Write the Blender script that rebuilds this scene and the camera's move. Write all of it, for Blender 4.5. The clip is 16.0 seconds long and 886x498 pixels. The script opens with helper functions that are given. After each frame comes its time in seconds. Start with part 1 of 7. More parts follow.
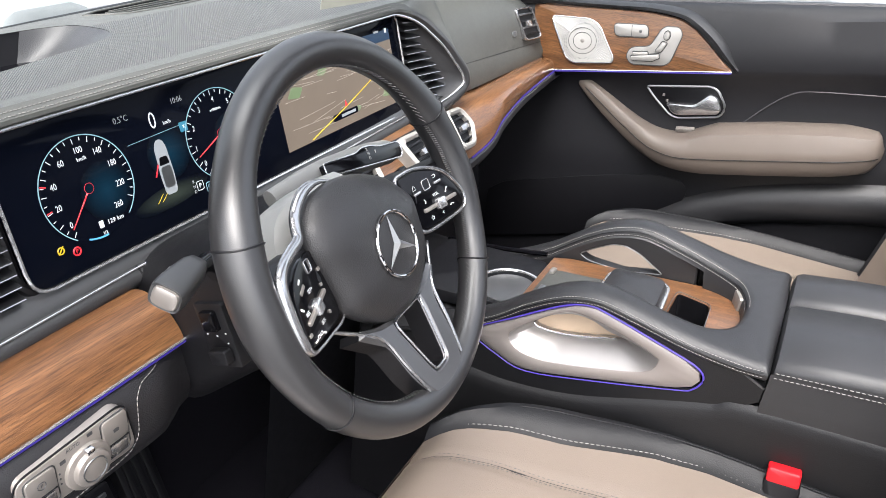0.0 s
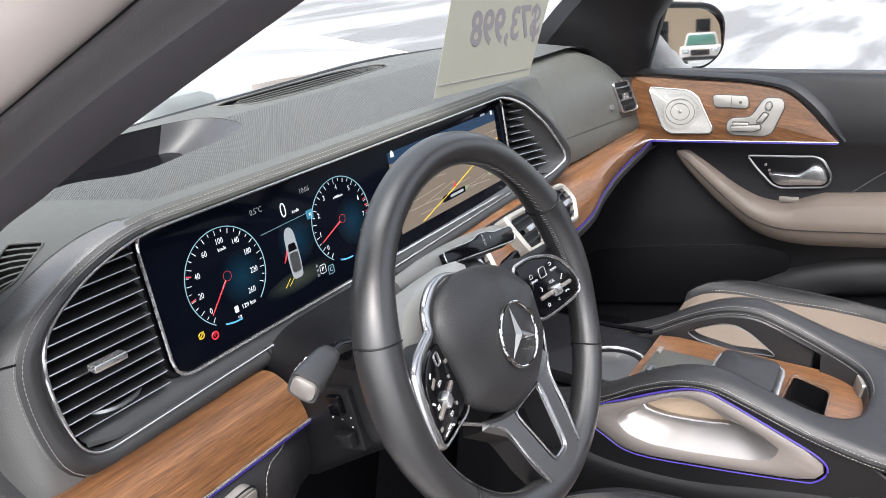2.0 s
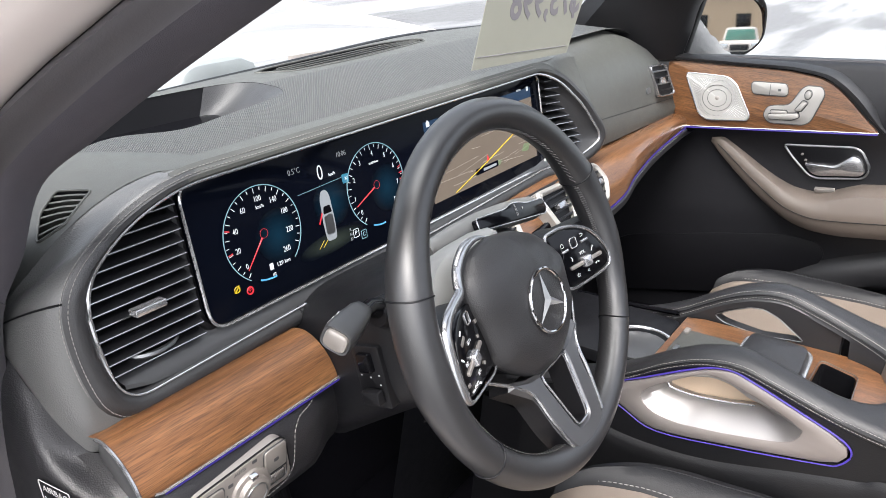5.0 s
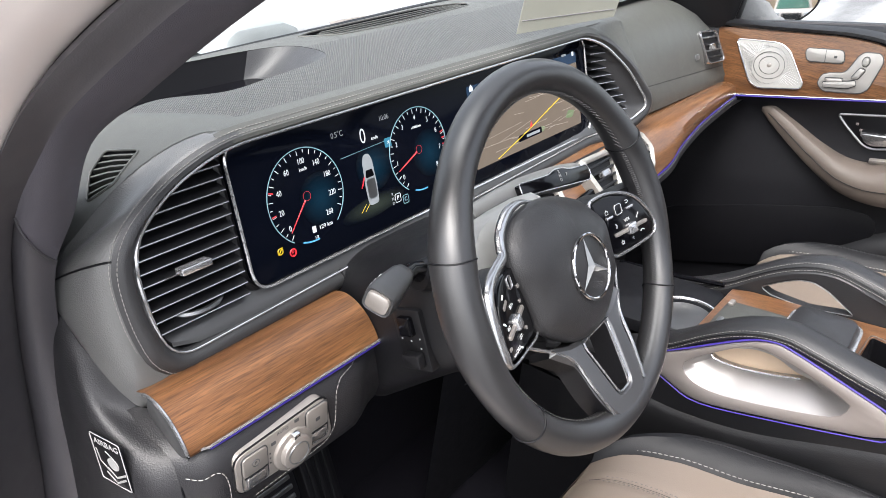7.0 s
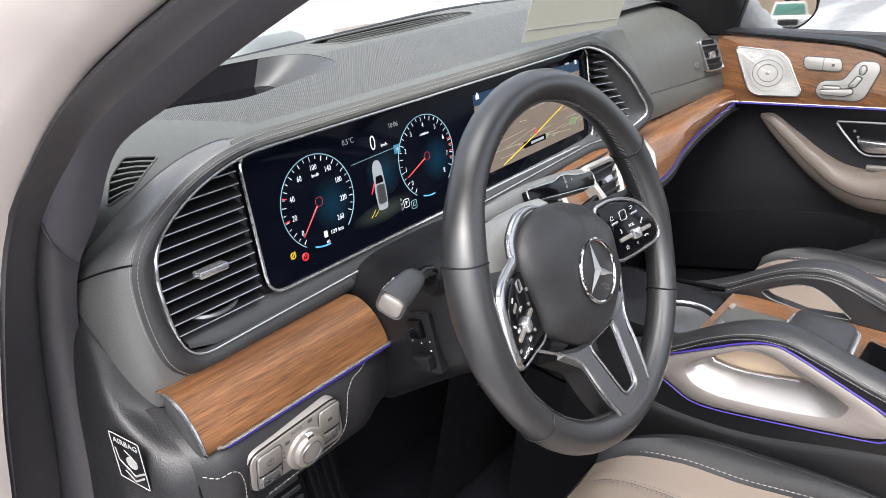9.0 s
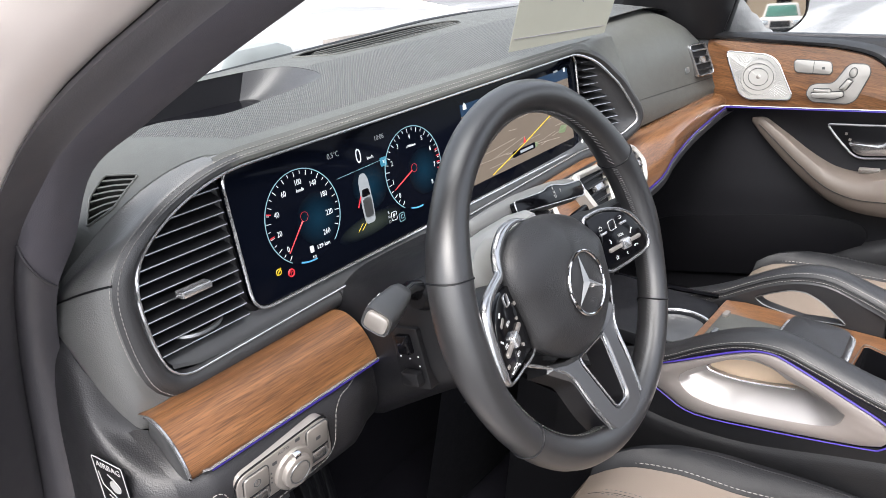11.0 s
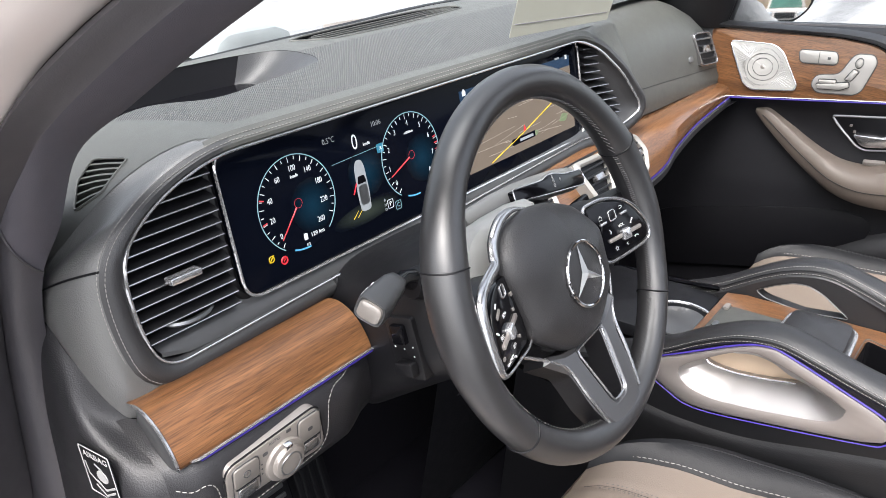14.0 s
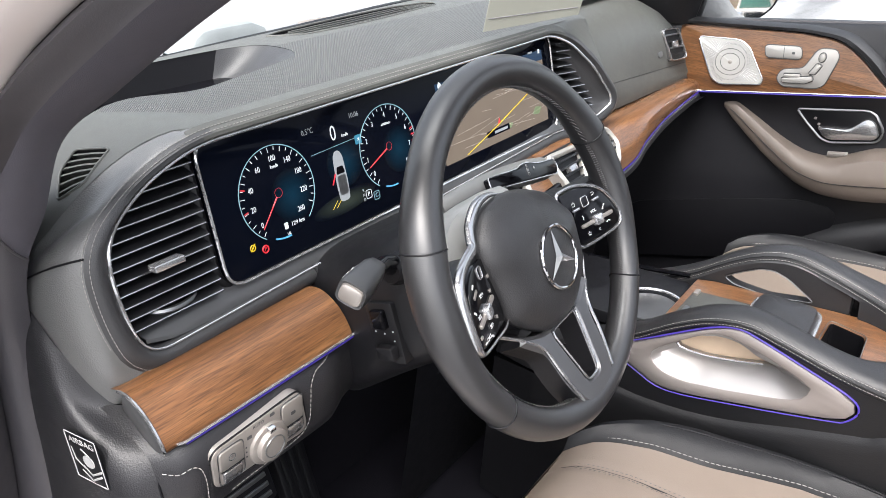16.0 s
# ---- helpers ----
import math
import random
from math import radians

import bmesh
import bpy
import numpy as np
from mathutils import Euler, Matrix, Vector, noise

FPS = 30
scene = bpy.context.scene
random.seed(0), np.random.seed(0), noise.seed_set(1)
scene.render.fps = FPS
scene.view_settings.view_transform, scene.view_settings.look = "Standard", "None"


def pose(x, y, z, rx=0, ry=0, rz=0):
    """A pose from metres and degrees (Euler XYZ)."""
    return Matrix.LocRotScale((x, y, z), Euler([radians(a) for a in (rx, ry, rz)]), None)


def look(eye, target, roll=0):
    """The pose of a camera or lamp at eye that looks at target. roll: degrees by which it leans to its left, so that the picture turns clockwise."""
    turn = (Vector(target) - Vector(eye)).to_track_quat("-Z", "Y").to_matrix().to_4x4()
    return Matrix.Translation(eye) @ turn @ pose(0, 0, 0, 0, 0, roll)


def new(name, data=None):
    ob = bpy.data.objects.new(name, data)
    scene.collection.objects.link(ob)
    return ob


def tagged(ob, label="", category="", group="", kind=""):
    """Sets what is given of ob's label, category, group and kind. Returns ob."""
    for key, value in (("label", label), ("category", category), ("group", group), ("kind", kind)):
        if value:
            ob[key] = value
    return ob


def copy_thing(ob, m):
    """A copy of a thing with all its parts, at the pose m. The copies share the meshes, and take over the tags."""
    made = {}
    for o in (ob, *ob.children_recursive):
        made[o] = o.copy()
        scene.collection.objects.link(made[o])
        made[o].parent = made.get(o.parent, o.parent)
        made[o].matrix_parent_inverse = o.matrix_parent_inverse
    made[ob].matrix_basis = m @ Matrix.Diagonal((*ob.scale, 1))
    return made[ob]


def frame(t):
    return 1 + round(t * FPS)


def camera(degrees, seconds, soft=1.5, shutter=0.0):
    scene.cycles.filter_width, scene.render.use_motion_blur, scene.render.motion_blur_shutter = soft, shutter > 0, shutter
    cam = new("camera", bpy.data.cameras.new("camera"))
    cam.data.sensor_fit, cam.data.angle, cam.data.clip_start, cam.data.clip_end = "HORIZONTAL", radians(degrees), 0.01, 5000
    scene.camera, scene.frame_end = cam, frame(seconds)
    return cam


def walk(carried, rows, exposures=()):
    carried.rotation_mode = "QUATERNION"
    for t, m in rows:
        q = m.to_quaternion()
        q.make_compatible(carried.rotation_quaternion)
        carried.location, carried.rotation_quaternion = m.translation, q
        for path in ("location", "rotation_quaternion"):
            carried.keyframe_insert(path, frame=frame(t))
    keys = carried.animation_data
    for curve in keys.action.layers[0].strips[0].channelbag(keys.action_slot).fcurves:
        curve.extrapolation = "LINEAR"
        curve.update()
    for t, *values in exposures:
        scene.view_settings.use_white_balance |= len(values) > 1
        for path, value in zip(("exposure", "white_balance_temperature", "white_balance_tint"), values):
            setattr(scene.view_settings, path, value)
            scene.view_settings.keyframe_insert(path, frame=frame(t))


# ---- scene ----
cam = camera(61.2, 16.0, soft=0.8)
PATH = [
    (0, (-0.954, -0.318, 1.473), (0.623, 0.418, 0.488), 6.0),
    (0.5, (-0.978, -0.369, 1.492), (0.528, 0.533, 0.532), 4.9),
    (1, (-0.98, -0.385, 1.5), (0.505, 0.579, 0.571), 3.3),
    (1.5, (-0.981, -0.331, 1.5), (0.526, 0.631, 0.604), 2.7),
    (2, (-0.978, -0.28, 1.512), (0.545, 0.676, 0.638), 3.1),
    (2.5, (-0.983, -0.294, 1.498), (0.513, 0.708, 0.626), 3.5),
    (3, (-0.99, -0.298, 1.509), (0.491, 0.723, 0.635), 3.8),
    (3.5, (-0.998, -0.292, 1.503), (0.476, 0.736, 0.624), 3.9),
    (3.7, (-0.997, -0.288, 1.504), (0.484, 0.728, 0.622), 4.1),
    (5.8, (-1.002, -0.287, 1.489), (0.449, 0.728, 0.56), 4.3),
    (6, (-1.009, -0.288, 1.488), (0.429, 0.738, 0.55), 4.3),
    (6.5, (-1.009, -0.286, 1.481), (0.398, 0.762, 0.52), 4.0),
    (7, (-1.0, -0.284, 1.486), (0.385, 0.775, 0.505), 3.8),
    (7.5, (-1.0, -0.278, 1.492), (0.383, 0.78, 0.507), 3.8),
    (8, (-1.018, -0.281, 1.49), (0.37, 0.774, 0.511), 4.0),
    (8.5, (-1.022, -0.284, 1.493), (0.371, 0.771, 0.519), 4.1),
    (11, (-1.005, -0.285, 1.497), (0.398, 0.773, 0.543), 3.1),
    (11.5, (-0.996, -0.292, 1.499), (0.423, 0.747, 0.545), 3.5),
    (12, (-1.006, -0.285, 1.489), (0.418, 0.741, 0.53), 4.0),
    (12.5, (-1.005, -0.285, 1.487), (0.412, 0.742, 0.519), 4.2),
    (13, (-1.007, -0.283, 1.488), (0.4, 0.751, 0.512), 4.3),
    (13.5, (-1.002, -0.277, 1.492), (0.395, 0.767, 0.514), 3.9),
    (14, (-0.991, -0.28, 1.489), (0.401, 0.769, 0.51), 3.7),
    (14.5, (-0.996, -0.269, 1.486), (0.401, 0.773, 0.505), 3.6),
    (15, (-0.994, -0.271, 1.489), (0.417, 0.752, 0.508), 3.7),
    (15.5, (-0.998, -0.286, 1.486), (0.427, 0.722, 0.51), 3.9),
    (16, (-1.012, -0.295, 1.486), (0.419, 0.706, 0.512), 4.0),
]
walk(cam, [(t, look(eye, target, roll)) for t, eye, target, roll in PATH], [(0.0, 2.28, 6430, 10), (1.0, 2.20, 6430, 10), (2.5, 2.04, 6430, 10), (3.5, 2.02, 6430, 10), (6.0, 2.10, 6430, 10), (16.0, 2.13, 6430, 10)])

# ---------- world, sun, exposure ----------
world = bpy.data.worlds.new("sky")
scene.world = world
world.use_nodes = True
wn = world.node_tree
sky = wn.nodes.new("ShaderNodeTexSky")
sky.sky_type = "NISHITA"
sky.sun_disc = False
sky.sun_elevation, sky.sun_rotation = radians(62), radians(250)
sky.air_density, sky.dust_density, sky.ozone_density = 1.0, 6.0, 1.0
grey = wn.nodes.new("ShaderNodeHueSaturation")
grey.inputs["Saturation"].default_value = 0.4
wn.links.new(sky.outputs[0], grey.inputs["Color"])
wn.links.new(grey.outputs[0], wn.nodes["Background"].inputs[0])
wn.nodes["Background"].inputs[1].default_value = 0.15
sun = new("sun", bpy.data.lights.new("sun", "SUN"))
sun.data.energy, sun.data.angle, sun.data.color = 1.0, radians(60), (1.0, 0.985, 0.97)
sun.matrix_world = look((-1.6, -0.6, 5), (0, 0, 0))


# ---------- materials ----------
def nodes_of(name):
    m = bpy.data.materials.new(name)
    m.use_nodes = True
    return m, m.node_tree, m.node_tree.nodes["Principled BSDF"]


def coords(nt, scale):
    tc = nt.nodes.new("ShaderNodeTexCoord")
    mp = nt.nodes.new("ShaderNodeMapping")
    mp.inputs["Scale"].default_value = scale if hasattr(scale, "__len__") else (scale,) * 3
    nt.links.new(tc.outputs["Object"], mp.inputs[0])
    return mp.outputs[0]


def mat(name, rgb, rough=0.5, metal=0.0, var=0.12, vscale=12, grain=0.0, gscale=900, leather=False, coat=0.0, spec=0.5, rvar=0.08, emit=None, estr=1.0, sheen=0.0):
    """A surface with a soft two-scale variation of colour and gloss and a fine relief."""
    m, nt, b = nodes_of(name)
    b.inputs["Roughness"].default_value, b.inputs["Metallic"].default_value = rough, metal
    b.inputs["Coat Weight"].default_value = coat
    b.inputs["Coat Roughness"].default_value = 0.12
    b.inputs["Specular IOR Level"].default_value = spec
    b.inputs["Sheen Weight"].default_value = sheen
    n1 = nt.nodes.new("ShaderNodeTexNoise")
    n1.inputs["Scale"].default_value, n1.inputs["Detail"].default_value = vscale, 6
    nt.links.new(coords(nt, 1), n1.inputs["Vector"])
    ramp = nt.nodes.new("ShaderNodeMix")
    ramp.data_type = "RGBA"
    ramp.inputs["A"].default_value = (*[c * (1 - var) for c in rgb], 1)
    ramp.inputs["B"].default_value = (*[min(1, c * (1 + var)) for c in rgb], 1)
    nt.links.new(n1.outputs["Fac"], ramp.inputs["Factor"])
    nt.links.new(ramp.outputs["Result"], b.inputs["Base Color"])
    mr = nt.nodes.new("ShaderNodeMapRange")
    mr.inputs["To Min"].default_value, mr.inputs["To Max"].default_value = max(0.02, rough - rvar), min(1, rough + rvar)
    n3 = nt.nodes.new("ShaderNodeTexNoise")
    n3.inputs["Scale"].default_value, n3.inputs["Detail"].default_value = vscale * 5, 4
    nt.links.new(coords(nt, 1), n3.inputs["Vector"])
    nt.links.new(n3.outputs["Fac"], mr.inputs["Value"])
    nt.links.new(mr.outputs["Result"], b.inputs["Roughness"])
    if grain:
        if leather:
            n2 = nt.nodes.new("ShaderNodeTexVoronoi")
            n2.feature = "SMOOTH_F1"
            out = n2.outputs["Distance"]
        else:
            n2 = nt.nodes.new("ShaderNodeTexNoise")
            out = n2.outputs["Fac"]
        n2.inputs["Scale"].default_value = gscale
        nt.links.new(coords(nt, 1), n2.inputs["Vector"])
        bp = nt.nodes.new("ShaderNodeBump")
        bp.inputs["Strength"].default_value, bp.inputs["Distance"].default_value = grain, 0.0006
        nt.links.new(out, bp.inputs["Height"])
        nt.links.new(bp.outputs[0], b.inputs["Normal"])
    if emit:
        b.inputs["Emission Color"].default_value, b.inputs["Emission Strength"].default_value = (*emit, 1), estr
    return m


def wood_mat(name, axis, coat=0.3, crough=0.36):
    """Open-pore walnut whose grain runs along one axis."""
    m, nt, b = nodes_of(name)
    sc = [110, 110, 110]
    sc[axis] = 5.0
    v = coords(nt, sc)
    n1 = nt.nodes.new("ShaderNodeTexNoise")
    n1.inputs["Scale"].default_value, n1.inputs["Detail"].default_value, n1.inputs["Distortion"].default_value = 1.0, 8, 0.6
    nt.links.new(v, n1.inputs["Vector"])
    cr = nt.nodes.new("ShaderNodeValToRGB")
    el = cr.color_ramp.elements
    el[0].position, el[0].color = 0.3, (0.090, 0.038, 0.0145, 1)
    el[1].position, el[1].color = 0.72, (0.205, 0.095, 0.038, 1)
    e = el.new(0.5)
    e.color = (0.138, 0.059, 0.0215, 1)
    nt.links.new(n1.outputs["Fac"], cr.inputs[0])
    sc2 = [900, 900, 900]
    sc2[axis] = 40
    n2 = nt.nodes.new("ShaderNodeTexNoise")
    n2.inputs["Scale"].default_value, n2.inputs["Detail"].default_value = 1.0, 4
    nt.links.new(coords(nt, sc2), n2.inputs["Vector"])
    mx = nt.nodes.new("ShaderNodeMix")
    mx.data_type, mx.blend_type = "RGBA", "MULTIPLY"
    mx.inputs["Factor"].default_value = 0.48
    mr = nt.nodes.new("ShaderNodeMapRange")
    mr.inputs["From Min"].default_value, mr.inputs["From Max"].default_value = 0.36, 0.56
    nt.links.new(n2.outputs["Fac"], mr.inputs["Value"])
    nt.links.new(cr.outputs[0], mx.inputs["A"])
    nt.links.new(mr.outputs["Result"], mx.inputs["B"])
    nt.links.new(mx.outputs["Result"], b.inputs["Base Color"])
    b.inputs["Roughness"].default_value = 0.5
    b.inputs["Coat Weight"].default_value, b.inputs["Coat Roughness"].default_value = coat, crough
    b.inputs["Specular IOR Level"].default_value = 0.3
    bp = nt.nodes.new("ShaderNodeBump")
    bp.inputs["Strength"].default_value, bp.inputs["Distance"].default_value = 0.35, 0.0004
    nt.links.new(mr.outputs["Result"], bp.inputs["Height"])
    nt.links.new(bp.outputs[0], b.inputs["Normal"])
    return m


def glow(name, rgb, strength):
    m, nt, b = nodes_of(name)
    b.inputs["Base Color"].default_value = (*[c * 0.3 for c in rgb], 1)
    b.inputs["Emission Color"].default_value, b.inputs["Emission Strength"].default_value = (*rgb, 1), strength
    b.inputs["Roughness"].default_value = 0.3
    return m


def ribbed_mat(name, rgb):
    """Finely ribbed soft plastic of the dashboard's top: narrow grooves run fore and aft, shaded in the colour."""
    m, nt, b = nodes_of(name)
    b.inputs["Base Color"].default_value = (*rgb, 1)
    b.inputs["Roughness"].default_value = 0.5
    w = nt.nodes.new("ShaderNodeTexWave")
    w.bands_direction = "X"
    w.inputs["Scale"].default_value, w.inputs["Distortion"].default_value = 136.0, 0.0
    turned = nt.nodes.new("ShaderNodeMapping")
    turned.inputs["Rotation"].default_value = (0, 0, radians(45))
    nt.links.new(coords(nt, 1), turned.inputs[0])
    nt.links.new(turned.outputs[0], w.inputs["Vector"])
    mx = nt.nodes.new("ShaderNodeMix")
    mx.data_type = "RGBA"
    # Groove shade and rib light go into the colour, on top of the bump.
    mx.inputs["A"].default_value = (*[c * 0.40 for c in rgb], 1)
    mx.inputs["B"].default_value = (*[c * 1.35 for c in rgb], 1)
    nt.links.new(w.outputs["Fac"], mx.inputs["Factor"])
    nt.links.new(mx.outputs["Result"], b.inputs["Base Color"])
    bp = nt.nodes.new("ShaderNodeBump")
    bp.inputs["Strength"].default_value, bp.inputs["Distance"].default_value = 0.8, 0.001
    nt.links.new(w.outputs["Fac"], bp.inputs["Height"])
    nt.links.new(bp.outputs[0], b.inputs["Normal"])
    return m


LEATHER = mat("black_leather", (0.013, 0.013, 0.0145), 0.40, grain=0.35, gscale=900, leather=True, var=0.15)
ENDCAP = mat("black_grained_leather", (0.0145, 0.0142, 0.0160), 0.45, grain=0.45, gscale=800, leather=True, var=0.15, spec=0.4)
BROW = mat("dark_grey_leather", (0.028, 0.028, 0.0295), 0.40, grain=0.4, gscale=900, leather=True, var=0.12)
RIM = mat("rim_leather", (0.0165, 0.0162, 0.0172), 0.36, grain=0.10, gscale=1300, leather=True, var=0.2, spec=0.8)
DOORBLK = mat("soft_black_door", (0.0075, 0.0075, 0.0095), 0.5, grain=0.3, gscale=1200, var=0.15, spec=0.4)
KICK = mat("dark_pillar_plastic", (0.048, 0.045, 0.051), 0.5, grain=0.3, gscale=1500)
# Rail leather darkened: shade low beside the seat is in the colour.
SIDELEA_SHADE = mat("shaded_side_leather", (0.0065, 0.0065, 0.0075), 0.50, spec=0.35, grain=0.3, gscale=1100, leather=True, var=0.15)
RAIL = mat("soft_black_leather", (0.017, 0.017, 0.0185), 0.44, grain=0.3, gscale=1100, leather=True, var=0.15)
LEATHER_S = mat("smooth_black_leather", (0.019, 0.019, 0.0205), 0.42, grain=0.12, gscale=1400, leather=True, var=0.2)
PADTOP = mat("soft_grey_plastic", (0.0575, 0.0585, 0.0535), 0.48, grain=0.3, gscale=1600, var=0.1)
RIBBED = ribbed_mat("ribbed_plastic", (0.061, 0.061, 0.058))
DARK = mat("dark_plastic", (0.0052, 0.0052, 0.0064), 0.45, spec=0.35, grain=0.2, gscale=1500)
DARKER = mat("black_plastic", (0.0045, 0.0045, 0.0058), 0.5, spec=0.25, grain=0.15, gscale=1500)
FABRIC = mat("pillar_fabric", (0.072, 0.066, 0.078), 0.85, grain=0.6, gscale=1300, var=0.12)
RUBBER = mat("seal_rubber", (0.044, 0.041, 0.045), 0.50, grain=0.15, gscale=700)
CARPET = mat("black_carpet", (0.0058, 0.0056, 0.0080), 0.95, spec=0.1, grain=1.0, gscale=700, var=0.3)
SEATBLK = mat("seat_leather", (0.0070, 0.0072, 0.0085), 0.50, spec=0.27, grain=0.3, gscale=900, leather=True, var=0.15)
TAUPE = mat("taupe_leather", (0.152, 0.122, 0.099), 0.45, grain=0.25, gscale=900, leather=True, var=0.07)
TAUPE_D = mat("truffle_leather", (0.112, 0.091, 0.077), 0.45, grain=0.25, gscale=900, leather=True, var=0.08)
TAUPE_M = mat("champagne_paint", (0.27, 0.240, 0.226), 0.42, metal=0.35, var=0.03, vscale=5, rvar=0.03)
SATIN = mat("satin_champagne_silver", (0.43, 0.41, 0.40), 0.34, metal=0.75, var=0.03, vscale=5, rvar=0.02)
# Paled beyond the wood's own tan: daylight from the deck put into the colour.
VENEER_LIT = mat("lit_tan_veneer", (0.62, 0.48, 0.35), 0.35, var=0.12, vscale=40)
# Paler than the top pad it continues: sky light put into the colour.
SHOULDER = mat("sky_lit_leather", (0.092, 0.092, 0.091), 0.33, spec=0.7, grain=0.5, gscale=800, leather=True, var=0.12)
PLATE2 = mat("satin_grey_plastic", (0.235, 0.235, 0.228), 0.40, grain=0.12, gscale=1600, var=0.06)
HUBM = mat("airbag_leather", (0.019, 0.0185, 0.0195), 0.44, grain=0.5, gscale=800, leather=True, var=0.12)
WIPER = mat("frosted_grey_plastic", (0.17, 0.185, 0.19), 0.5, var=0.2, vscale=30)
SELGREY = mat("selector_grey", (0.125, 0.125, 0.122), 0.42, grain=0.12, gscale=1500, var=0.06)
STALK = mat("stalk_plastic", (0.032, 0.0325, 0.034), 0.40, grain=0.15, gscale=1500, var=0.1)
PLATE = mat("grey_end_plate", (0.045, 0.046, 0.048), 0.35, var=0.1)
WOOD_X = wood_mat("walnut", 0)
WOOD_Y = wood_mat("door_walnut", 1)
WOOD_D = wood_mat("console_walnut", 1, 1.0, 0.3)
WOOD_S = wood_mat("lacquered_walnut", 0, 1.0, 0.2)
CHROME = mat("satin_chrome", (0.45, 0.45, 0.46), 0.25, metal=0.9, var=0.05, rvar=0.04)
BRIGHT_S = mat("light_satin_chrome", (0.62, 0.62, 0.63), 0.24, metal=0.85, var=0.04, rvar=0.04)
BRIGHT = mat("bright_chrome", (0.70, 0.70, 0.71), 0.1, metal=1.0, var=0.04, rvar=0.03)
SILVER = mat("brushed_aluminium", (0.265, 0.243, 0.225), 0.40, metal=0.5, var=0.04, rvar=0.04)
SPOKE = mat("dark_satin_spoke", (0.13, 0.13, 0.135), 0.36, metal=0.8, var=0.08)
SILVERDK = mat("dark_silver", (0.22, 0.225, 0.23), 0.33, metal=0.9, var=0.08)
GLOSSBLK = mat("gloss_black", (0.003, 0.003, 0.004), 0.12, spec=0.25, coat=0.0, var=0.1, rvar=0.03)
SCREEN = mat("screen_glass", (0.0022, 0.003, 0.0062), 0.08, var=0.1, rvar=0.0, spec=0.045)
THREAD = mat("white_thread", (0.23, 0.218, 0.207), 0.7)
DTHREAD = mat("grey_thread", (0.060, 0.058, 0.058), 0.7)
PEARL = mat("pale_silver_paint", (0.31, 0.298, 0.28), 0.42, metal=0.35, var=0.04, rvar=0.04)
LED = glow("violet_light", (0.13, 0.085, 0.60), 0.115)
LED_DIM = glow("dim_violet_light", (0.07, 0.045, 0.42), 0.10)
PAINT = mat("white_paint", (0.56, 0.50, 0.465), 0.34, coat=0.2, var=0.03, vscale=4)
def snow_mat(name, stretch):
    """Packed snow with grey wheel tracks drawn out along one way."""
    m, nt, b = nodes_of(name)
    b.inputs["Roughness"].default_value = 0.8
    n1 = nt.nodes.new("ShaderNodeTexNoise")
    n1.inputs["Scale"].default_value, n1.inputs["Detail"].default_value = 1.0, 7
    nt.links.new(coords(nt, stretch), n1.inputs["Vector"])
    cr = nt.nodes.new("ShaderNodeValToRGB")
    cr.color_ramp.elements[0].position, cr.color_ramp.elements[0].color = 0.41, (0.10, 0.10, 0.105, 1)
    cr.color_ramp.elements[1].position, cr.color_ramp.elements[1].color = 0.60, (0.27, 0.275, 0.28, 1)
    nt.links.new(n1.outputs["Fac"], cr.inputs[0])
    nt.links.new(cr.outputs[0], b.inputs["Base Color"])
    n2 = nt.nodes.new("ShaderNodeTexNoise")
    n2.inputs["Scale"].default_value, n2.inputs["Detail"].default_value = 14, 6
    nt.links.new(coords(nt, 1), n2.inputs["Vector"])
    bp = nt.nodes.new("ShaderNodeBump")
    bp.inputs["Strength"].default_value, bp.inputs["Distance"].default_value = 0.5, 0.03
    nt.links.new(n2.outputs["Fac"], bp.inputs["Height"])
    nt.links.new(bp.outputs[0], b.inputs["Normal"])
    return m


SNOW = snow_mat("snow", (0.25, 1.6, 1.0))
RED = mat("red_plastic", (0.50, 0.008, 0.014), 0.35)
PAPER = mat("white_paper", (0.26, 0.26, 0.22), 0.8, var=0.05)
INK = mat("show_through_ink", (0.165, 0.155, 0.17), 0.8, var=0.1)
WHITE_INK = mat("white_print", (0.30, 0.30, 0.30), 0.6)
G_WHITE = glow("display_white", (0.9, 0.95, 1.0), 0.17)
G_RED = glow("display_red", (0.95, 0.035, 0.055), 0.145)
G_BLUE = glow("display_blue", (0.12, 0.5, 0.9), 0.13)
G_YEL = glow("display_yellow", (0.9, 0.62, 0.02), 0.13)


# ---------- builders ----------
def part(name, bm, material, parent=None, label="", smooth=True):
    """One mesh object out of a bmesh, under a thing or a part."""
    me = bpy.data.meshes.new(name)
    bmesh.ops.recalc_face_normals(bm, faces=bm.faces)
    bm.to_mesh(me)
    bm.free()
    me.materials.append(material)
    if smooth:
        me.shade_smooth()
        me.set_sharp_from_angle(angle=radians(38))
    ob = new(name, me)
    if parent:
        ob.parent = parent
    if label:
        ob["label"] = label
    return ob


def thing(name, label, category, group="", kind=""):
    return tagged(new(name), label, category, group, kind)


def crv(pts, n=8, closed=False):
    """A smooth line through points (Catmull-Rom), n steps a span."""
    p = [np.array(q, float) for q in pts]
    k = len(p)
    out = []
    for i in range(k if closed else k - 1):
        a = p[(i - 1) % k] if closed or i else 2 * p[0] - p[1]
        b, c = p[i], p[(i + 1) % k]
        d = p[(i + 2) % k] if closed or i + 2 < k else 2 * p[-1] - p[-2]
        for j in range(n):
            t = j / n
            out.append(0.5 * (2 * b + (c - a) * t + (2 * a - 5 * b + 4 * c - d) * t * t + (3 * b - a - 3 * c + d) * t**3))
    if not closed:
        out.append(p[-1])
    return out


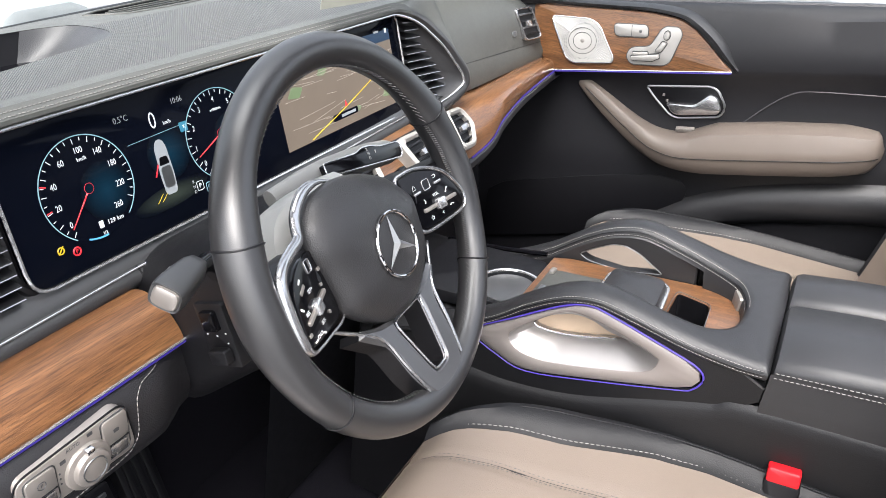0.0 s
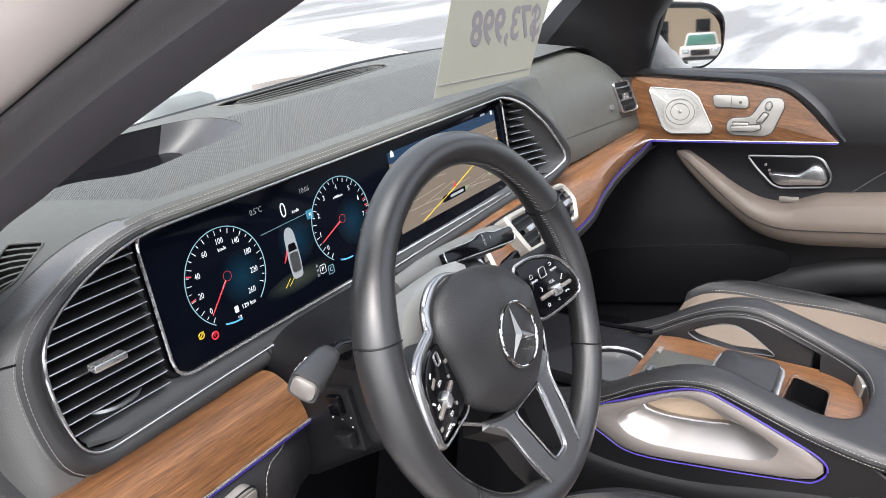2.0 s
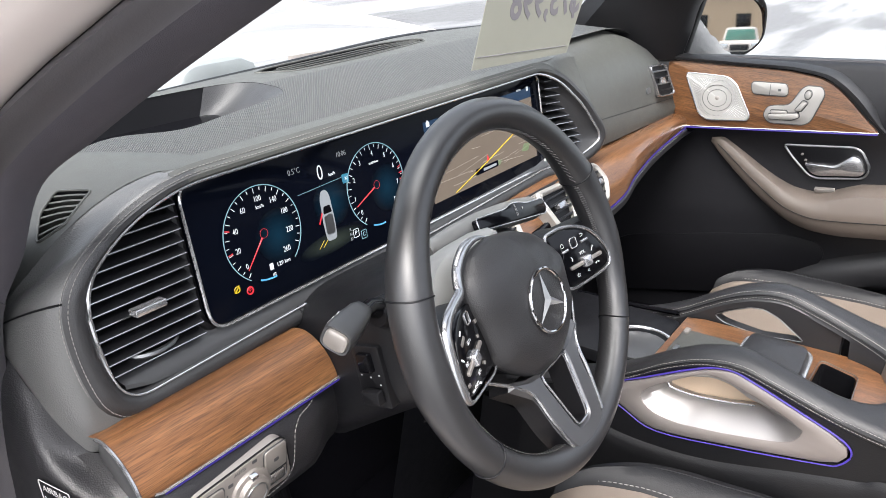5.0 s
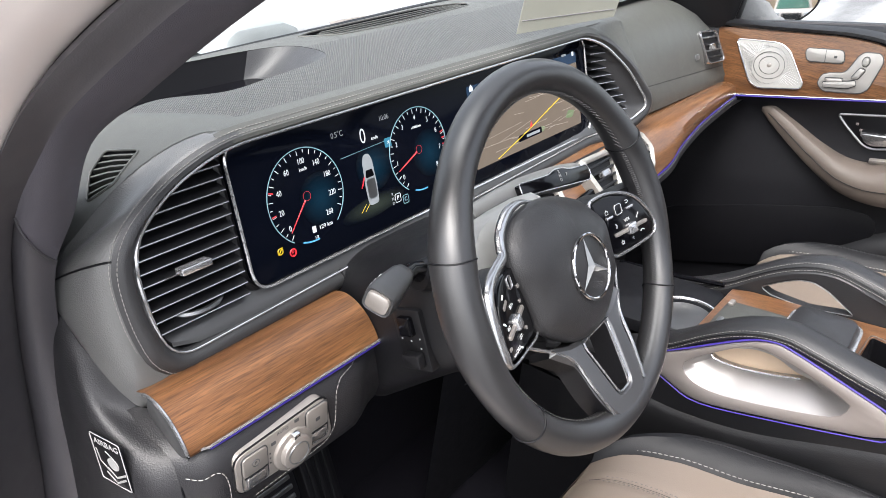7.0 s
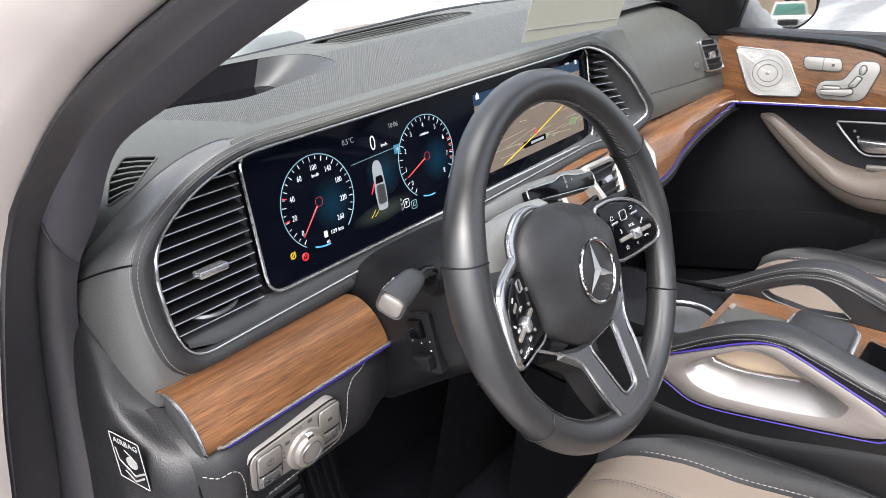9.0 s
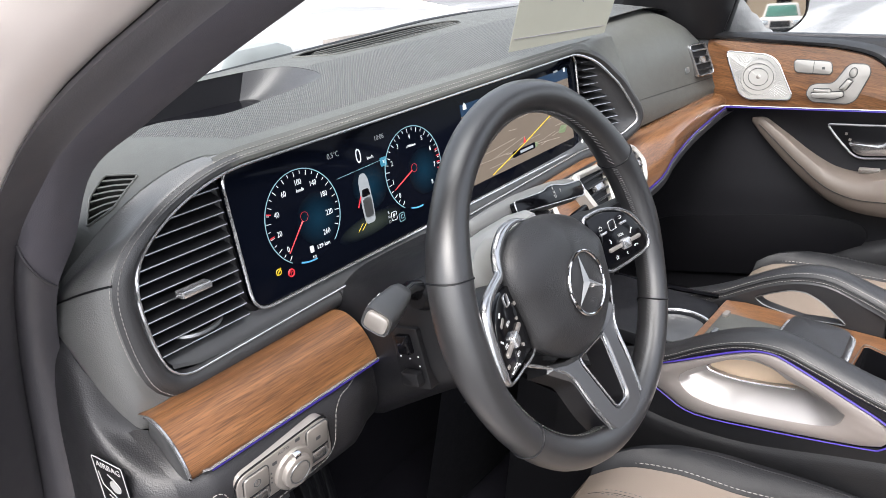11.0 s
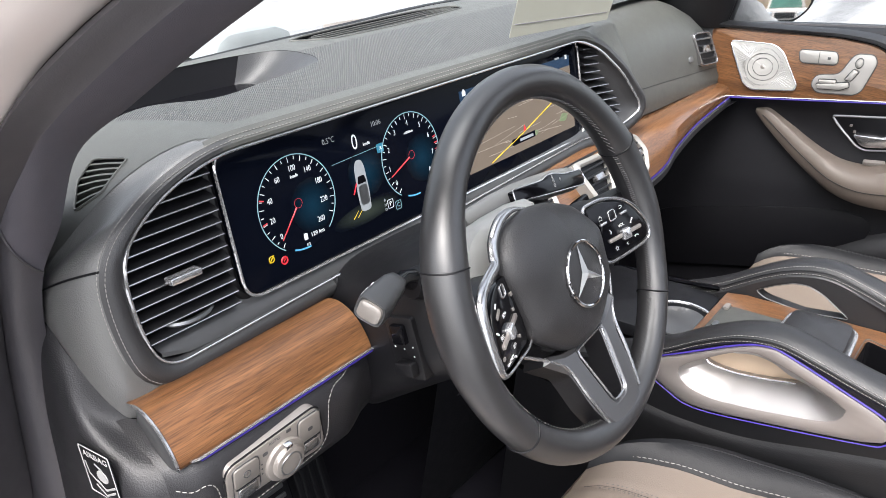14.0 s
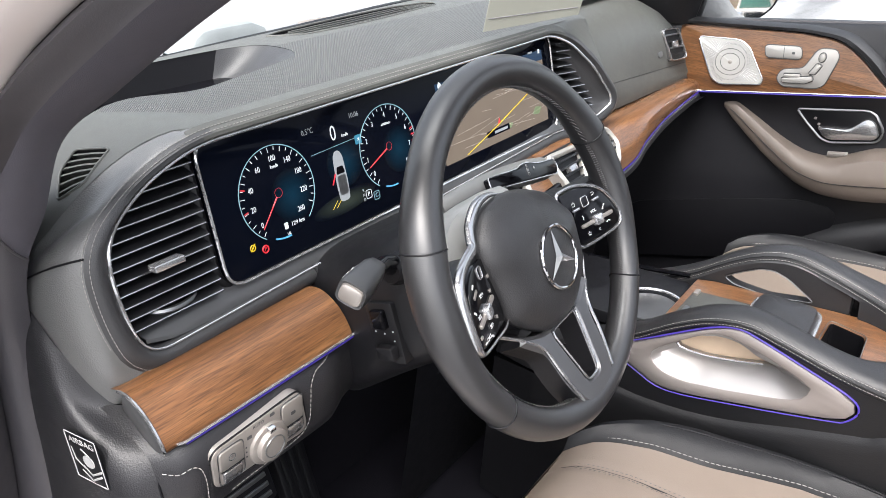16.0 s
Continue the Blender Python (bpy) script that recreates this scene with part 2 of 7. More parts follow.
def grid(rows, close_v=False, close_u=False, caps=False, bm=None):
    """Quads over rows of points; close_v joins each row's ends, close_u the last row with the first."""
    bm = bm or bmesh.new()
    vs = [[bm.verts.new(tuple(p)) for p in r] for r in rows]
    nu, nv = len(vs), len(vs[0])
    for i in range(nu if close_u else nu - 1):
        for j in range(nv if close_v else nv - 1):
            q = [vs[i][j], vs[i][(j + 1) % nv], vs[(i + 1) % nu][(j + 1) % nv], vs[(i + 1) % nu][j]]
            bm.faces.new(q)
    if caps and close_v:
        bm.faces.new(vs[0])
        bm.faces.new(list(reversed(vs[-1])))
    return bm


def tube(path, r, closed=False, seg=8, bm=None, flat=1.0, up=(0, 0, 1)):
    """A round bar along a path; r may be a list; flat squashes it along its own up."""
    p = [Vector(q) for q in path]
    n = len(p)
    rows = []
    for i in range(n):
        a = p[(i - 1) % n] if closed or i else p[i]
        b = p[(i + 1) % n] if closed or i + 1 < n else p[i]
        d = (b - a).normalized()
        s = d.cross(Vector(up))
        if s.length < 1e-4:
            s = d.cross(Vector((0, 1, 0)))
        s.normalize()
        w = s.cross(d)
        rr = r[i] if hasattr(r, "__len__") else r
        rows.append([p[i] + s * rr * math.cos(2 * math.pi * k / seg) + w * rr * flat * math.sin(2 * math.pi * k / seg) for k in range(seg)])
    return grid(rows, close_v=True, close_u=closed, caps=not closed, bm=bm)


def inset(poly, d):
    """A closed outline moved inwards by d (outline runs counter-clockwise)."""
    n, out = len(poly), []
    for i in range(n):
        a, b, c = (np.array(poly[(i + k) % n][:2], float) for k in (-1, 0, 1))
        e1, e2 = b - a, c - b
        n1 = np.array([-e1[1], e1[0]]) / (np.hypot(*e1) + 1e-9)
        n2 = np.array([-e2[1], e2[0]]) / (np.hypot(*e2) + 1e-9)
        m = n1 + n2
        m = m / max(0.35, (m @ m) / 2) if m @ m > 1e-6 else n1
        out.append(b + m * d)
    return out


def rounded(poly, r, n=4):
    """A closed polygon with its corners rounded; r one radius or a list."""
    k, out = len(poly), []
    for i in range(k):
        a, b, c = (np.array(poly[(i + j) % k], float) for j in (-1, 0, 1))
        rr = r[i] if hasattr(r, "__len__") else r
        u, v = a - b, c - b
        lu, lv = np.hypot(*u), np.hypot(*v)
        d = min(rr, 0.48 * lu, 0.48 * lv)
        p, q = b + u / lu * d, b + v / lv * d
        for j in range(n + 1):
            t = j / n
            out.append((1 - t) ** 2 * p + 2 * t * (1 - t) * b + t * t * q)
    return out


def rect(x0, y0, x1, y1, r=0.0, n=4):
    p = [(x0, y0), (x1, y0), (x1, y1), (x0, y1)]
    return rounded(p, r, n) if r else [np.array(q, float) for q in p]


def fr(o, u, v):
    """A frame from an origin, its right and its up; it faces u x v."""
    u, v = Vector(u).normalized(), Vector(v)
    w = u.cross(v).normalized()
    v = w.cross(u)
    m = Matrix((u, v, w)).transposed().to_4x4()
    m.translation = Vector(o)
    return m


def area2(poly):
    return sum(poly[i][0] * poly[(i + 1) % len(poly)][1] - poly[(i + 1) % len(poly)][0] * poly[i][1] for i in range(len(poly)))


def slab(poly, f, depth, bevel=0.0, top=0.0, bm=None, dome=0.0):
    """A plate of an outline: its front at height top over the frame, depth thick, with a rounded front edge."""
    if area2(poly) < 0:
        poly = list(reversed(poly))
    levels = [(0.0, top - depth)]
    if bevel:
        levels += [(0.0, top - bevel), (bevel * 0.3, top - bevel * 0.3), (bevel, top)]
    else:
        levels += [(0.0, top)]
    rows = []
    for ins, h in levels:
        q = inset(poly, ins) if ins else poly
        rows.append([f @ Vector((p[0], p[1], h)) for p in q])
    bm = bm or bmesh.new()
    vs = [[bm.verts.new(p) for p in r] for r in rows]
    n = len(poly)
    for i in range(len(vs) - 1):
        for j in range(n):
            bm.faces.new((vs[i][j], vs[i][(j + 1) % n], vs[i + 1][(j + 1) % n], vs[i + 1][j]))
    bm.faces.new(list(reversed(vs[0])))
    if dome:
        c = np.mean([p[:2] for p in poly], 0)
        q0 = inset(poly, bevel)
        last = vs[-1]
        for k in (0.75, 0.5, 0.25):
            ring = [bm.verts.new(f @ Vector((*(c + (np.array(p) - c) * k), top + dome * (1 - k * k)))) for p in q0]
            for j in range(n):
                bm.faces.new((last[j], last[(j + 1) % n], ring[(j + 1) % n], ring[j]))
            last = ring
        bm.faces.new(last)
    else:
        bm.faces.new(vs[-1])
    return bm


def ring_bm(outer, inner, f, depth, top=0.0, bevel=0.0, bm=None):
    """A flat frame between two outlines of the same count, depth thick."""
    bm = bm or bmesh.new()
    mid_o, mid_i = inset(outer, bevel), inset(inner, -bevel)
    lay = [(outer, top - depth), (outer, top - bevel), (mid_o, top), (mid_i, top), (inner, top - bevel), (inner, top - depth)]
    rows = [[f @ Vector((p[0], p[1], h)) for p in poly] for poly, h in lay]
    return grid(rows, close_v=True, close_u=True, bm=bm)


def box(x0, x1, y0, y1, z0, z1, b=0.004, bm=None):
    f = fr((0, 0, 0), (1, 0, 0), (0, 1, 0))
    return slab(rect(x0, y0, x1, y1, b * 1.5, 3), f, z1 - z0, b, z1, bm)


def stitches(path, step=0.0075, length=0.0048, r=0.0006, lift=(0, 0, 0), bm=None, seg=5):
    """Short thread dashes along a line."""
    bm = bm or bmesh.new()
    p = [Vector(q) + Vector(lift) for q in path]
    d = [0.0]
    for a, b in zip(p, p[1:]):
        d.append(d[-1] + (b - a).length)

    def at(s):
        for i in range(len(p) - 1):
            if s <= d[i + 1] or i == len(p) - 2:
                t = (s - d[i]) / max(1e-9, d[i + 1] - d[i])
                return p[i].lerp(p[i + 1], min(1, max(0, t)))
    s = 0.0
    while s + length < d[-1]:
        tube([at(s), at(s + length / 2), at(s + length)], [r * 0.6, r, r * 0.6], seg=seg, bm=bm)
        s += step
    return bm


def words(text, size, f, material, parent, name="lettering", align="CENTER", depth=0.0002, squeeze=1.0, bold=0.0):
    """Letters as a mesh, lying on a frame."""
    c = bpy.data.curves.new(name, "FONT")
    c.body, c.size, c.align_x, c.align_y, c.extrude = text, size, align, "CENTER", depth
    c.resolution_u, c.offset = 3, bold
    tmp = bpy.data.objects.new("tmp", c)
    scene.collection.objects.link(tmp)
    me = bpy.data.meshes.new_from_object(tmp.evaluated_get(bpy.context.evaluated_depsgraph_get()))
    bpy.data.objects.remove(tmp)
    me.transform(f @ Matrix.Diagonal((squeeze, 1, 1, 1)))
    me.materials.clear()
    me.materials.append(material)
    ob = new(name, me)
    ob.parent = parent
    return ob


# ---------- setting: snow outside, car shell ----------
def ground_bm():
    rnd = random.Random(3)
    xs = sorted({-60, -30, -15, -8, 8, 15, 30, 60, *[i * 0.5 for i in range(-12, 13)]})
    rows = [[(x, y, 0.05 * noise.noise((x * 0.6, y * 0.6, 0)) + rnd.uniform(-0.01, 0.01)) for y in xs] for x in xs]
    return grid([[(x * (1 if abs(x) < 50 else 12), y * (1 if abs(y) < 50 else 12), z) for x, y, z in r] for r in rows])


tagged(part("ground", ground_bm(), SNOW), "trampled white snow over the parking lot", "ground", kind="structure")

floor = part("floor", box(-0.80, 0.80, -0.95, 0.75, 0.36, 0.42, 0.01), CARPET)
tagged(floor, "black carpeted car floor", "floor", kind="structure")


def band(a, b, nrm=0.0, n=6, thick=0.0):
    """A sheet between two lines, crowned by nrm along the sheet's normal."""
    rows = []
    for p, q in zip(a, b):
        p, q = Vector(p), Vector(q)
        rows.append([p.lerp(q, t / n) for t in range(n + 1)])
    out = []
    for i, r in enumerate(rows):
        d = (rows[min(i + 1, len(rows) - 1)][0] - rows[max(i - 1, 0)][0]).cross(r[-1] - r[0])
        d = d.normalized() if d.length > 1e-9 else Vector((0, 0, 1))
        out.append([p + d * nrm * math.sin(math.pi * t / n) for t, p in enumerate(r)])
    if not thick:
        return grid(out)
    return grid([r + [p - Vector((0, 0, 0)) + d2 for p, d2 in zip(reversed(r), [Vector((thick, 0, 0))] * len(r))] for r in out], close_v=True, caps=True)


# left front pillar: body paint, rubber seal, fabric trim
SEAL_OUT = crv([(-0.86, 0.40, 0.70), (-0.86, 0.335, 0.90), (-0.855, 0.297, 1.05), (-0.833, 0.272, 1.20), (-0.810, 0.229, 1.287), (-0.790, 0.193, 1.339), (-0.775, 0.159, 1.372), (-0.760, 0.136, 1.394), (-0.73, 0.085, 1.440), (-0.69, -0.02, 1.520), (-0.65, -0.2, 1.61)], 6)
SEAL_IN = crv([(-0.80, 0.44, 0.68), (-0.80, 0.385, 0.87), (-0.80, 0.350, 1.05), (-0.80, 0.300, 1.185), (-0.79, 0.237, 1.270), (-0.78, 0.200, 1.310), (-0.76, 0.14, 1.362), (-0.74, 0.10, 1.397), (-0.715, 0.05, 1.437), (-0.67, -0.05, 1.510), (-0.62, -0.2, 1.59)], 6)
TRIM_IN = crv([(-0.77, 0.38, 0.68), (-0.77, 0.357, 0.84), (-0.77, 0.338, 1.04), (-0.77, 0.313, 1.131), (-0.75, 0.299, 1.185), (-0.74, 0.266, 1.255), (-0.72, 0.213, 1.302), (-0.70, 0.166, 1.343), (-0.68, 0.126, 1.377), (-0.63, 0.03, 1.455), (-0.58, -0.1, 1.55)], 6)

pillar = thing("front_pillar", "dark fabric-trimmed windscreen pillar with rubber door seal", "car pillar", kind="structure")
rows = []
for a, b in zip(SEAL_OUT, SEAL_IN):
    a, b = Vector(a), Vector(b)
    out = Vector((-1, -0.35, 0.2)).normalized()
    rows.append([a + Vector((-0.01, 0.03, 0)), a, a.lerp(b, 0.18) + out * 0.012, a.lerp(b, 0.4) + out * 0.017, a.lerp(b, 0.65) + out * 0.011, a.lerp(b, 0.85) + out * 0.002, b, b + Vector((0.01, 0.03, 0))])
part("door_seal", grid(rows), RUBBER, pillar, "rounded black rubber door seal")
rows = []
for a, b in zip(SEAL_IN, TRIM_IN):
    a, b = Vector(a), Vector(b)
    out = Vector((-0.6, -0.6, 0.2)).normalized()
    rows.append([a + Vector((0.0, 0.02, 0)), a, a.lerp(b, 0.25) + out * 0.008, a.lerp(b, 0.5) + out * 0.011, a.lerp(b, 0.78) + out * 0.008, b, b + Vector((0.015, 0.03, 0.0)), b + Vector((0.03, 0.08, 0.0))])
k = 19
part("pillar_trim", grid(rows[k:]), FABRIC, pillar, "dark grey woven pillar cover")
part("kick_trim", grid([[p + Vector((0.002, 0.002, 0)) for p in r] for r in rows[: k + 1]]), KICK, pillar, "smooth black lower pillar cover")
SEAMP = crv([rows[k][i] + Vector((-0.0005, -0.001, 0)) for i in range(1, 6)], 4)
part("pillar_seam", tube(SEAMP, 0.0012, seg=5), RUBBER, pillar)
rows = []
for a in SEAL_OUT:
    a = Vector(a)
    rows.append([a + Vector((0.0, 0.03, 0)), a + Vector((-0.004, 0.0, 0)), a + Vector((-0.022, -0.006, 0.004)), a + Vector((-0.040, -0.008, 0.014)), a + Vector((-0.060, -0.006, 0.026)), a + Vector((-0.078, 0.004, 0.040)), a + Vector((-0.094, 0.025, 0.054)), a + Vector((-0.108, 0.07, 0.07)), a + Vector((-0.118, 0.14, 0.085)), a + Vector((-0.125, 0.26, 0.10))])
body = thing("car_body", "white painted car body round the open door", "car body", kind="structure")
part("pillar_panel", grid(rows), PAINT, body, "white painted outer pillar")
part("sill", box(-0.93, -0.80, -0.95, 0.45, 0.38, 0.47, 0.02), PAINT, body)
part("open_door", slab(rounded([(0.0, 0.40), (1.0, 0.40), (1.05, 0.8), (1.0, 1.14), (0.0, 1.14)], 0.05), fr((-0.97, 0.45, 0), (-0.94, -0.34, 0), (0, 0, 1)), 0.12, 0.02, 0.0), DARK, body, "open driver's door")
part("bonnet", grid([[(x, y, 1.13 - 0.10 * ((y - 0.8) / 0.9) ** 2 - 0.06 * (x / 0.8) ** 2) for x in np.linspace(-0.85, 0.85, 13)] for y in np.linspace(0.86, 1.75, 8)]), SNOW, body, "bonnet covered with snow")
part("front_wing", grid([[(s * 0.9, y, z) for z in (0.4, 0.7, 0.95, 1.05)] for y in (0.45, 0.9, 1.75) for s in (1,)]), PAINT, body)

# Out of view; the middle stays open so skylight brightens the cabin.
roof = part("ceiling", ring_bm(rect(-0.62, -1.5, 0.62, -0.05, 0.05), rect(-0.50, -1.3, 0.50, -0.22, 0.05), fr((0, 0, 1.64), (1, 0, 0), (0, 1, 0)), 0.04, 0.0, 0.004), FABRIC)
tagged(roof, "unseen dark headliner frame, left open for skylight", "ceiling", kind="structure")

rear = thing("rear_cabin", "dark rear cabin behind the front seats", "car interior", kind="structure")
part("rear_wall", box(-0.80, 0.80, -1.95, -1.88, 0.40, 1.64, 0.02), DARK, rear)
part("rear_roof", box(-0.66, 0.66, -1.90, -1.50, 1.60, 1.66, 0.01), FABRIC, rear)
part("rear_floor", box(-0.80, 0.80, -1.90, -0.95, 0.36, 0.42, 0.01), CARPET, rear)
part("rear_bench", box(-0.70, 0.70, -1.88, -1.30, 0.42, 0.80, 0.03), SEATBLK, rear, "black leather rear bench")
part("rear_backrest", box(-0.70, 0.70, -1.88, -1.72, 0.80, 1.35, 0.03), SEATBLK, rear)
for s in (-1, 1):
    part("rear_door", box(s * 0.84 - 0.05, s * 0.84 + 0.05, -1.90, -1.08, 0.40, 1.14, 0.02), DARK, rear)
    part("centre_pillar", grid([[(s * (0.80 - 0.16 * t * t), -0.98 - w, 0.40 + 1.24 * t) for w in (0.0, 0.03, 0.09, 0.12)] for t in np.linspace(0, 1, 9)]), FABRIC, rear)

def smooth01(t):
    t = max(0.0, min(1.0, t))
    return t * t * (3 - 2 * t)


# windscreen base and glass
def pad_back(x):
    """Far edge of the dashboard's top, where the glass meets it."""
    return float(np.interp(x, [-0.764, -0.55, -0.42, -0.32, -0.2, -0.07, 0.05, 0.15, 0.25, 0.338, 0.45, 0.6, 0.745], [0.545, 0.580, 0.594, 0.604, 0.612, 0.622, 0.634, 0.640, 0.632, 0.612, 0.59, 0.565, 0.54]))


WS0 = [(x, pad_back(x) + 0.002, 1.194) for x in np.linspace(-0.74, 0.74, 25)]
scr = thing("windscreen", "clear windscreen above the dashboard", "windscreen", kind="structure")
GLASS, nt, b = nodes_of("window_glass")
tr, gl, mx = (nt.nodes.new("ShaderNode" + k) for k in ("BsdfTransparent", "BsdfGlossy", "MixShader"))
tr.inputs[0].default_value = (0.95, 0.97, 0.96, 1)
gl.inputs["Roughness"].default_value = 0.03
mx.inputs[0].default_value = 0.035
nt.links.new(tr.outputs[0], mx.inputs[1])
nt.links.new(gl.outputs[0], mx.inputs[2])
nt.links.new(mx.outputs[0], nt.nodes["Material Output"].inputs[0])
g = part("glass", grid([[Vector(p), Vector((p[0] * 0.93, p[1] - 0.36, 1.40)), Vector((p[0] * 0.82, p[1] - 0.75, 1.62))] for p in WS0]), GLASS, scr)
g.visible_shadow = False
part("glass_border", grid([[(x, y - 0.002, z - 0.004), (x, y, z + 0.002), (x, y + 0.003, z + 0.003), (x, y + 0.007, z + 0.0035), (x, y + 0.010, z + 0.001), (x, y + 0.014, z - 0.02)] for x, y, z in WS0]), DARKER, scr, "black printed border along the foot of the glass")
part("cowl", grid([[(x, y + 0.012, z - 0.03), (x, 0.80, 1.115), (x, 0.90, 1.10)] for x, y, z in WS0]), DARK, scr, "dark cowl below the wipers")
part("wiper_pivot", grid([[(-0.285 + 0.185 * t, 0.775 + d, 1.118 + h * (0.020 + 0.035 * smooth01(t / 0.35) * (1 - 0.35 * smooth01((t - 0.85) / 0.15)))) for d, h in ((-0.02, 0.0), (-0.016, 0.7), (-0.008, 0.95), (0.004, 1.0), (0.03, 0.9), (0.05, 0.0))] for t in np.linspace(0, 1, 14)]), WIPER, scr, "grey frosted wiper cover behind the glass")

# ---------- dashboard ----------
dash = thing("dashboard", "black leather dashboard with walnut trim and wide screen", "dashboard")


HUD = [(-0.66, 0.435), (-0.573, 0.446), (-0.505, 0.418), (-0.423, 0.432), (-0.335, 0.452), (-0.305, 0.468), (-0.289, 0.510), (-0.309, 0.560), (-0.43, 0.575), (-0.66, 0.56)]
HUDP = [p for p in crv(HUD, 6, True)]


def inside(x, y, poly):
    c = False
    for i in range(len(poly)):
        (x0, y0), (x1, y1) = poly[i], poly[i - 1]
        if (y0 > y) != (y1 > y) and x < (x1 - x0) * (y - y0) / (y1 - y0) + x0:
            c = not c
    return c


def pad_z(x, y):
    z = 1.216 - 0.075 * max(0, y - 0.33) ** 1.1
    d = max(0.0, (-0.60 - x) / 0.14)
    z -= 0.075 * d**2
    d = max(0.0, (x - 0.50) / 0.24)
    return z - 0.055 * d**2


def pad_front(x):
    if x < -0.60:
        return float(np.interp(x, [-0.764, -0.757, -0.738, -0.705, -0.66, -0.60], [0.352, 0.350, 0.338, 0.332, 0.325, 0.318])) - 0.001
    return 0.31 if x < 0.16 else 0.31 + 0.07 * smooth01((x - 0.16) / 0.12)


# top pad: the grid follows the well's outline, so that its edge is clean
def pad_bm(inner):
    bm = bmesh.new()
    n = len(HUDP)
    top = [bm.verts.new((p[0], p[1], pad_z(*p))) for p in HUDP]
    if inner:
        low = [bm.verts.new((p[0], p[1], pad_z(*p) - 0.004)) for p in HUDP]
        c = np.mean(HUDP, 0)
        mid = [bm.verts.new((*(c + (np.array(p) - c) * 0.86), pad_z(*p) - 0.035)) for p in HUDP]
        bot = [bm.verts.new((*(c + (np.array(p) - c) * 0.8), 1.13)) for p in HUDP]
        for u, v in ((top, low), (low, mid), (mid, bot)):
            for j in range(n):
                bm.faces.new((u[j], u[(j + 1) % n], v[(j + 1) % n], v[j]))
        bm.faces.new(bot)
    return bm


part("display_well", pad_bm(True), DARKER, dash, "black wall of the head-up display well")
cheek = [p for p in HUDP if p[0] > -0.375]
k = max(range(len(HUDP)), key=lambda q: HUDP[q][0] <= -0.375 and HUDP[(q + 1) % len(HUDP)][0] > -0.375)
cheek = [HUDP[(k + 1 + q) % len(HUDP)] for q in range(len(cheek))]
rows = []
for t in np.linspace(0, 1, 9):
    rows.append([(p[0] + (-0.405 - 0.25 * (0.51 - p[1]) - p[0]) * t, p[1] + (0.512 - p[1]) * 0.35 * t, pad_z(*p) - 0.0006 - 0.046 * math.sin(t * math.pi / 2) ** 1.2) for p in cheek])
part("well_cheek", grid(rows), BROW, dash, "hollowed grey end of the well")
part("cheek_seam", tube([Vector(p) + Vector((0, 0, 0.0012)) for p in rows[-1]], 0.0008, seg=5), PLATE, dash)
c_well = np.mean(HUDP, 0)
part("well_floor", slab([c_well + (np.array(p) - c_well) * 0.84 for p in HUDP], fr((0, 0, 1.166), (1, 0, 0), (0, 1, 0)), 0.01), GLOSSBLK, dash, "black glossy floor of the well")


def pad_top():
    bm = bmesh.new()
    xs = np.linspace(-0.764, 0.745, 96)
    vs = {}
    for i, x in enumerate(xs):
        y0, y1 = pad_front(x), pad_back(x)
        for j, t in enumerate(np.linspace(0, 1, 46)):
            y = y0 + (y1 - y0) * t
            vs[i, j] = bm.verts.new((x, y, pad_z(x, y)))
    for i in range(95):
        for j in range(45):
            bm.faces.new((vs[i, j], vs[i + 1, j], vs[i + 1, j + 1], vs[i, j + 1]))
    return bm


def cut_by(bm, poly):
    """Cut a hole with a clean edge along the outline into a height field."""
    for k in range(len(poly)):
        a, b2 = poly[k], poly[(k + 1) % len(poly)]
        d = Vector((b2[0] - a[0], b2[1] - a[1], 0))
        nrm = Vector((d.y, -d.x, 0)).normalized()
        c = Vector(((a[0] + b2[0]) / 2, (a[1] + b2[1]) / 2, 0))
        near = [f for f in bm.faces if (f.calc_center_median().xy - c.xy).length < d.length / 2 + 0.03]
        geom = set(near) | {e for f in near for e in f.edges} | {v for f in near for v in f.verts}
        bmesh.ops.bisect_plane(bm, geom=list(geom), plane_co=c, plane_no=nrm, dist=1e-6)
    kill = [f for f in bm.faces if inside(f.calc_center_median().x, f.calc_center_median().y, poly)]
    bmesh.ops.delete(bm, geom=kill, context="FACES")
    return bm


def ribs(x, y):
    """Whether the ribbed mat covers this place of the top."""
    if x < -0.560:
        lo = 0.345 + (-0.560 - x) * 1.4
    else:
        lo = 0.331
    return y > lo and -0.70 < x < 0.62 and y < 0.53


def dense(poly, d=0.02):
    out = []
    for i in range(len(poly)):
        a, b = np.array(poly[i]), np.array(poly[(i + 1) % len(poly)])
        k = max(1, int(np.hypot(*(b - a)) / d))
        out += [a + (b - a) * j / k for j in range(k)]
    return out


# opening of the speaker grille near the glass
GRO = rounded([(-0.250, 0.590), (-0.200, 0.5535), (-0.0767, 0.5505), (0.039, 0.5605), (0.152, 0.574), (0.164, 0.590), (0.150, 0.604), (0.070, 0.620), (-0.086, 0.614), (-0.216, 0.603)], [0.004, 0.02, 0.05, 0.05, 0.008, 0.01, 0.008, 0.05, 0.05, 0.01], 4)
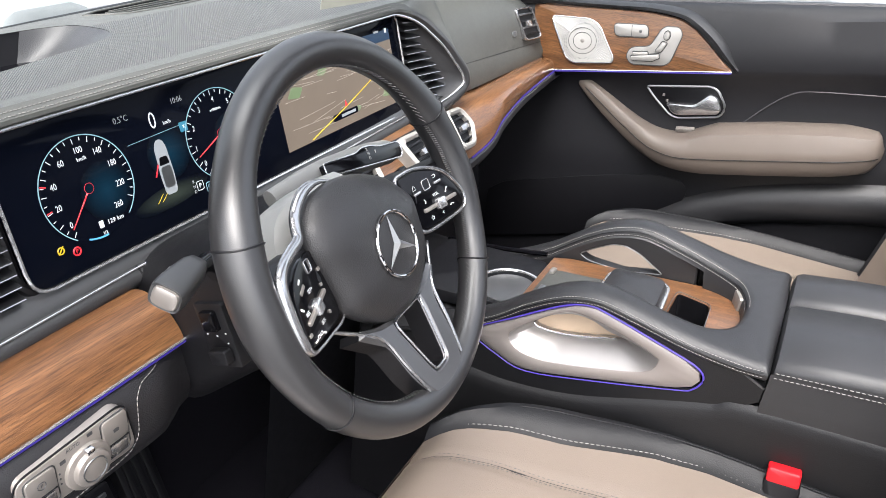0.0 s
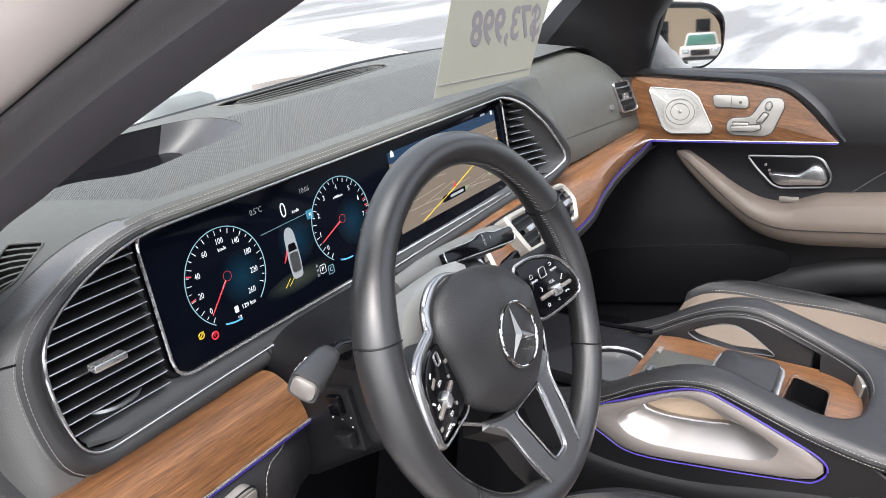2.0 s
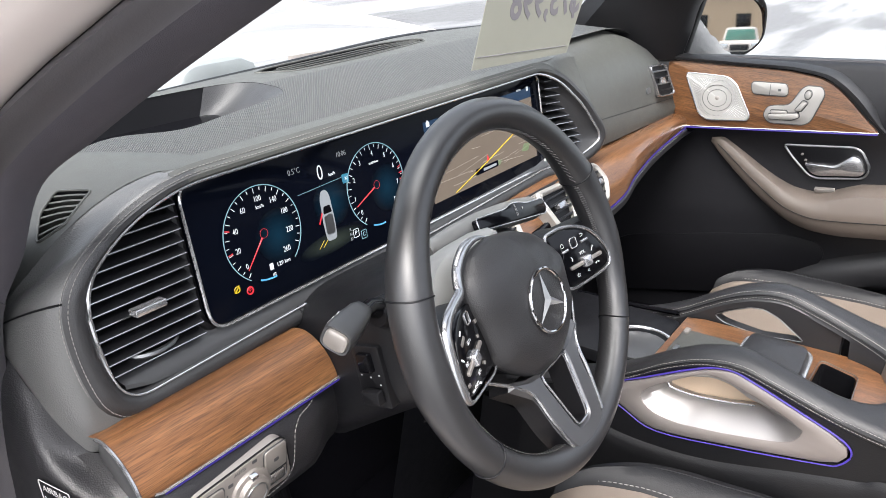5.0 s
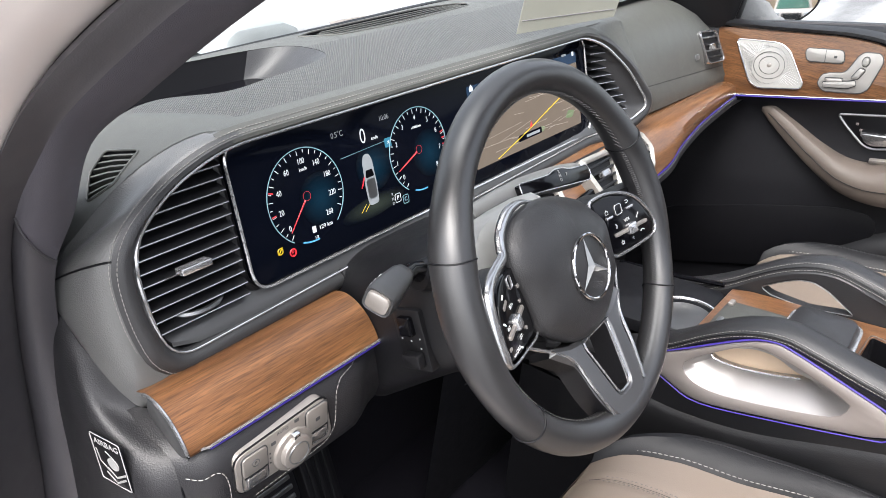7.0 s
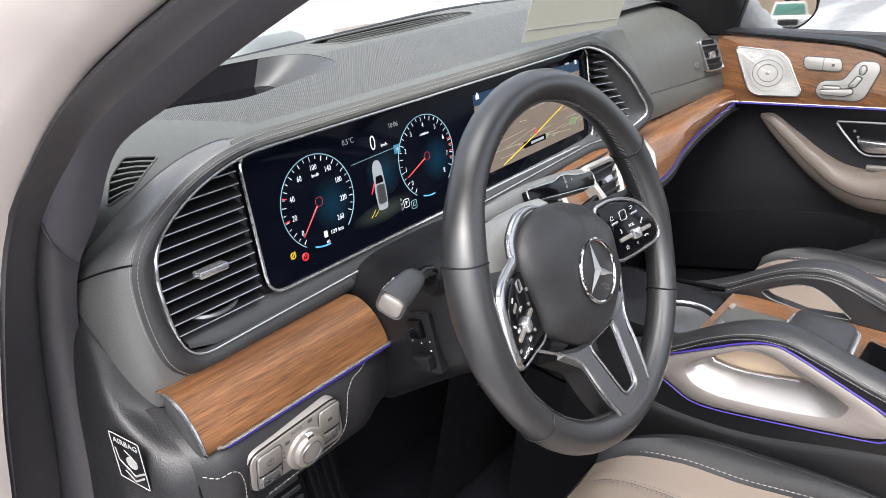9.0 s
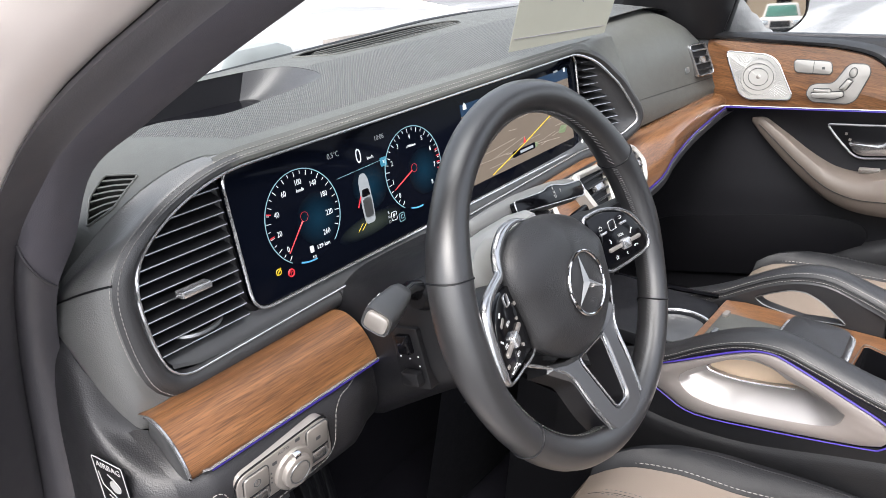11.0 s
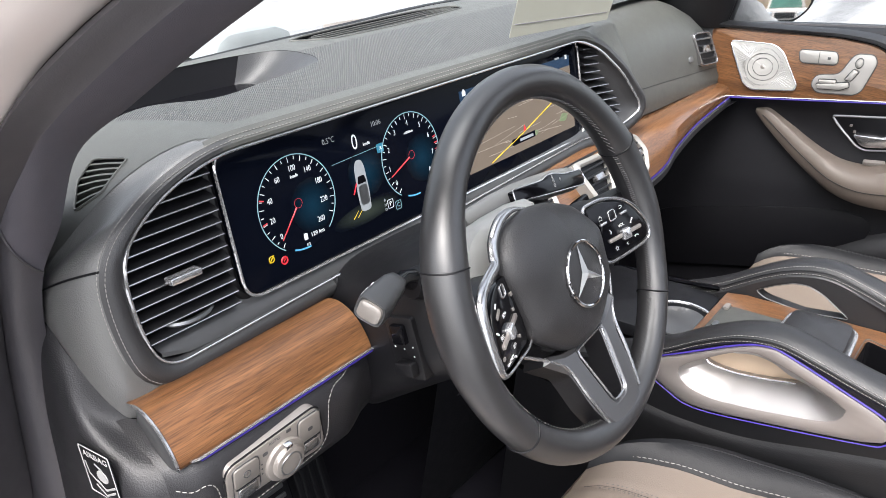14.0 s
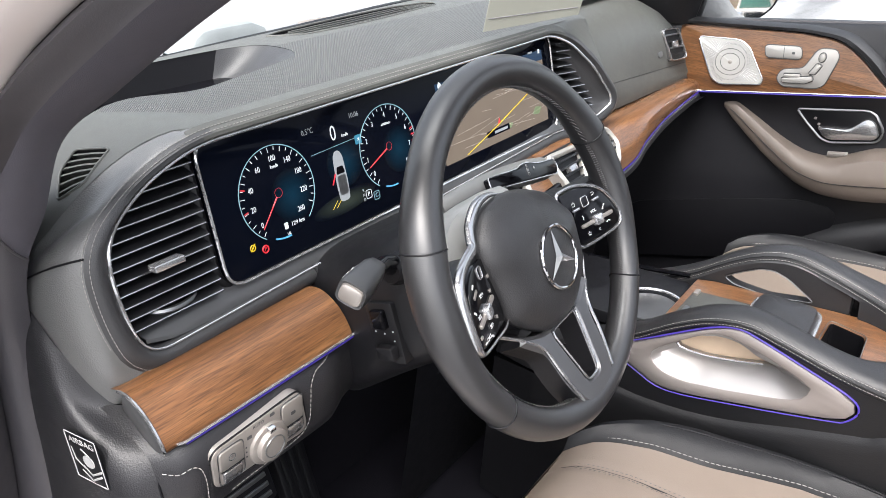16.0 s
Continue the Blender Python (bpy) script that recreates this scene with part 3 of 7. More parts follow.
# opening of the small vent for the door glass
SVO = dense(rounded([(-0.6714, 0.3876), (-0.6570, 0.3469), (-0.6942, 0.3361), (-0.7147, 0.3519), (-0.6943, 0.3785)], 0.006, 4), 0.012)
PT = cut_by(cut_by(cut_by(pad_top(), HUDP), dense(GRO, 0.025)), SVO if area2(SVO) > 0 else SVO[::-1])
for co, no in (((0, 0.331, 0), (0, 1, 0)), ((-0.56, 0.345, 0), (1.4, 1, 0)), ((0, 0.53, 0), (0, 1, 0))):
    bmesh.ops.bisect_plane(PT, geom=PT.verts[:] + PT.edges[:] + PT.faces[:], plane_co=co, plane_no=no, dist=1e-6)
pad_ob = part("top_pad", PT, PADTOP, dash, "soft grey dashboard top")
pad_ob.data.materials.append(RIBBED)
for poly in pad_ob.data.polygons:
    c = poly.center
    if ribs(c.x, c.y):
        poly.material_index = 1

# speaker grille: dark floor, slender bars and a light rim
gfl = fr((0, 0.585, pad_z(0, 0.585) - 0.010), (1, 0, 0), (0, 1, -0.072))
part("grille_floor", slab([(p[0], p[1] - 0.585) for p in inset(GRO, -0.03)], gfl, 0.004), DARKER, dash)
for k in range(4):
    t = (k + 1) / 5
    line = []
    for x in np.linspace(-0.225 + 0.012 * abs(k - 1), 0.150, 17):
        y0 = float(np.interp(x, [-0.250, -0.200, -0.0767, 0.039, 0.152, 0.164], [0.588, 0.5535, 0.5505, 0.5605, 0.574, 0.588]))
        y1 = float(np.interp(x, [-0.250, -0.216, -0.086, 0.070, 0.150, 0.164], [0.592, 0.603, 0.614, 0.620, 0.604, 0.592]))
        y = y0 + (y1 - y0) * t
        line.append((x, y, pad_z(x, y) - 0.0012))
    part("grille_bar", tube(line, 0.0010, seg=6, flat=1.2), PADTOP, dash)
part("grille_rim", tube([(p[0], p[1], pad_z(*p) + 0.0003) for p in dense(GRO, 0.02)], 0.0016, closed=True, seg=6), PADTOP, dash)

# ring line of the housing round vents and screen


def ring_y(x, z):
    return 0.277 + (z - 1.1) * 0.24 - 0.28 * max(0.0, x - 0.10)


RING2 = rounded([(-0.640, 1.0275), (0.150, 1.047), (0.200, 1.058), (0.236, 1.074), (0.235, 1.090), (0.198, 1.142), (0.147, 1.186), (0.105, 1.203), (-0.60, 1.203), (-0.665, 1.181), (-0.713, 1.145), (-0.7165, 1.085), (-0.703, 1.026)], [0.03, 0.02, 0.02, 0.010, 0.010, 0.02, 0.02, 0.03, 0.08, 0.05, 0.05, 0.05, 0.028], 6)


RING2 = dense(RING2)
RING3 = [(p[0], ring_y(*p), p[1]) for p in RING2]
part("vent_chrome_line", tube([(x, y - 0.0025, z) for x, y, z in RING3], [0.0013 + 0.0012 * smooth01((p[2] - 1.05) / 0.03) for p in RING3], closed=True, seg=8), BRIGHT_S, dash, "thin satin chrome line")


def drop(z):
    """How far the surround rolls over: flat above the screen, steep below it."""
    return 0.55 + 0.45 * smooth01((1.11 - z) / 0.05)


def sweep_ring(offs):
    rows = []
    for out, fwd in offs:
        q = inset(RING2, -out) if out else RING2
        line = []
        for p, r in zip(q, RING2):
            y, z = ring_y(*r) + fwd, r[1] + (p[1] - r[1]) * (drop(r[1]) if out > 0 else 1.0)
            line.append((p[0], y, min(z, pad_z(p[0], y) - 0.001) if y > 0.308 else z))
        rows.append(line)
    return rows


brow = part("brow", grid(sweep_ring([(-0.003, 0.012), (0, 0.001), (0.004, -0.006), (0.010, -0.009), (0.017, -0.008), (0.024, -0.002)]), close_v=True), BROW, dash, "padded leather surround with white double stitching")
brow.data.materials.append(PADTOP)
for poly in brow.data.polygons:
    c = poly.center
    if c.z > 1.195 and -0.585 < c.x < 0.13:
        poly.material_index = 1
# stitched roll above the screen, and the shoulder that runs out to the pillar
ring_out = sweep_ring([(0.024, -0.002)])[0]
far = sweep_ring([(0.031, 0.003), (0.038, 0.011), (0.044, 0.026)])


def ring_deg(r):
    return math.degrees(math.atan2(r[1] - 1.105, r[0] + 0.645)) % 360


top_ids = [k for k, r in enumerate(RING2) if r[1] > 1.12 and r[0] > -0.600]
top_ids.sort(key=lambda k: RING2[k][0])
rows = []
for k in top_ids:
    x = ring_out[k][0]
    last = (x, 0.330, pad_z(x, 0.330) - 0.0006)
    rows.append([ring_out[k], far[0][k], (x, 0.302, pad_z(x, 0.31) - 0.004), (x, 0.313, pad_z(x, 0.313) - 0.0002), last])
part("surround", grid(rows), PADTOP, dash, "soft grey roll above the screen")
OUTER = crv([(-0.572, 0.316, 1.2155), (-0.610, 0.319, 1.2145), (-0.660, 0.325, 1.200), (-0.705, 0.332, 1.174), (-0.738, 0.338, 1.142), (-0.757, 0.350, 1.112), (-0.764, 0.352, 1.085), (-0.764, 0.318, 1.058), (-0.758, 0.288, 1.026), (-0.748, 0.272, 1.000), (-0.735, 0.262, 0.986), (-0.69, 0.262, 0.980), (-0.62, 0.262, 0.980)], 6)
OUTER = [np.array((p[0], p[1], pad_z(p[0], p[1]) - 0.0006)) if p[2] > 1.13 else p for p in OUTER]
sh_ids = [k for k, r in enumerate(RING2) if r[0] < -0.572 and not (r[1] < 1.06 and r[0] > -0.64)]
sh_ids.sort(key=lambda k: ring_deg(RING2[k]))
rows = []
for q, k in enumerate(sh_ids):
    t = q / (len(sh_ids) - 1) * (len(OUTER) - 1)
    i0 = min(int(t), len(OUTER) - 2)
    c = Vector(OUTER[i0]).lerp(Vector(OUTER[i0 + 1]), t - i0)
    a = Vector(ring_out[k])
    tang = Vector(ring_out[sh_ids[min(q + 1, len(sh_ids) - 1)]]) - Vector(ring_out[sh_ids[max(q - 1, 0)]])
    up = tang.cross(c - a).normalized()
    if up.dot(Vector((-0.5, -1.0, 0.6))) < 0:
        up = -up
    h = (c - a).length
    wt = smooth01((c.z - 1.09) / 0.07)
    flat_in = Vector((a.x - c.x, a.y - c.y, 0))
    c1, c2 = a + up * h * 0.10 + (c - a) * 0.15, c + flat_in * 0.45
    row = [a]
    for s in (0.12, 0.28, 0.45, 0.62, 0.8, 0.92):
        old = a.lerp(c, s) + up * h * 0.13 * math.sin(math.pi * s ** 0.8)
        soft = a * (1 - s) ** 3 + c1 * 3 * s * (1 - s) ** 2 + c2 * 3 * s * s * (1 - s) + c * s ** 3
        row.append(old.lerp(soft, wt))
    rows.append(row + [c, c + Vector((0.008, 0.012, -0.008)), c + Vector((0.012, 0.10, -0.014))])
sh_rows = rows
part("shoulder", grid(rows), SHOULDER, dash, "grained leather shoulder, paled as if sky-lit")
mid = min(range(len(rows)), key=lambda q: abs(rows[q][3].z - 1.127))
part("shoulder_seam", tube([p + Vector((-0.0004, -0.0008, 0)) for p in rows[mid][:8]], 0.0011, seg=5), DARKER, dash)
for o, fw in ((0.0205, -0.0062), (0.0258, -0.0018)):
    q = inset(RING2, -o)
    line = [(p[0], ring_y(*r) + fw, r[1] + (p[1] - r[1]) * drop(r[1])) for p, r in zip(q, RING2)]
    i0 = min(range(len(line)), key=lambda i: abs(line[i][0] - 0.08) + (0 if line[i][2] > 1.1 else 9))
    line = line[i0:] + line[:i0]
    i1 = min(range(len(line)), key=lambda i: abs(line[i][0] + 0.62) + (0 if line[i][2] < 1.1 else 9))
    part("stitching", stitches(line[: i1 + 1], step=0.0048, length=0.0036, r=0.0005), THREAD, dash, "white stitching")
# recess behind the ring
part("recess", grid(sweep_ring([(-0.002, 0.004), (-0.004, 0.03), (-0.02, 0.06)]), close_v=True), DARKER, dash)
part("recess_back", slab([p for p in inset(RING2, 0.0)], fr((0, 0.335, 0), (1, 0, 0), (0, 0, 1)), 0.01), DARKER, dash)


def span_at(z, poly):
    xs = []
    for i in range(len(poly)):
        (x0, z0), (x1, z1) = poly[i - 1], poly[i]
        if (z0 > z) != (z1 > z):
            xs.append(x0 + (x1 - x0) * (z - z0) / (z1 - z0))
    return min(xs), max(xs)


def vent_slats(side):
    v = new("air_vent")
    v.parent = dash
    for k in range(1, 13):
        z = 1.040 + k * 0.0122
        a, b = span_at(z, RING2)
        x0, x1 = (a + 0.003, -0.603) if side < 0 else (0.117, max(0.150, b - 0.040))
        if z > 1.175:
            x0 = max(x0, a + 0.004)
        pts = []
        for x in np.linspace(x0, x1, 7):
            pts.append((x, ring_y(x, z) + 0.006, z))
        rows = [[(x, y - 0.003, z + 0.001), (x, y - 0.004, z - 0.001), (x, y, z - 0.0025), (x, y + 0.03, z - 0.004 + 0.006), (x, y + 0.03, z + 0.005), (x, y, z + 0.0022)] for x, y, z in pts]
        part("slat", grid(rows, close_v=True, caps=True), DARK, v)
        part("slat_edge", tube([(x, y - 0.0035, z) for x, y, z in pts], 0.0008, seg=5), CHROME, v, "thin silver edge")
    xs = np.linspace(-0.70, -0.612, 7) if side < 0 else np.linspace(0.13, 0.205, 6)
    for x in xs:
        za, zb = (1.050, 1.150) if side < 0 else (1.075, 1.135)
        part("vane", slab(rect(-0.0008, za, 0.0008, zb), fr((x, ring_y(x, 1.1) + 0.030, 0), (1, 0, 0), (0, 0.0, 1)), 0.012), DARK, v)
    return v


vl = vent_slats(-1)
vr = vent_slats(1)
right = sorted([k for k, r in enumerate(RING2) if r[0] > 0.135 and r[1] > 1.056], key=lambda k: math.atan2(RING2[k][1] - 1.115, RING2[k][0] - 0.12))
rows = []
for k in right:
    x, y, z = RING3[k]
    rows.append([(x - dx * 0.045 * smooth01((x - 0.12) / 0.08), y + dy, z + (1.115 - z) * 0.12 * dx) for dx, dy in ((0.02, 0.000), (0.15, 0.006), (0.45, 0.014), (0.8, 0.022), (1.0, 0.034))])
part("vent_cheek", grid(rows), BROW, vr, "smooth grey cheek beside the slats")
f = fr((-0.666, 0.262, 1.1135), (1, 0, 0), (0, 0.24, 1))
part("vent_tab", slab(rect(-0.0165, -0.0036, 0.0165, 0.0036, 0.002), f, 0.012, 0.0012, 0.0045), BRIGHT_S, vl, "satin silver tab")
part("vent_wheel", tube([(-0.655 + 0.026 * math.cos(a), 0.285 - 0.016 * math.sin(a), 1.057) for a in np.linspace(0.2, math.pi - 0.2, 9)], 0.003, seg=6), SILVERDK, vl, "silver thumb wheel")

# wide screen
SCF = fr((0, 0.272, 1.057), (1, 0, 0), (0, 0.273, 1))
SH = math.hypot(1, 0.273)
screen = part("screen", slab(rect(-0.592, -0.008, 0.114, 0.148, 0.022, 6), SCF, 0.016, 0.002), SCREEN, dash, "wide black glass screen with lit instruments")
so = rect(-0.594, -0.010, 0.116, 0.150, 0.024, 6)
part("screen_frame", tube([SCF @ Vector((*p, 0.001)) for p in so], 0.0019, closed=True, seg=6), BRIGHT_S, dash, "thin chrome frame")
part("screen_rim", tube([SCF @ Vector((*p, -0.013)) for p in rect(-0.597, -0.013, 0.119, 0.153, 0.026, 6)], 0.006, closed=True, seg=8), DARK, dash)

# ledge under the screen
rows = []
for x in np.linspace(-0.700, 0.195, 33):
    z = 1.0275 + 0.0195 * max(0.0, x + 0.64) / 0.845
    y = ring_y(x, z)
    e = 0.010 * smooth01((-0.665 - x) / 0.03)
    rows.append([(x, y + 0.055, z + 0.028), (x, y + 0.030, z + 0.023), (x, y + 0.012, z + 0.014), (x, y + 0.0035, z + 0.005 + e), (x, y + 0.002, z + 0.001 + e)])
part("ledge", grid(rows), PLATE, dash, "smooth grey ledge under the screen")
part("lip_seam", tube([(-0.482, ring_y(-0.482, 1.03) + fw, 1.030 - o) for o, fw in ((-0.002, 0.001), (0.004, -0.007), (0.010, -0.0098), (0.017, -0.0088), (0.024, -0.003))], 0.0012, seg=5), DARKER, dash)

# left walnut strip
prof = crv([(0.262, 1.010), (0.240, 1.019), (0.222, 1.0185), (0.204, 1.010), (0.190, 0.996), (0.182, 0.981), (0.190, 0.974)], 4)
rows = [[(x, y, z) for y, z in prof] for x in np.linspace(-0.743, -0.499, 12)]
part("wood_strip", grid(rows), WOOD_X, dash, "open-pore walnut strip with silver edge")
part("wood_end", tube([(-0.745, y, z) for y, z in prof[3:-3]], 0.0018, seg=6), CHROME, dash, "silver edge")
part("end_plate", slab(rounded([(-0.240, 1.0185), (-0.222, 1.018), (-0.204, 1.0095), (-0.190, 0.9955), (-0.183, 0.982), (-0.192, 0.973), (-0.207, 0.974), (-0.243, 0.998)], 0.004), fr((-0.743, 0, 0), (0, -1, 0), (0, 0, 1)), 0.02, 0.001, 0.002), PLATE, dash, "grey end plate")
part("wood_line", tube([(-0.732, 0.1815, 0.982), (-0.725, 0.1805, 0.980), (-0.494, 0.1805, 0.9805)], 0.0016, seg=6), BRIGHT_S, dash, "thin silver line")
part("light_strip", tube([(-0.722, 0.182, 0.977), (-0.6, 0.182, 0.9765), (-0.497, 0.182, 0.977)], 0.0021, seg=8), LED_DIM, dash, "violet light strip")

# right walnut strip with its light line
WR = crv([(-0.10, 0.262, 1.028), (0.05, 0.256, 1.032), (0.24, 0.250, 1.033), (0.38, 0.256, 1.027), (0.51, 0.262, 1.023), (0.65, 0.268, 1.017), (0.735, 0.275, 1.012)], 6)
WL = crv([(-0.10, 0.185, 0.955), (0.05, 0.180, 0.955), (0.255, 0.178, 0.968), (0.33, 0.184, 0.992), (0.45, 0.198, 1.002), (0.60, 0.212, 1.002), (0.72, 0.225, 0.996)], 6)
rows = []
for a, b in zip(WR, WL):
    a, b = Vector(a), Vector(b)
    o = Vector((0, -0.45, 0.8)).normalized()
    h = (a - b).length * (0.55 + 0.45 * smooth01((a.x - 0.20) / 0.15))
    rows.append([a + Vector((0, 0.02, -0.005)), a, a.lerp(b, 0.12) + o * h * 0.11, a.lerp(b, 0.3) + o * h * 0.21, a.lerp(b, 0.5) + o * h * 0.27, a.lerp(b, 0.7) + o * h * 0.27, a.lerp(b, 0.88) + o * h * 0.16, b, b + Vector((0, 0.012, -0.004))])
part("wood_sweep", grid(rows), WOOD_S, dash, "sweeping walnut strip")
part("light_strip", tube([Vector(p) + Vector((0, 0.001, -0.004)) for p in WL[10:]], 0.0022, seg=6), LED_DIM, dash, "violet light strip")
rows = []
for p in WL[8:]:
    p = Vector(p)
    rows.append([p + Vector((0, d, e)) for d, e in ((0.006, -0.002), (-0.004, -0.008), (-0.006, -0.018), (0.002, -0.028), (0.02, -0.034), (0.10, -0.045))])
part("lower_lip", grid(rows), LEATHER, dash, "black padded lip")
# passenger side face
rows = []
for x in np.linspace(0.15, 0.745, 20):
    t = smooth01((x - 0.15) / 0.1)
    dz = -0.055 * max(0, (x - 0.50) / 0.24) ** 2
    zc = 1.084 - 0.03 * (x - 0.3) / 0.4
    zw = float(np.interp(x, [p[0] for p in WR], [p[2] for p in WR]))
    rows.append([(x, y, z) for y, z in ((0.41, 1.205 + dz), (0.375, 1.200 + dz), (0.345, 1.190 + dz), (0.315, 1.168 + dz), (0.295, 1.135 + dz * 0.8), (0.283, 1.105 + dz * 0.5), (0.2735, zc), (0.2722, zc - 0.004), (0.262, (zc + zw) / 2), (0.262, zw + 0.002), (0.272, zw - 0.005))])
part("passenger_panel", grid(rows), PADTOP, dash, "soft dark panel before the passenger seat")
part("panel_seam", tube([Vector(r[6]) + Vector((0, -0.0002, -0.001)) for r in rows], 0.0007, seg=5), DARKER, dash)
# outer vent on the passenger side
vf = fr((0.652, 0.2805, 1.103), (1, -0.05, -0.07), (-0.45, 0.45, 1)) @ Matrix(((1, -0.30, 0, 0), (0, 0.86, 0, 0), (0, 0, 1, 0), (0, 0, 0, 1)))
vent = new("air_vent")
vent.parent = dash
part("vent_frame", ring_bm(rect(-0.044, -0.042, 0.044, 0.042, 0.014, 5), rect(-0.0395, -0.0375, 0.0395, 0.0375, 0.011, 5), vf, 0.010, 0.003, 0.002), CHROME, vent, "rounded silver frame")
part("vent_back", slab(rect(-0.043, -0.041, 0.043, 0.041, 0.012, 4), vf, 0.01, 0, -0.004), DARKER, vent)
for k in range(4):
    part("slat", slab(rect(-0.0385, -0.0265 + k * 0.0165, 0.0385, -0.0225 + k * 0.0165), vf, 0.006, 0.001, 0.002), SILVERDK if k % 2 else DARK, vent)
part("vent_tab", slab(rect(-0.011, -0.008, 0.011, 0.008, 0.003), vf, 0.008, 0.001, 0.005), CHROME, vent, "small chrome tab")

part("airbag_lamp", slab(rect(-0.011, -0.006, 0.011, 0.006, 0.005), fr((0.575, 0.2805, 1.093), (1, 0, 0), (0, 0.35, 1)), 0.006, 0.001, 0.002), SILVERDK, dash, "small oval airbag lamp")

# knee panel and end cap
rows = []
for x in np.linspace(-0.752, -0.49, 16):
    e = max(0.0, (-0.722 - x) / 0.03)
    back = 0.022 * e * e
    g_ = 0.02 * smooth01((x + 0.55) / 0.06)
    rows.append([(x, y + back + g_, z) for y, z in ((0.25, 0.99), (0.205, 0.982), (0.184, 0.974), (0.174, 0.964), (0.1695, 0.95), (0.168, 0.93), (0.1685, 0.905), (0.174, 0.888), (0.19, 0.874), (0.22, 0.862), (0.40, 0.83))])
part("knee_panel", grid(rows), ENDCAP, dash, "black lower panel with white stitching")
CAP = [
    [(-0.762, 0.385, 1.088), (-0.764, 0.352, 1.083), (-0.764, 0.318, 1.056), (-0.757, 0.288, 1.024), (-0.747, 0.272, 0.998), (-0.738, 0.262, 0.986), (-0.735, 0.25, 0.983)],
    [(-0.774, 0.372, 1.060), (-0.774, 0.340, 1.054), (-0.771, 0.308, 1.034), (-0.765, 0.286, 1.004), (-0.757, 0.268, 0.987), (-0.750, 0.250, 0.978), (-0.744, 0.225, 0.972)],
    [(-0.777, 0.374, 1.022), (-0.779, 0.335, 1.016), (-0.779, 0.302, 1.002), (-0.777, 0.274, 0.987), (-0.771, 0.248, 0.976), (-0.762, 0.222, 0.966), (-0.748, 0.200, 0.960)],
    [(-0.778, 0.378, 0.965), (-0.782, 0.335, 0.960), (-0.7835, 0.30, 0.954), (-0.7835, 0.265, 0.948), (-0.780, 0.232, 0.944), (-0.770, 0.205, 0.940), (-0.751, 0.190, 0.936)],
    [(-0.778, 0.378, 0.90), (-0.782, 0.335, 0.90), (-0.7835, 0.30, 0.90), (-0.7835, 0.265, 0.90), (-0.780, 0.232, 0.90), (-0.770, 0.206, 0.90), (-0.751, 0.191, 0.90)],
    [(-0.778, 0.38, 0.80), (-0.782, 0.34, 0.80), (-0.783, 0.31, 0.80), (-0.783, 0.28, 0.80), (-0.779, 0.25, 0.80), (-0.770, 0.235, 0.80), (-0.751, 0.225, 0.80)],
    [(-0.778, 0.39, 0.60), (-0.782, 0.35, 0.60), (-0.783, 0.33, 0.60), (-0.783, 0.30, 0.60), (-0.779, 0.28, 0.60), (-0.770, 0.27, 0.60), (-0.751, 0.26, 0.60)],
]
cols = [crv(r, 4) for r in CAP]
cap_rows = list(zip(*[crv([c[k] for c in cols], 4) for k in range(len(cols[0]))]))
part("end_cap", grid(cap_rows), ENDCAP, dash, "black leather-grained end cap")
part("cap_seam", tube([Vector(r[-1]) + Vector((0.0, -0.0006, 0)) for r in cap_rows[6:]], 0.0012, seg=5), DARKER, dash)

# centre stack below the wood
rows = []
for x in np.linspace(-0.30, 0.30, 13):
    rows.append([(x, y, z) for y, z in ((0.24, 1.03), (0.215, 1.0), (0.195, 0.955), (0.19, 0.93), (0.21, 0.90), (0.23, 0.85), (0.24, 0.7), (0.26, 0.45))])
part("stack_panel", grid(rows), DARK, dash)
part("toe_board", box(-0.80, 0.82, 0.42, 0.46, 0.40, 1.06, 0.005), CARPET, dash)
part("kick_panel", box(0.755, 0.80, 0.20, 0.44, 0.41, 0.98, 0.006), DARKER, dash)
part("under_dash", grid([[(x, y, z) for y, z in ((0.21, 0.985), (0.27, 0.96), (0.33, 0.90), (0.42, 0.85))] for x in (0.28, 0.5, 0.75)]), DARKER, dash)


def centre_vent(x, poly, s=1):
    """A vent set in the sloping walnut, its outline across and up the slope."""
    v = new("air_vent")
    v.parent = dash
    f = fr((x - 0.024, 0.195, 1.0146), (1, 0, 0), (0, 1, 1))
    q = rounded([(s * a, b) for a, b in poly][::s], 0.010, 5)
    part("vent_frame", ring_bm(inset(q, -0.003), inset(q, 0.007), f, 0.03, 0.006, 0.004), PEARL, v, "satin silver frame")
    part("vent_back", slab(inset(q, 0.004), f, 0.004, 0, -0.006), DARKER, v)
    for k in range(4):
        b = -0.018 + k * 0.0125
        a0, a1 = span_at(b, inset(q, 0.006))
        part("slat", slab(rect(a0, b - 0.0018, a1, b + 0.0018), f, 0.012, 0.0008, 0.002), DARK, v)
    part("vent_tab", slab(rect(-0.012, -0.004, 0.012, 0.006, 0.003), f, 0.01, 0.001, 0.007), CHROME, v, "silver tab")


centre_vent(0.063, [(-0.034, -0.033), (0.020, -0.036), (0.056, 0.022), (0.046, 0.032), (-0.046, 0.036)])
centre_vent(0.200, [(-0.040, -0.030), (0.006, -0.033), (0.036, 0.0), (0.026, 0.034), (-0.022, 0.038)])
centre_vent(-0.105, [(-0.034, -0.033), (0.020, -0.036), (0.056, 0.022), (0.046, 0.032), (-0.046, 0.036)], -1)

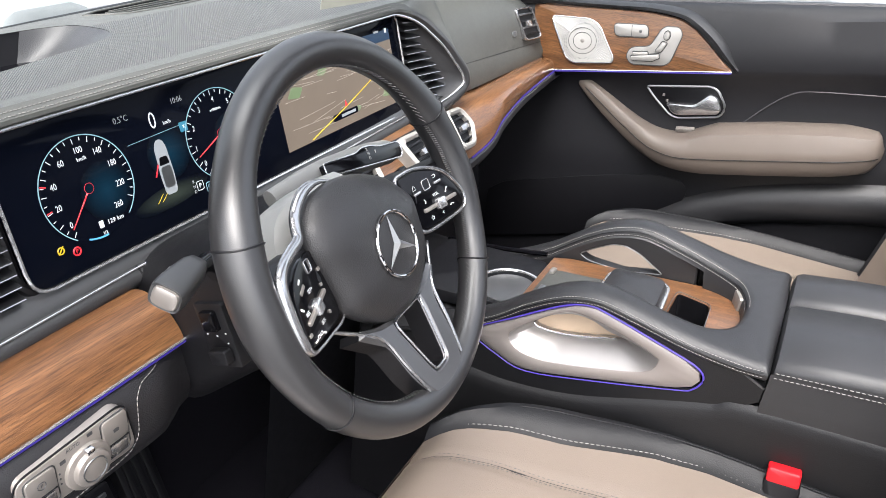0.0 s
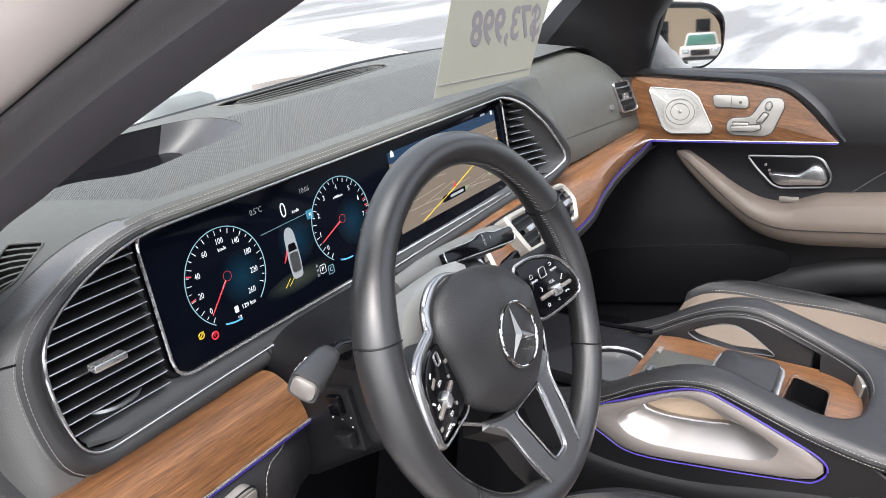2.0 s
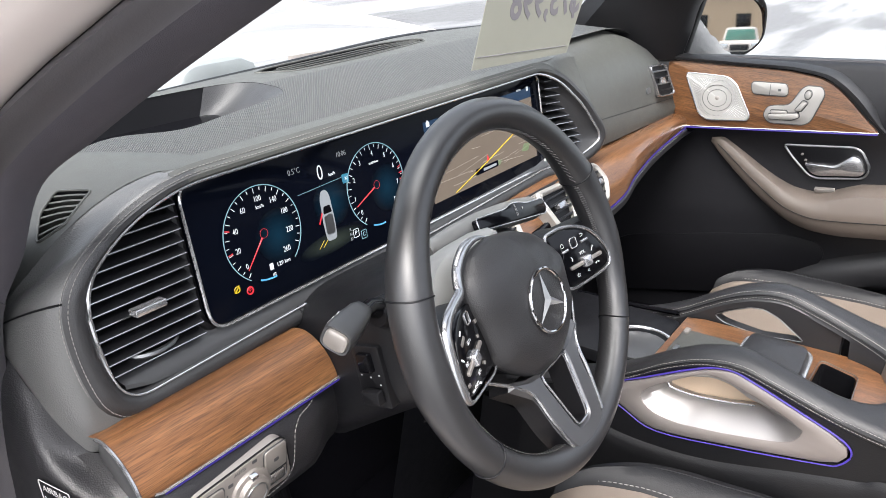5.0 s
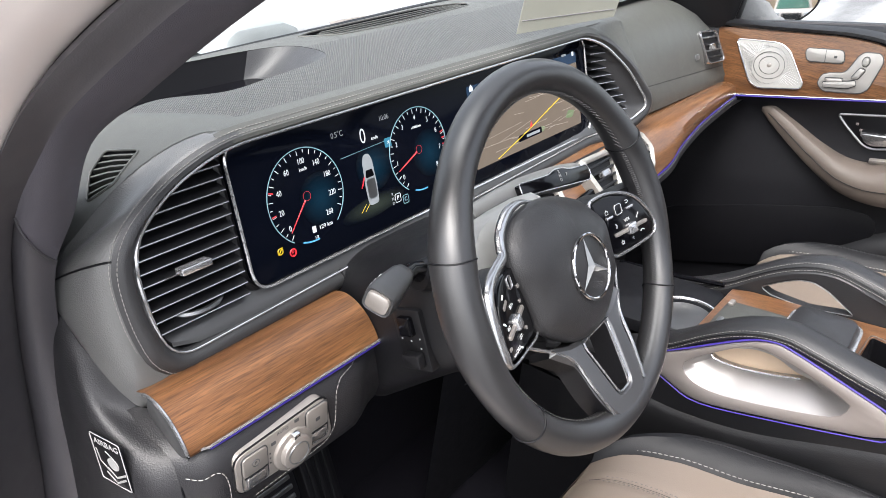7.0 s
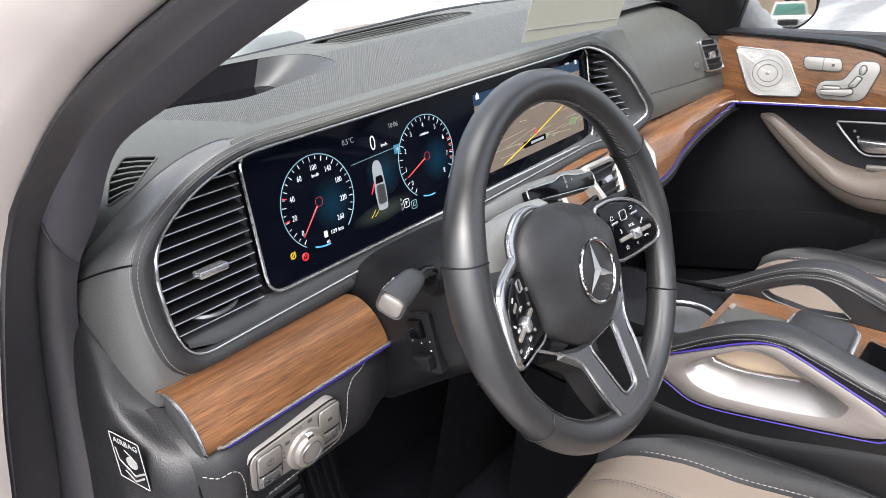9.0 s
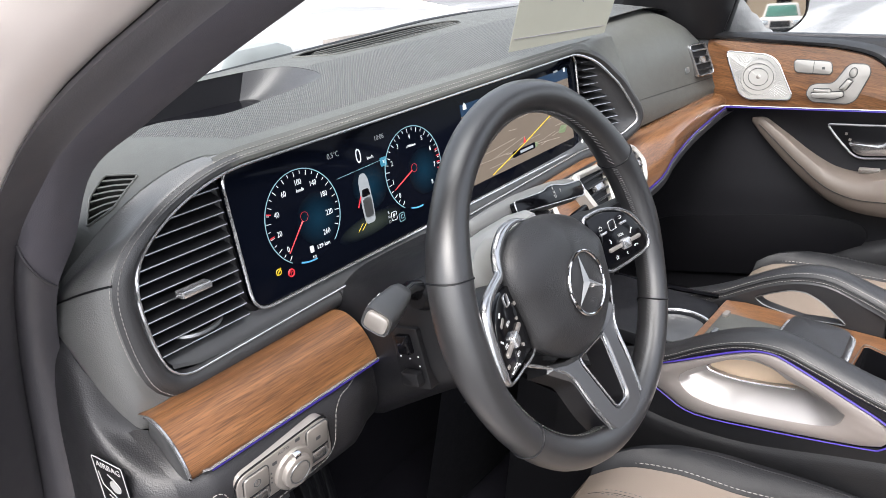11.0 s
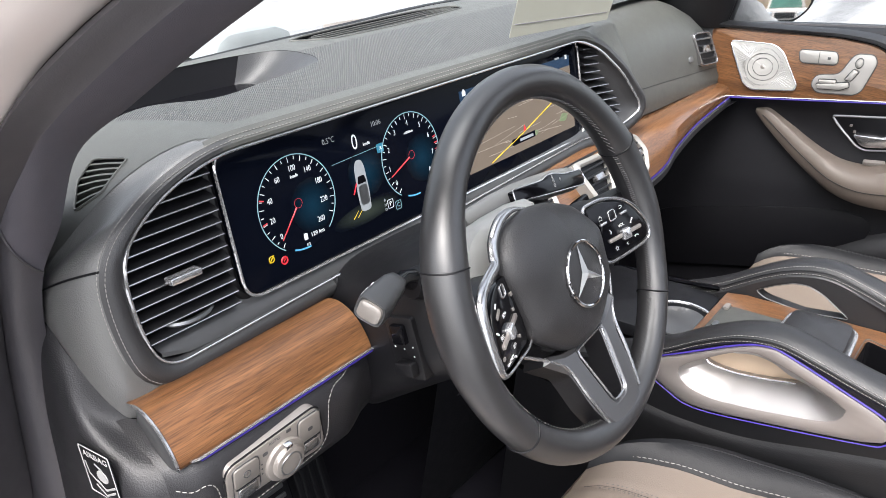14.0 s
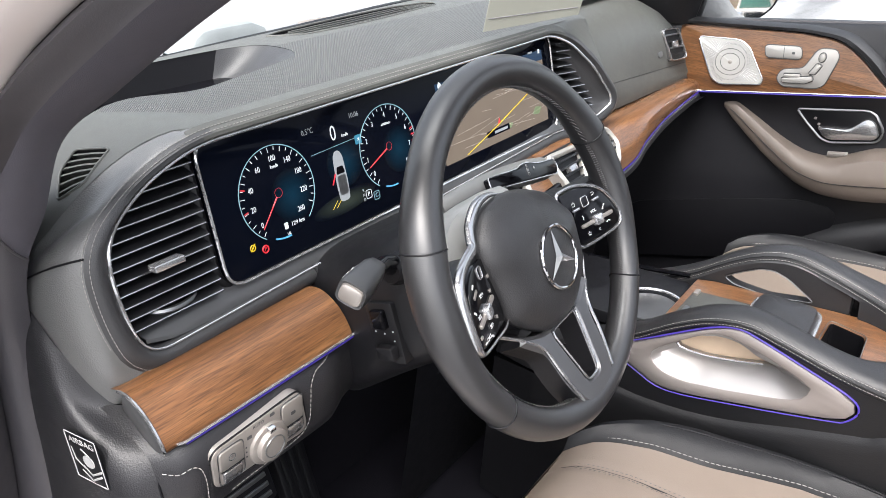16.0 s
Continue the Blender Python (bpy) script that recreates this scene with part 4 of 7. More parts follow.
sb = fr((0.190, 0.186, 0.918), (1, 0, 0), (0, 0.25, 1))
plate_ob = part("button_panel", slab(rect(-0.045, -0.035, 0.055, 0.022, 0.01), sb, 0.02, 0.002, 0.0), GLOSSBLK, dash, "gloss black button panel")
part("start_button", slab([(0.014 * math.cos(a), 0.014 * math.sin(a)) for a in np.linspace(0, 2 * math.pi, 28, endpoint=False)], sb, 0.012, 0.002, 0.007), SILVER, plate_ob, "round silver button")


def resample(poly, n, start=None):
    """n points evenly round a closed outline, counter-clockwise, from the corner nearest to start."""
    p = [np.array(q, float)[:2] for q in poly]
    if area2(p) < 0:
        p = p[::-1]
    if start is not None:
        k = min(range(len(p)), key=lambda i: np.hypot(*(p[i] - np.array(start))))
        p = p[k:] + p[:k]
    p.append(p[0])
    d = np.r_[0, np.cumsum([np.hypot(*(b - a)) for a, b in zip(p, p[1:])])]
    s = np.linspace(0, d[-1], n, endpoint=False)
    return [np.array([np.interp(v, d, [q[0] for q in p]), np.interp(v, d, [q[1] for q in p])]) for v in s]


def mirror(poly):
    return [(-p[0], p[1]) for p in reversed(list(poly))]


# ---------- lit instruments on the screen ----------
def sp(x, v, h=0.0006):
    return SCF @ Vector((x, v, h))


def sframe(x, v, h=0.0006):
    f = SCF.copy()
    f.translation = sp(x, v, h)
    return f


def flat(poly, material, parent, name, h=0.0006):
    return part(name, slab(list(poly), sframe(0, 0, h), 0.0004), material, parent, smooth=False)


def arc(cx, cv, r, a0, a1, n=40):
    return [(cx + r * math.cos(radians(a)), cv + r * math.sin(radians(a))) for a in np.linspace(a0, a1, n)]


G_MAP = mat("map_glow", (0.04, 0.033, 0.027), 0.2, emit=(0.27, 0.215, 0.17), estr=0.17, var=0.25, vscale=30)
G_MAPG = glow("map_green", (0.18, 0.25, 0.13), 0.16)
G_MAPROAD = glow("map_road", (0.42, 0.36, 0.30), 0.2)
G_SKY = mat("map_blue", (0.008, 0.015, 0.03), 0.15, emit=(0.05, 0.15, 0.32), estr=0.06)
G_TILE = glow("tile_blue", (0.05, 0.30, 0.46), 0.10)
G_CAR = glow("car_picture", (0.42, 0.45, 0.48), 0.135)
def soft_glow(name, rgb, strength):
    """Lit display area that fades towards its edge."""
    m, nt, b = nodes_of(name)
    b.inputs["Base Color"].default_value = (0.002, 0.003, 0.006, 1)
    b.inputs["Roughness"].default_value, b.inputs["Specular IOR Level"].default_value = 0.08, 0.13
    tc, mp = nt.nodes.new("ShaderNodeTexCoord"), nt.nodes.new("ShaderNodeMapping")
    mp.inputs["Location"].default_value, mp.inputs["Scale"].default_value = (-1, 0, -1), (2, 0, 2)
    gr, pw = nt.nodes.new("ShaderNodeTexGradient"), nt.nodes.new("ShaderNodeMath")
    gr.gradient_type, pw.operation = "SPHERICAL", "MULTIPLY"
    pw.inputs[1].default_value = strength
    nt.links.new(tc.outputs["Generated"], mp.inputs[0])
    nt.links.new(mp.outputs[0], gr.inputs[0])
    nt.links.new(gr.outputs["Fac"], pw.inputs[0])
    nt.links.new(pw.outputs[0], b.inputs["Emission Strength"])
    b.inputs["Emission Color"].default_value = (*rgb, 1)
    return m


G_TEAL = soft_glow("dial_teal", (0.02, 0.15, 0.27), 0.05)
G_ROAD = soft_glow("road_grey", (0.16, 0.20, 0.14), 0.07)
G_RING = glow("dial_ring", (0.35, 0.62, 0.72), 0.12)


def dial(cx, cv, r, labels, a_red, needle, name):
    d = part(name, slab(arc(cx, cv, r * 0.98, 0, 360, 48)[:-1], sframe(0, 0, 0.0003), 0.0004), SCREEN, screen, smooth=False)
    part("dial_glow", slab(arc(cx + r * 0.36, cv - r * 0.16, r * 0.58, 0, 360, 40)[:-1], sframe(0, 0, 0.0005), 0.0004), G_TEAL, d, smooth=False)
    part("dial_ring", tube([sp(*p, 0.0008) for p in arc(cx, cv, r, -48, 236, 60)], 0.00055, seg=4), G_RING, d)
    part("level_bar", tube([sp(*p, 0.0008) for p in arc(cx, cv, r * 0.97, 250, 275, 8)], 0.0011, seg=4), G_BLUE, d)
    ticks = bmesh.new()
    for k in range(27):
        a = 232 - k * 260 / 26
        l = 0.90 if k % 2 else 0.86
        tube([sp(*arc(cx, cv, r * 0.965, a, a, 1)[0], 0.0008), sp(*arc(cx, cv, r * l, a, a, 1)[0], 0.0008)], 0.00042, seg=4, bm=ticks)
    part("tick_marks", ticks, G_WHITE, d)
    for a in a_red:
        part("red_mark", tube([sp(*arc(cx, cv, r * 0.97, a, a, 1)[0], 0.001), sp(*arc(cx, cv, r * 0.86, a, a, 1)[0], 0.001)], 0.0007, seg=4), G_RED, d)
    for text, a, rr in labels:
        words(text, 0.0092, sframe(*arc(cx, cv, r * rr, a, a, 1)[0], 0.0008), G_WHITE, d, "numeral", squeeze=0.76, bold=-0.0001)
    part("needle", tube([sp(*arc(cx, cv, r * 0.10, needle, needle, 1)[0], 0.0012), sp(*arc(cx, cv, r * 0.84, needle, needle, 1)[0], 0.0012)], [0.0009, 0.0005], seg=5), G_RED, d, "red needle")
    part("needle_ring", tube([sp(*p, 0.001) for p in arc(cx, cv, r * 0.10, 0, 360, 20)[:-1]], 0.0002, closed=True, seg=4), G_RED, d)
    return d


d1 = dial(-0.503, 0.0685, 0.0535, [("0", 222, 0.78), ("20", 192, 0.72), ("40", 160, 0.71), ("60", 123, 0.71), ("100", 88, 0.73), ("140", 56, 0.73), ("180", 25, 0.70), ("220", -10, 0.69), ("260", -45, 0.71)], (160, 190), 227, "speed_dial")
words("km/h", 0.0055, sframe(-0.5004, 0.0985), G_WHITE, d1, "lettering")
words("129 km", 0.0068, sframe(-0.485, 0.0285), G_WHITE, d1, "lettering")
words("1/2", 0.0045, sframe(-0.501, 0.0195), G_WHITE, d1, "lettering")
d2 = dial(-0.3135, 0.0715, 0.0535, [("0", 218, 0.82), ("1", 190, 0.80), ("2", 158, 0.78), ("3", 125, 0.77), ("4", 89, 0.76), ("5", 55, 0.76), ("6", 24, 0.75), ("7", -9, 0.76), ("8", -42, 0.76)], (15, 5, -5, -15), 203, "rev_dial")
words("x1000/min", 0.0042, sframe(-0.3121, 0.1005), G_WHITE, d2, "lettering")
words("0", 0.026, sframe(-0.405, 0.1105), G_WHITE, screen, "speed_readout", squeeze=0.78, bold=-0.0003)
words("km/h", 0.0055, sframe(-0.3865, 0.1050), G_WHITE, screen, "lettering")
words("0.5\u00b0C", 0.0092, sframe(-0.4435, 0.1225), G_CAR, screen, "lettering", squeeze=0.88, bold=-0.00015)
words("10:06", 0.0088, sframe(-0.366, 0.1245), G_CAR, screen, "lettering", squeeze=0.9, bold=-0.00015)
flat(rect(-0.3712, 0.0885, -0.3600, 0.0995, 0.001), G_TILE, screen, "option_tile")
words("x", 0.008, sframe(-0.3656, 0.0948, 0.0012), G_WHITE, screen, "lettering")
part("panel_line", tube([sp(-0.445, 0.0945), sp(-0.40, 0.096), sp(-0.37, 0.097)], 0.00025, seg=4), G_RING, screen)
flat(arc(-0.395, 0.072, 0.030, 0, 360, 40)[:-1], G_TEAL, screen, "scan_cone", 0.0004)
flat([(-0.405 + 0.055 * math.cos(a), 0.026 + 0.013 * math.sin(a) + 0.004 * math.cos(a)) for a in np.linspace(0, 2 * math.pi, 36, endpoint=False)], G_ROAD, screen, "road_glow", 0.0004)
cp = part("car_picture", slab(rounded([(-0.4135, 0.028), (-0.3975, 0.028), (-0.396, 0.05), (-0.3975, 0.082), (-0.4015, 0.090), (-0.4095, 0.090), (-0.4135, 0.082), (-0.415, 0.05)], 0.005), sframe(0, 0, 0.001), 0.0006), G_CAR, screen, "silver car drawn from above")
part("car_roof", slab(rounded([(-0.4125, 0.036), (-0.3985, 0.036), (-0.3985, 0.060), (-0.4125, 0.060)], 0.004), sframe(0, 0, 0.0015), 0.0006), SILVERDK, cp)
part("car_glass", slab(rounded([(-0.4125, 0.062), (-0.3985, 0.062), (-0.4005, 0.071), (-0.4105, 0.071)], 0.002), sframe(0, 0, 0.0015), 0.0006), GLOSSBLK, cp)
part("open_door_mark", tube([sp(-0.4145, 0.064, 0.0012), sp(-0.4215, 0.052, 0.0012)], 0.0008, seg=4), G_RED, cp)
part("lane_mark", tube([sp(-0.4286, 0.0235), sp(-0.4188, 0.0317)], 0.0004, seg=4), G_YEL, screen)
part("lane_mark", tube([sp(-0.4219, 0.0234), sp(-0.4123, 0.0310)], 0.0004, seg=4), G_YEL, screen)
words("P", 0.0075, sframe(-0.3648, 0.0231), G_WHITE, screen, "gear_letter")
part("gear_frame", tube([sp(*p) for p in rect(-0.3696, 0.0178, -0.3600, 0.0284, 0.002)], 0.0004, closed=True, seg=4), G_WHITE, screen)
words("C", 0.0075, sframe(-0.3513, 0.0174), G_RING, screen, "mode_letter")
part("mode_frame", tube([sp(*p) for p in rect(-0.3561, 0.0121, -0.3465, 0.0227, 0.002)], 0.0004, closed=True, seg=4), G_RING, screen)
for k, s in enumerate("RND"):
    words(s, 0.005, sframe(-0.3735, 0.030 - k * 0.006), G_CAR, screen, "gear_letter")
part("warning_lamp", tube([sp(*p, 0.001) for p in arc(-0.5535, 0.0215, 0.0034, 0, 360, 14)[:-1]], 0.00065, closed=True, seg=5), G_YEL, screen, "yellow warning lamp")
part("warning_lamp", tube([sp(-0.5566, 0.0184, 0.001), sp(-0.5500, 0.0252, 0.001)], 0.0007, seg=5), G_YEL, screen, "yellow warning lamp")
part("brake_lamp", tube([sp(*p, 0.001) for p in arc(-0.5375, 0.0145, 0.0040, 0, 360, 14)[:-1]], 0.0009, closed=True, seg=5), G_RED, screen, "red parking brake lamp")
words("P", 0.0062, sframe(-0.5375, 0.0145, 0.001), G_RED, screen, "brake_letter")
part("fuel_sign", slab(rect(-0.5050, 0.0255, -0.4998, 0.0330, 0.001), sframe(0, 0, 0.0008), 0.0004), G_WHITE, screen)
# map
mp_ob = flat(rect(-0.202, 0.012, 0.088, 0.112), G_MAP, screen, "map", 0.0003)
flat(rect(-0.202, 0.112, 0.088, 0.128), G_SKY, mp_ob, "status_bar", 0.0003)
part("route_line", tube([sp(-0.150, 0.0145, 0.0007), sp(-0.0585, 0.0395, 0.0007), sp(0.0196, 0.0636, 0.0007), sp(0.086, 0.083, 0.0007)], 0.0010, seg=5, flat=0.4), G_YEL, mp_ob, "yellow route line")
rnd = random.Random(5)
for k in range(34):
    x, v = rnd.uniform(-0.19, 0.06), rnd.uniform(0.02, 0.102)
    a = rnd.uniform(-0.3, 0.5)
    l = rnd.uniform(0.02, 0.09)
    part("street_line", tube([sp(x, v, 0.0004), sp(min(0.086, x + l), v + l * a * 0.3, 0.0004)], 0.0003, seg=4), G_MAPROAD, mp_ob)
for x, v, s in ((-0.165, 0.085, 0.018), (-0.10, 0.10, 0.013), (0.055, 0.035, 0.015), (-0.03, 0.03, 0.010)):
    flat(rounded([(x - s, v - s * 0.3), (x + s * 0.4, v - s * 0.5), (x + s, v + s * 0.2), (x - s * 0.3, v + s * 0.45)], 0.004), G_MAPG, mp_ob, "green_area", 0.0005)
flat(rect(-0.0945, 0.0248, -0.032, 0.0342, 0.002), SCREEN, mp_ob, "street_plate", 0.001)
flat(rect(-0.074, 0.0272, -0.038, 0.0312), G_CAR, mp_ob, "plate_bar", 0.0014)
flat([(-0.062, 0.040), (-0.055, 0.040), (-0.0585, 0.049)], G_RED, mp_ob, "position_mark", 0.0012)
flat(rect(0.0755, 0.1235, 0.0810, 0.1300), G_WHITE, mp_ob, "status_mark", 0.0008)
flat(rect(0.045, 0.1270, 0.058, 0.1300), G_CAR, mp_ob, "status_mark", 0.0008)
part("home_sign", slab([(-0.196, 0.1205), (-0.1885, 0.1205), (-0.1885, 0.126), (-0.1923, 0.130), (-0.196, 0.126)], sframe(0, 0, 0.0008), 0.0004), G_WHITE, screen)

# ---------- steering wheel ----------
WC = (-0.4124, 0.0057, 1.1288)
WT, WY = radians(27.9), radians(2.06)
WF = fr(WC, (math.cos(WY), math.sin(WY), 0), (-math.sin(WY) * math.sin(WT), math.cos(WY) * math.sin(WT), math.cos(WT)))
wheel = thing("steering_wheel", "black leather three-spoke steering wheel with silver trim", "steering wheel")


def wp(u, v, n=0.0):
    return WF @ Vector((u, v, n))


RR, RT_, RD = 0.1762, 0.0163, 0.0170


def rim_pt(a, t, e=0.0):
    r = RR + (RT_ + e) * math.cos(t)
    return wp(r * math.cos(a), r * math.sin(a), (RD + e) * math.sin(t))


A_SEAM = [radians(v) for v in (24.8, 161, 216.8, 326)]


def grip_of(deg):
    """How much fuller the rim is where the palms lie."""
    return 0.0030 * (smooth01((34 - abs(deg - 170)) / 24) + smooth01((34 - min(abs(deg - 12), abs(deg - 372))) / 24))


rows = []
for k in range(144):
    a = 2 * math.pi * k / 144
    rows.append([rim_pt(a, 2 * math.pi * j / 20, grip_of(math.degrees(a)) + 0.0005 * max(smooth01(1 - abs(a - q) / 0.035) for q in A_SEAM)) for j in range(20)])
part("rim", grid(rows, close_v=True, close_u=True), RIM, wheel, "smooth worn black leather rim")
for a in A_SEAM:
    part("rim_seam", tube([rim_pt(a + 0.010 * math.sin(2 * t), t, grip_of(math.degrees(a)) + 0.0006) for t in np.linspace(0, 2 * math.pi, 24, endpoint=False)], 0.0009, closed=True, seg=5), DARKER, wheel)
for a0, a1 in ((-33, 24), (26, 159), (163, 216), (218, 324)):
    ln = [rim_pt(radians(a), math.pi * 0.93, grip_of(a % 360) + 0.0008) for a in np.linspace(a0, a1, 60)]
    z = bmesh.new()
    for k in range(len(ln) - 1):
        o = (WF.to_3x3() @ Vector((0, 0, 1))) * 0.0025
        tube([ln[k] + o, ln[k + 1] - o], 0.0006, seg=4, bm=z)
    part("rim_stitching", z, DTHREAD, wheel, "dark cross stitching")

# the wheel is turned a little to the left
WF0 = WF.copy()
WF = WF @ Matrix.Rotation(radians(2.2), 4, "Z")
# hub cushion
HUBH = [(0.0165, -0.0875), (0.0355, -0.081), (0.0555, -0.068), (0.073, -0.052), (0.0785, -0.039), (0.081, -0.021), (0.084, -0.001), (0.088, 0.0165), (0.0875, 0.030), (0.083, 0.044), (0.0725, 0.0565), (0.058, 0.064), (0.038, 0.0665), (0.0195, 0.0665)]
# its upper passenger side falls away more than the driver's side
HUBR = HUBH[:7] + [(0.0835, 0.012), (0.0765, 0.026), (0.064, 0.038), (0.046, 0.0475), (0.026, 0.0555), (0.006, 0.061)]
hub_out = [p for p in crv(HUBR + [(-u, v) for u, v in reversed(HUBH)], 3, True)]
cH = np.array([0.0, -0.014])
rows = []
for kk, n in ((0.55, -0.050), (0.80, -0.034), (0.92, -0.024), (0.975, -0.016), (0.985, -0.0105), (0.955, -0.0045), (0.89, 0.001), (0.80, 0.0055), (0.70, 0.009), (0.56, 0.0118), (0.36, 0.0133), (0.12, 0.0137)):
    rows.append([wp(*(cH + (np.array(p) - cH) * kk), n - 0.010 * kk * kk * smooth01((p[0] + 0.01) / 0.05) * smooth01(p[1] / 0.03)) for p in hub_out])
bm = grid(rows, close_v=True)
bm.verts.ensure_lookup_table()
bm.faces.new([bm.verts[i] for i in range(len(bm.verts) - len(hub_out), len(bm.verts))])
part("airbag_cover", bm, HUBM, wheel, "grained black airbag cover")
# emblem: ring and three tapered arms
EM = np.array([0.0025, -0.0165])
emb = part("emblem", slab(arc(EM[0], EM[1], 0.0325, 0, 360, 36)[:-1], WF, 0.006, 0.001, 0.0145), HUBM, wheel, "round emblem with chrome ring")
part("emblem_ring", tube([wp(*p, 0.0155) for p in arc(EM[0], EM[1], 0.0318, 0, 360, 40)[:-1]], 0.0018, closed=True, seg=8), BRIGHT, emb, "chrome ring")
for a in (90, 210, 330):
    c, s = math.cos(radians(a)), math.sin(radians(a))
    tip, l, r_ = (EM[0] + 0.030 * c, EM[1] + 0.030 * s), (EM[0] - 0.0048 * s + 0.002 * c, EM[1] + 0.0048 * c + 0.002 * s), (EM[0] + 0.0048 * s + 0.002 * c, EM[1] - 0.0048 * c + 0.002 * s)
    bm = bmesh.new()
    vt = [bm.verts.new(wp(*q, h)) for q, h in ((tip, 0.0160), (l, 0.0150), (r_, 0.0150), ((EM[0], EM[1]), 0.0195), ((EM[0] - 0.004 * c, EM[1] - 0.004 * s), 0.015))]
    for fc in ((0, 1, 3), (0, 3, 2), (3, 1, 4), (3, 4, 2)):
        bm.faces.new([vt[i] for i in fc])
    part("emblem_arm", bm, SILVERDK, emb, smooth=False)

# side spokes with button pads and silver clasps
PAD = rounded([(0.074, 0.024), (0.097, 0.0265), (0.112, 0.0260), (0.127, 0.0215), (0.139, 0.0135), (0.147, -0.001), (0.1515, -0.018), (0.153, -0.030), (0.150, -0.0365), (0.142, -0.0385), (0.112, -0.0405), (0.084, -0.0415), (0.078, -0.036), (0.075, 0.0)], [0.004, 0.01, 0.01, 0.01, 0.01, 0.01, 0.01, 0.006, 0.004, 0.006, 0.02, 0.004, 0.006, 0.01], 4)
PADR = rounded([(0.076, 0.0235), (0.096, 0.0240), (0.112, 0.0200), (0.128, 0.0130), (0.140, 0.0035), (0.148, -0.009), (0.153, -0.021), (0.1550, -0.031), (0.152, -0.0375), (0.142, -0.0395), (0.112, -0.0405), (0.090, -0.0395), (0.083, -0.034), (0.078, 0.0)], [0.004, 0.01, 0.01, 0.01, 0.01, 0.01, 0.01, 0.006, 0.004, 0.006, 0.02, 0.004, 0.006, 0.01], 4)
CLASP = [(0.014, 0.0625, -0.014), (0.036, 0.070, -0.013), (0.057, 0.070, -0.012), (0.073, 0.0637, -0.011), (0.0845, 0.055, -0.010), (0.0915, 0.0455, -0.008), (0.098, 0.039, -0.005), (0.1176, 0.0365, 0.001), (0.1380, 0.0335, 0.008), (0.1500, 0.0275, 0.012), (0.1550, 0.0185, 0.013), (0.1575, 0.005, 0.013), (0.1592, -0.0085, 0.013), (0.1592, -0.023, 0.013), (0.1565, -0.034, 0.012), (0.149, -0.0405, 0.010), (0.1375, -0.0428, 0.007), (0.114, -0.0448, 0.000), (0.0905, -0.0460, -0.006), (0.0785, -0.0445, -0.010)]
G_KEY = mat("key_print", (0.55, 0.55, 0.55), 0.5)
PAD_MARKS = tuple((u + 0.003, v - 0.003, w, h, ro) for u, v, w, h, ro in ((0.078, 0.010, 0.013, 0.0035, 0), (0.124, 0.009, 0.012, 0.0035, -20), (0.078, 0.020, 0.0045, 0.0035, 0), (0.124, 0.0165, 0.0055, 0.0016, -30), (0.138, -0.003, 0.005, 0.0018, 40), (0.089, -0.002, 0.004, 0.003, 0), (0.143, -0.024, 0.0055, 0.003, 0), (0.119, -0.034, 0.004, 0.002, 30), (0.095, -0.026, 0.0035, 0.0035, 20), (0.138, -0.032, 0.006, 0.0012, 0)))
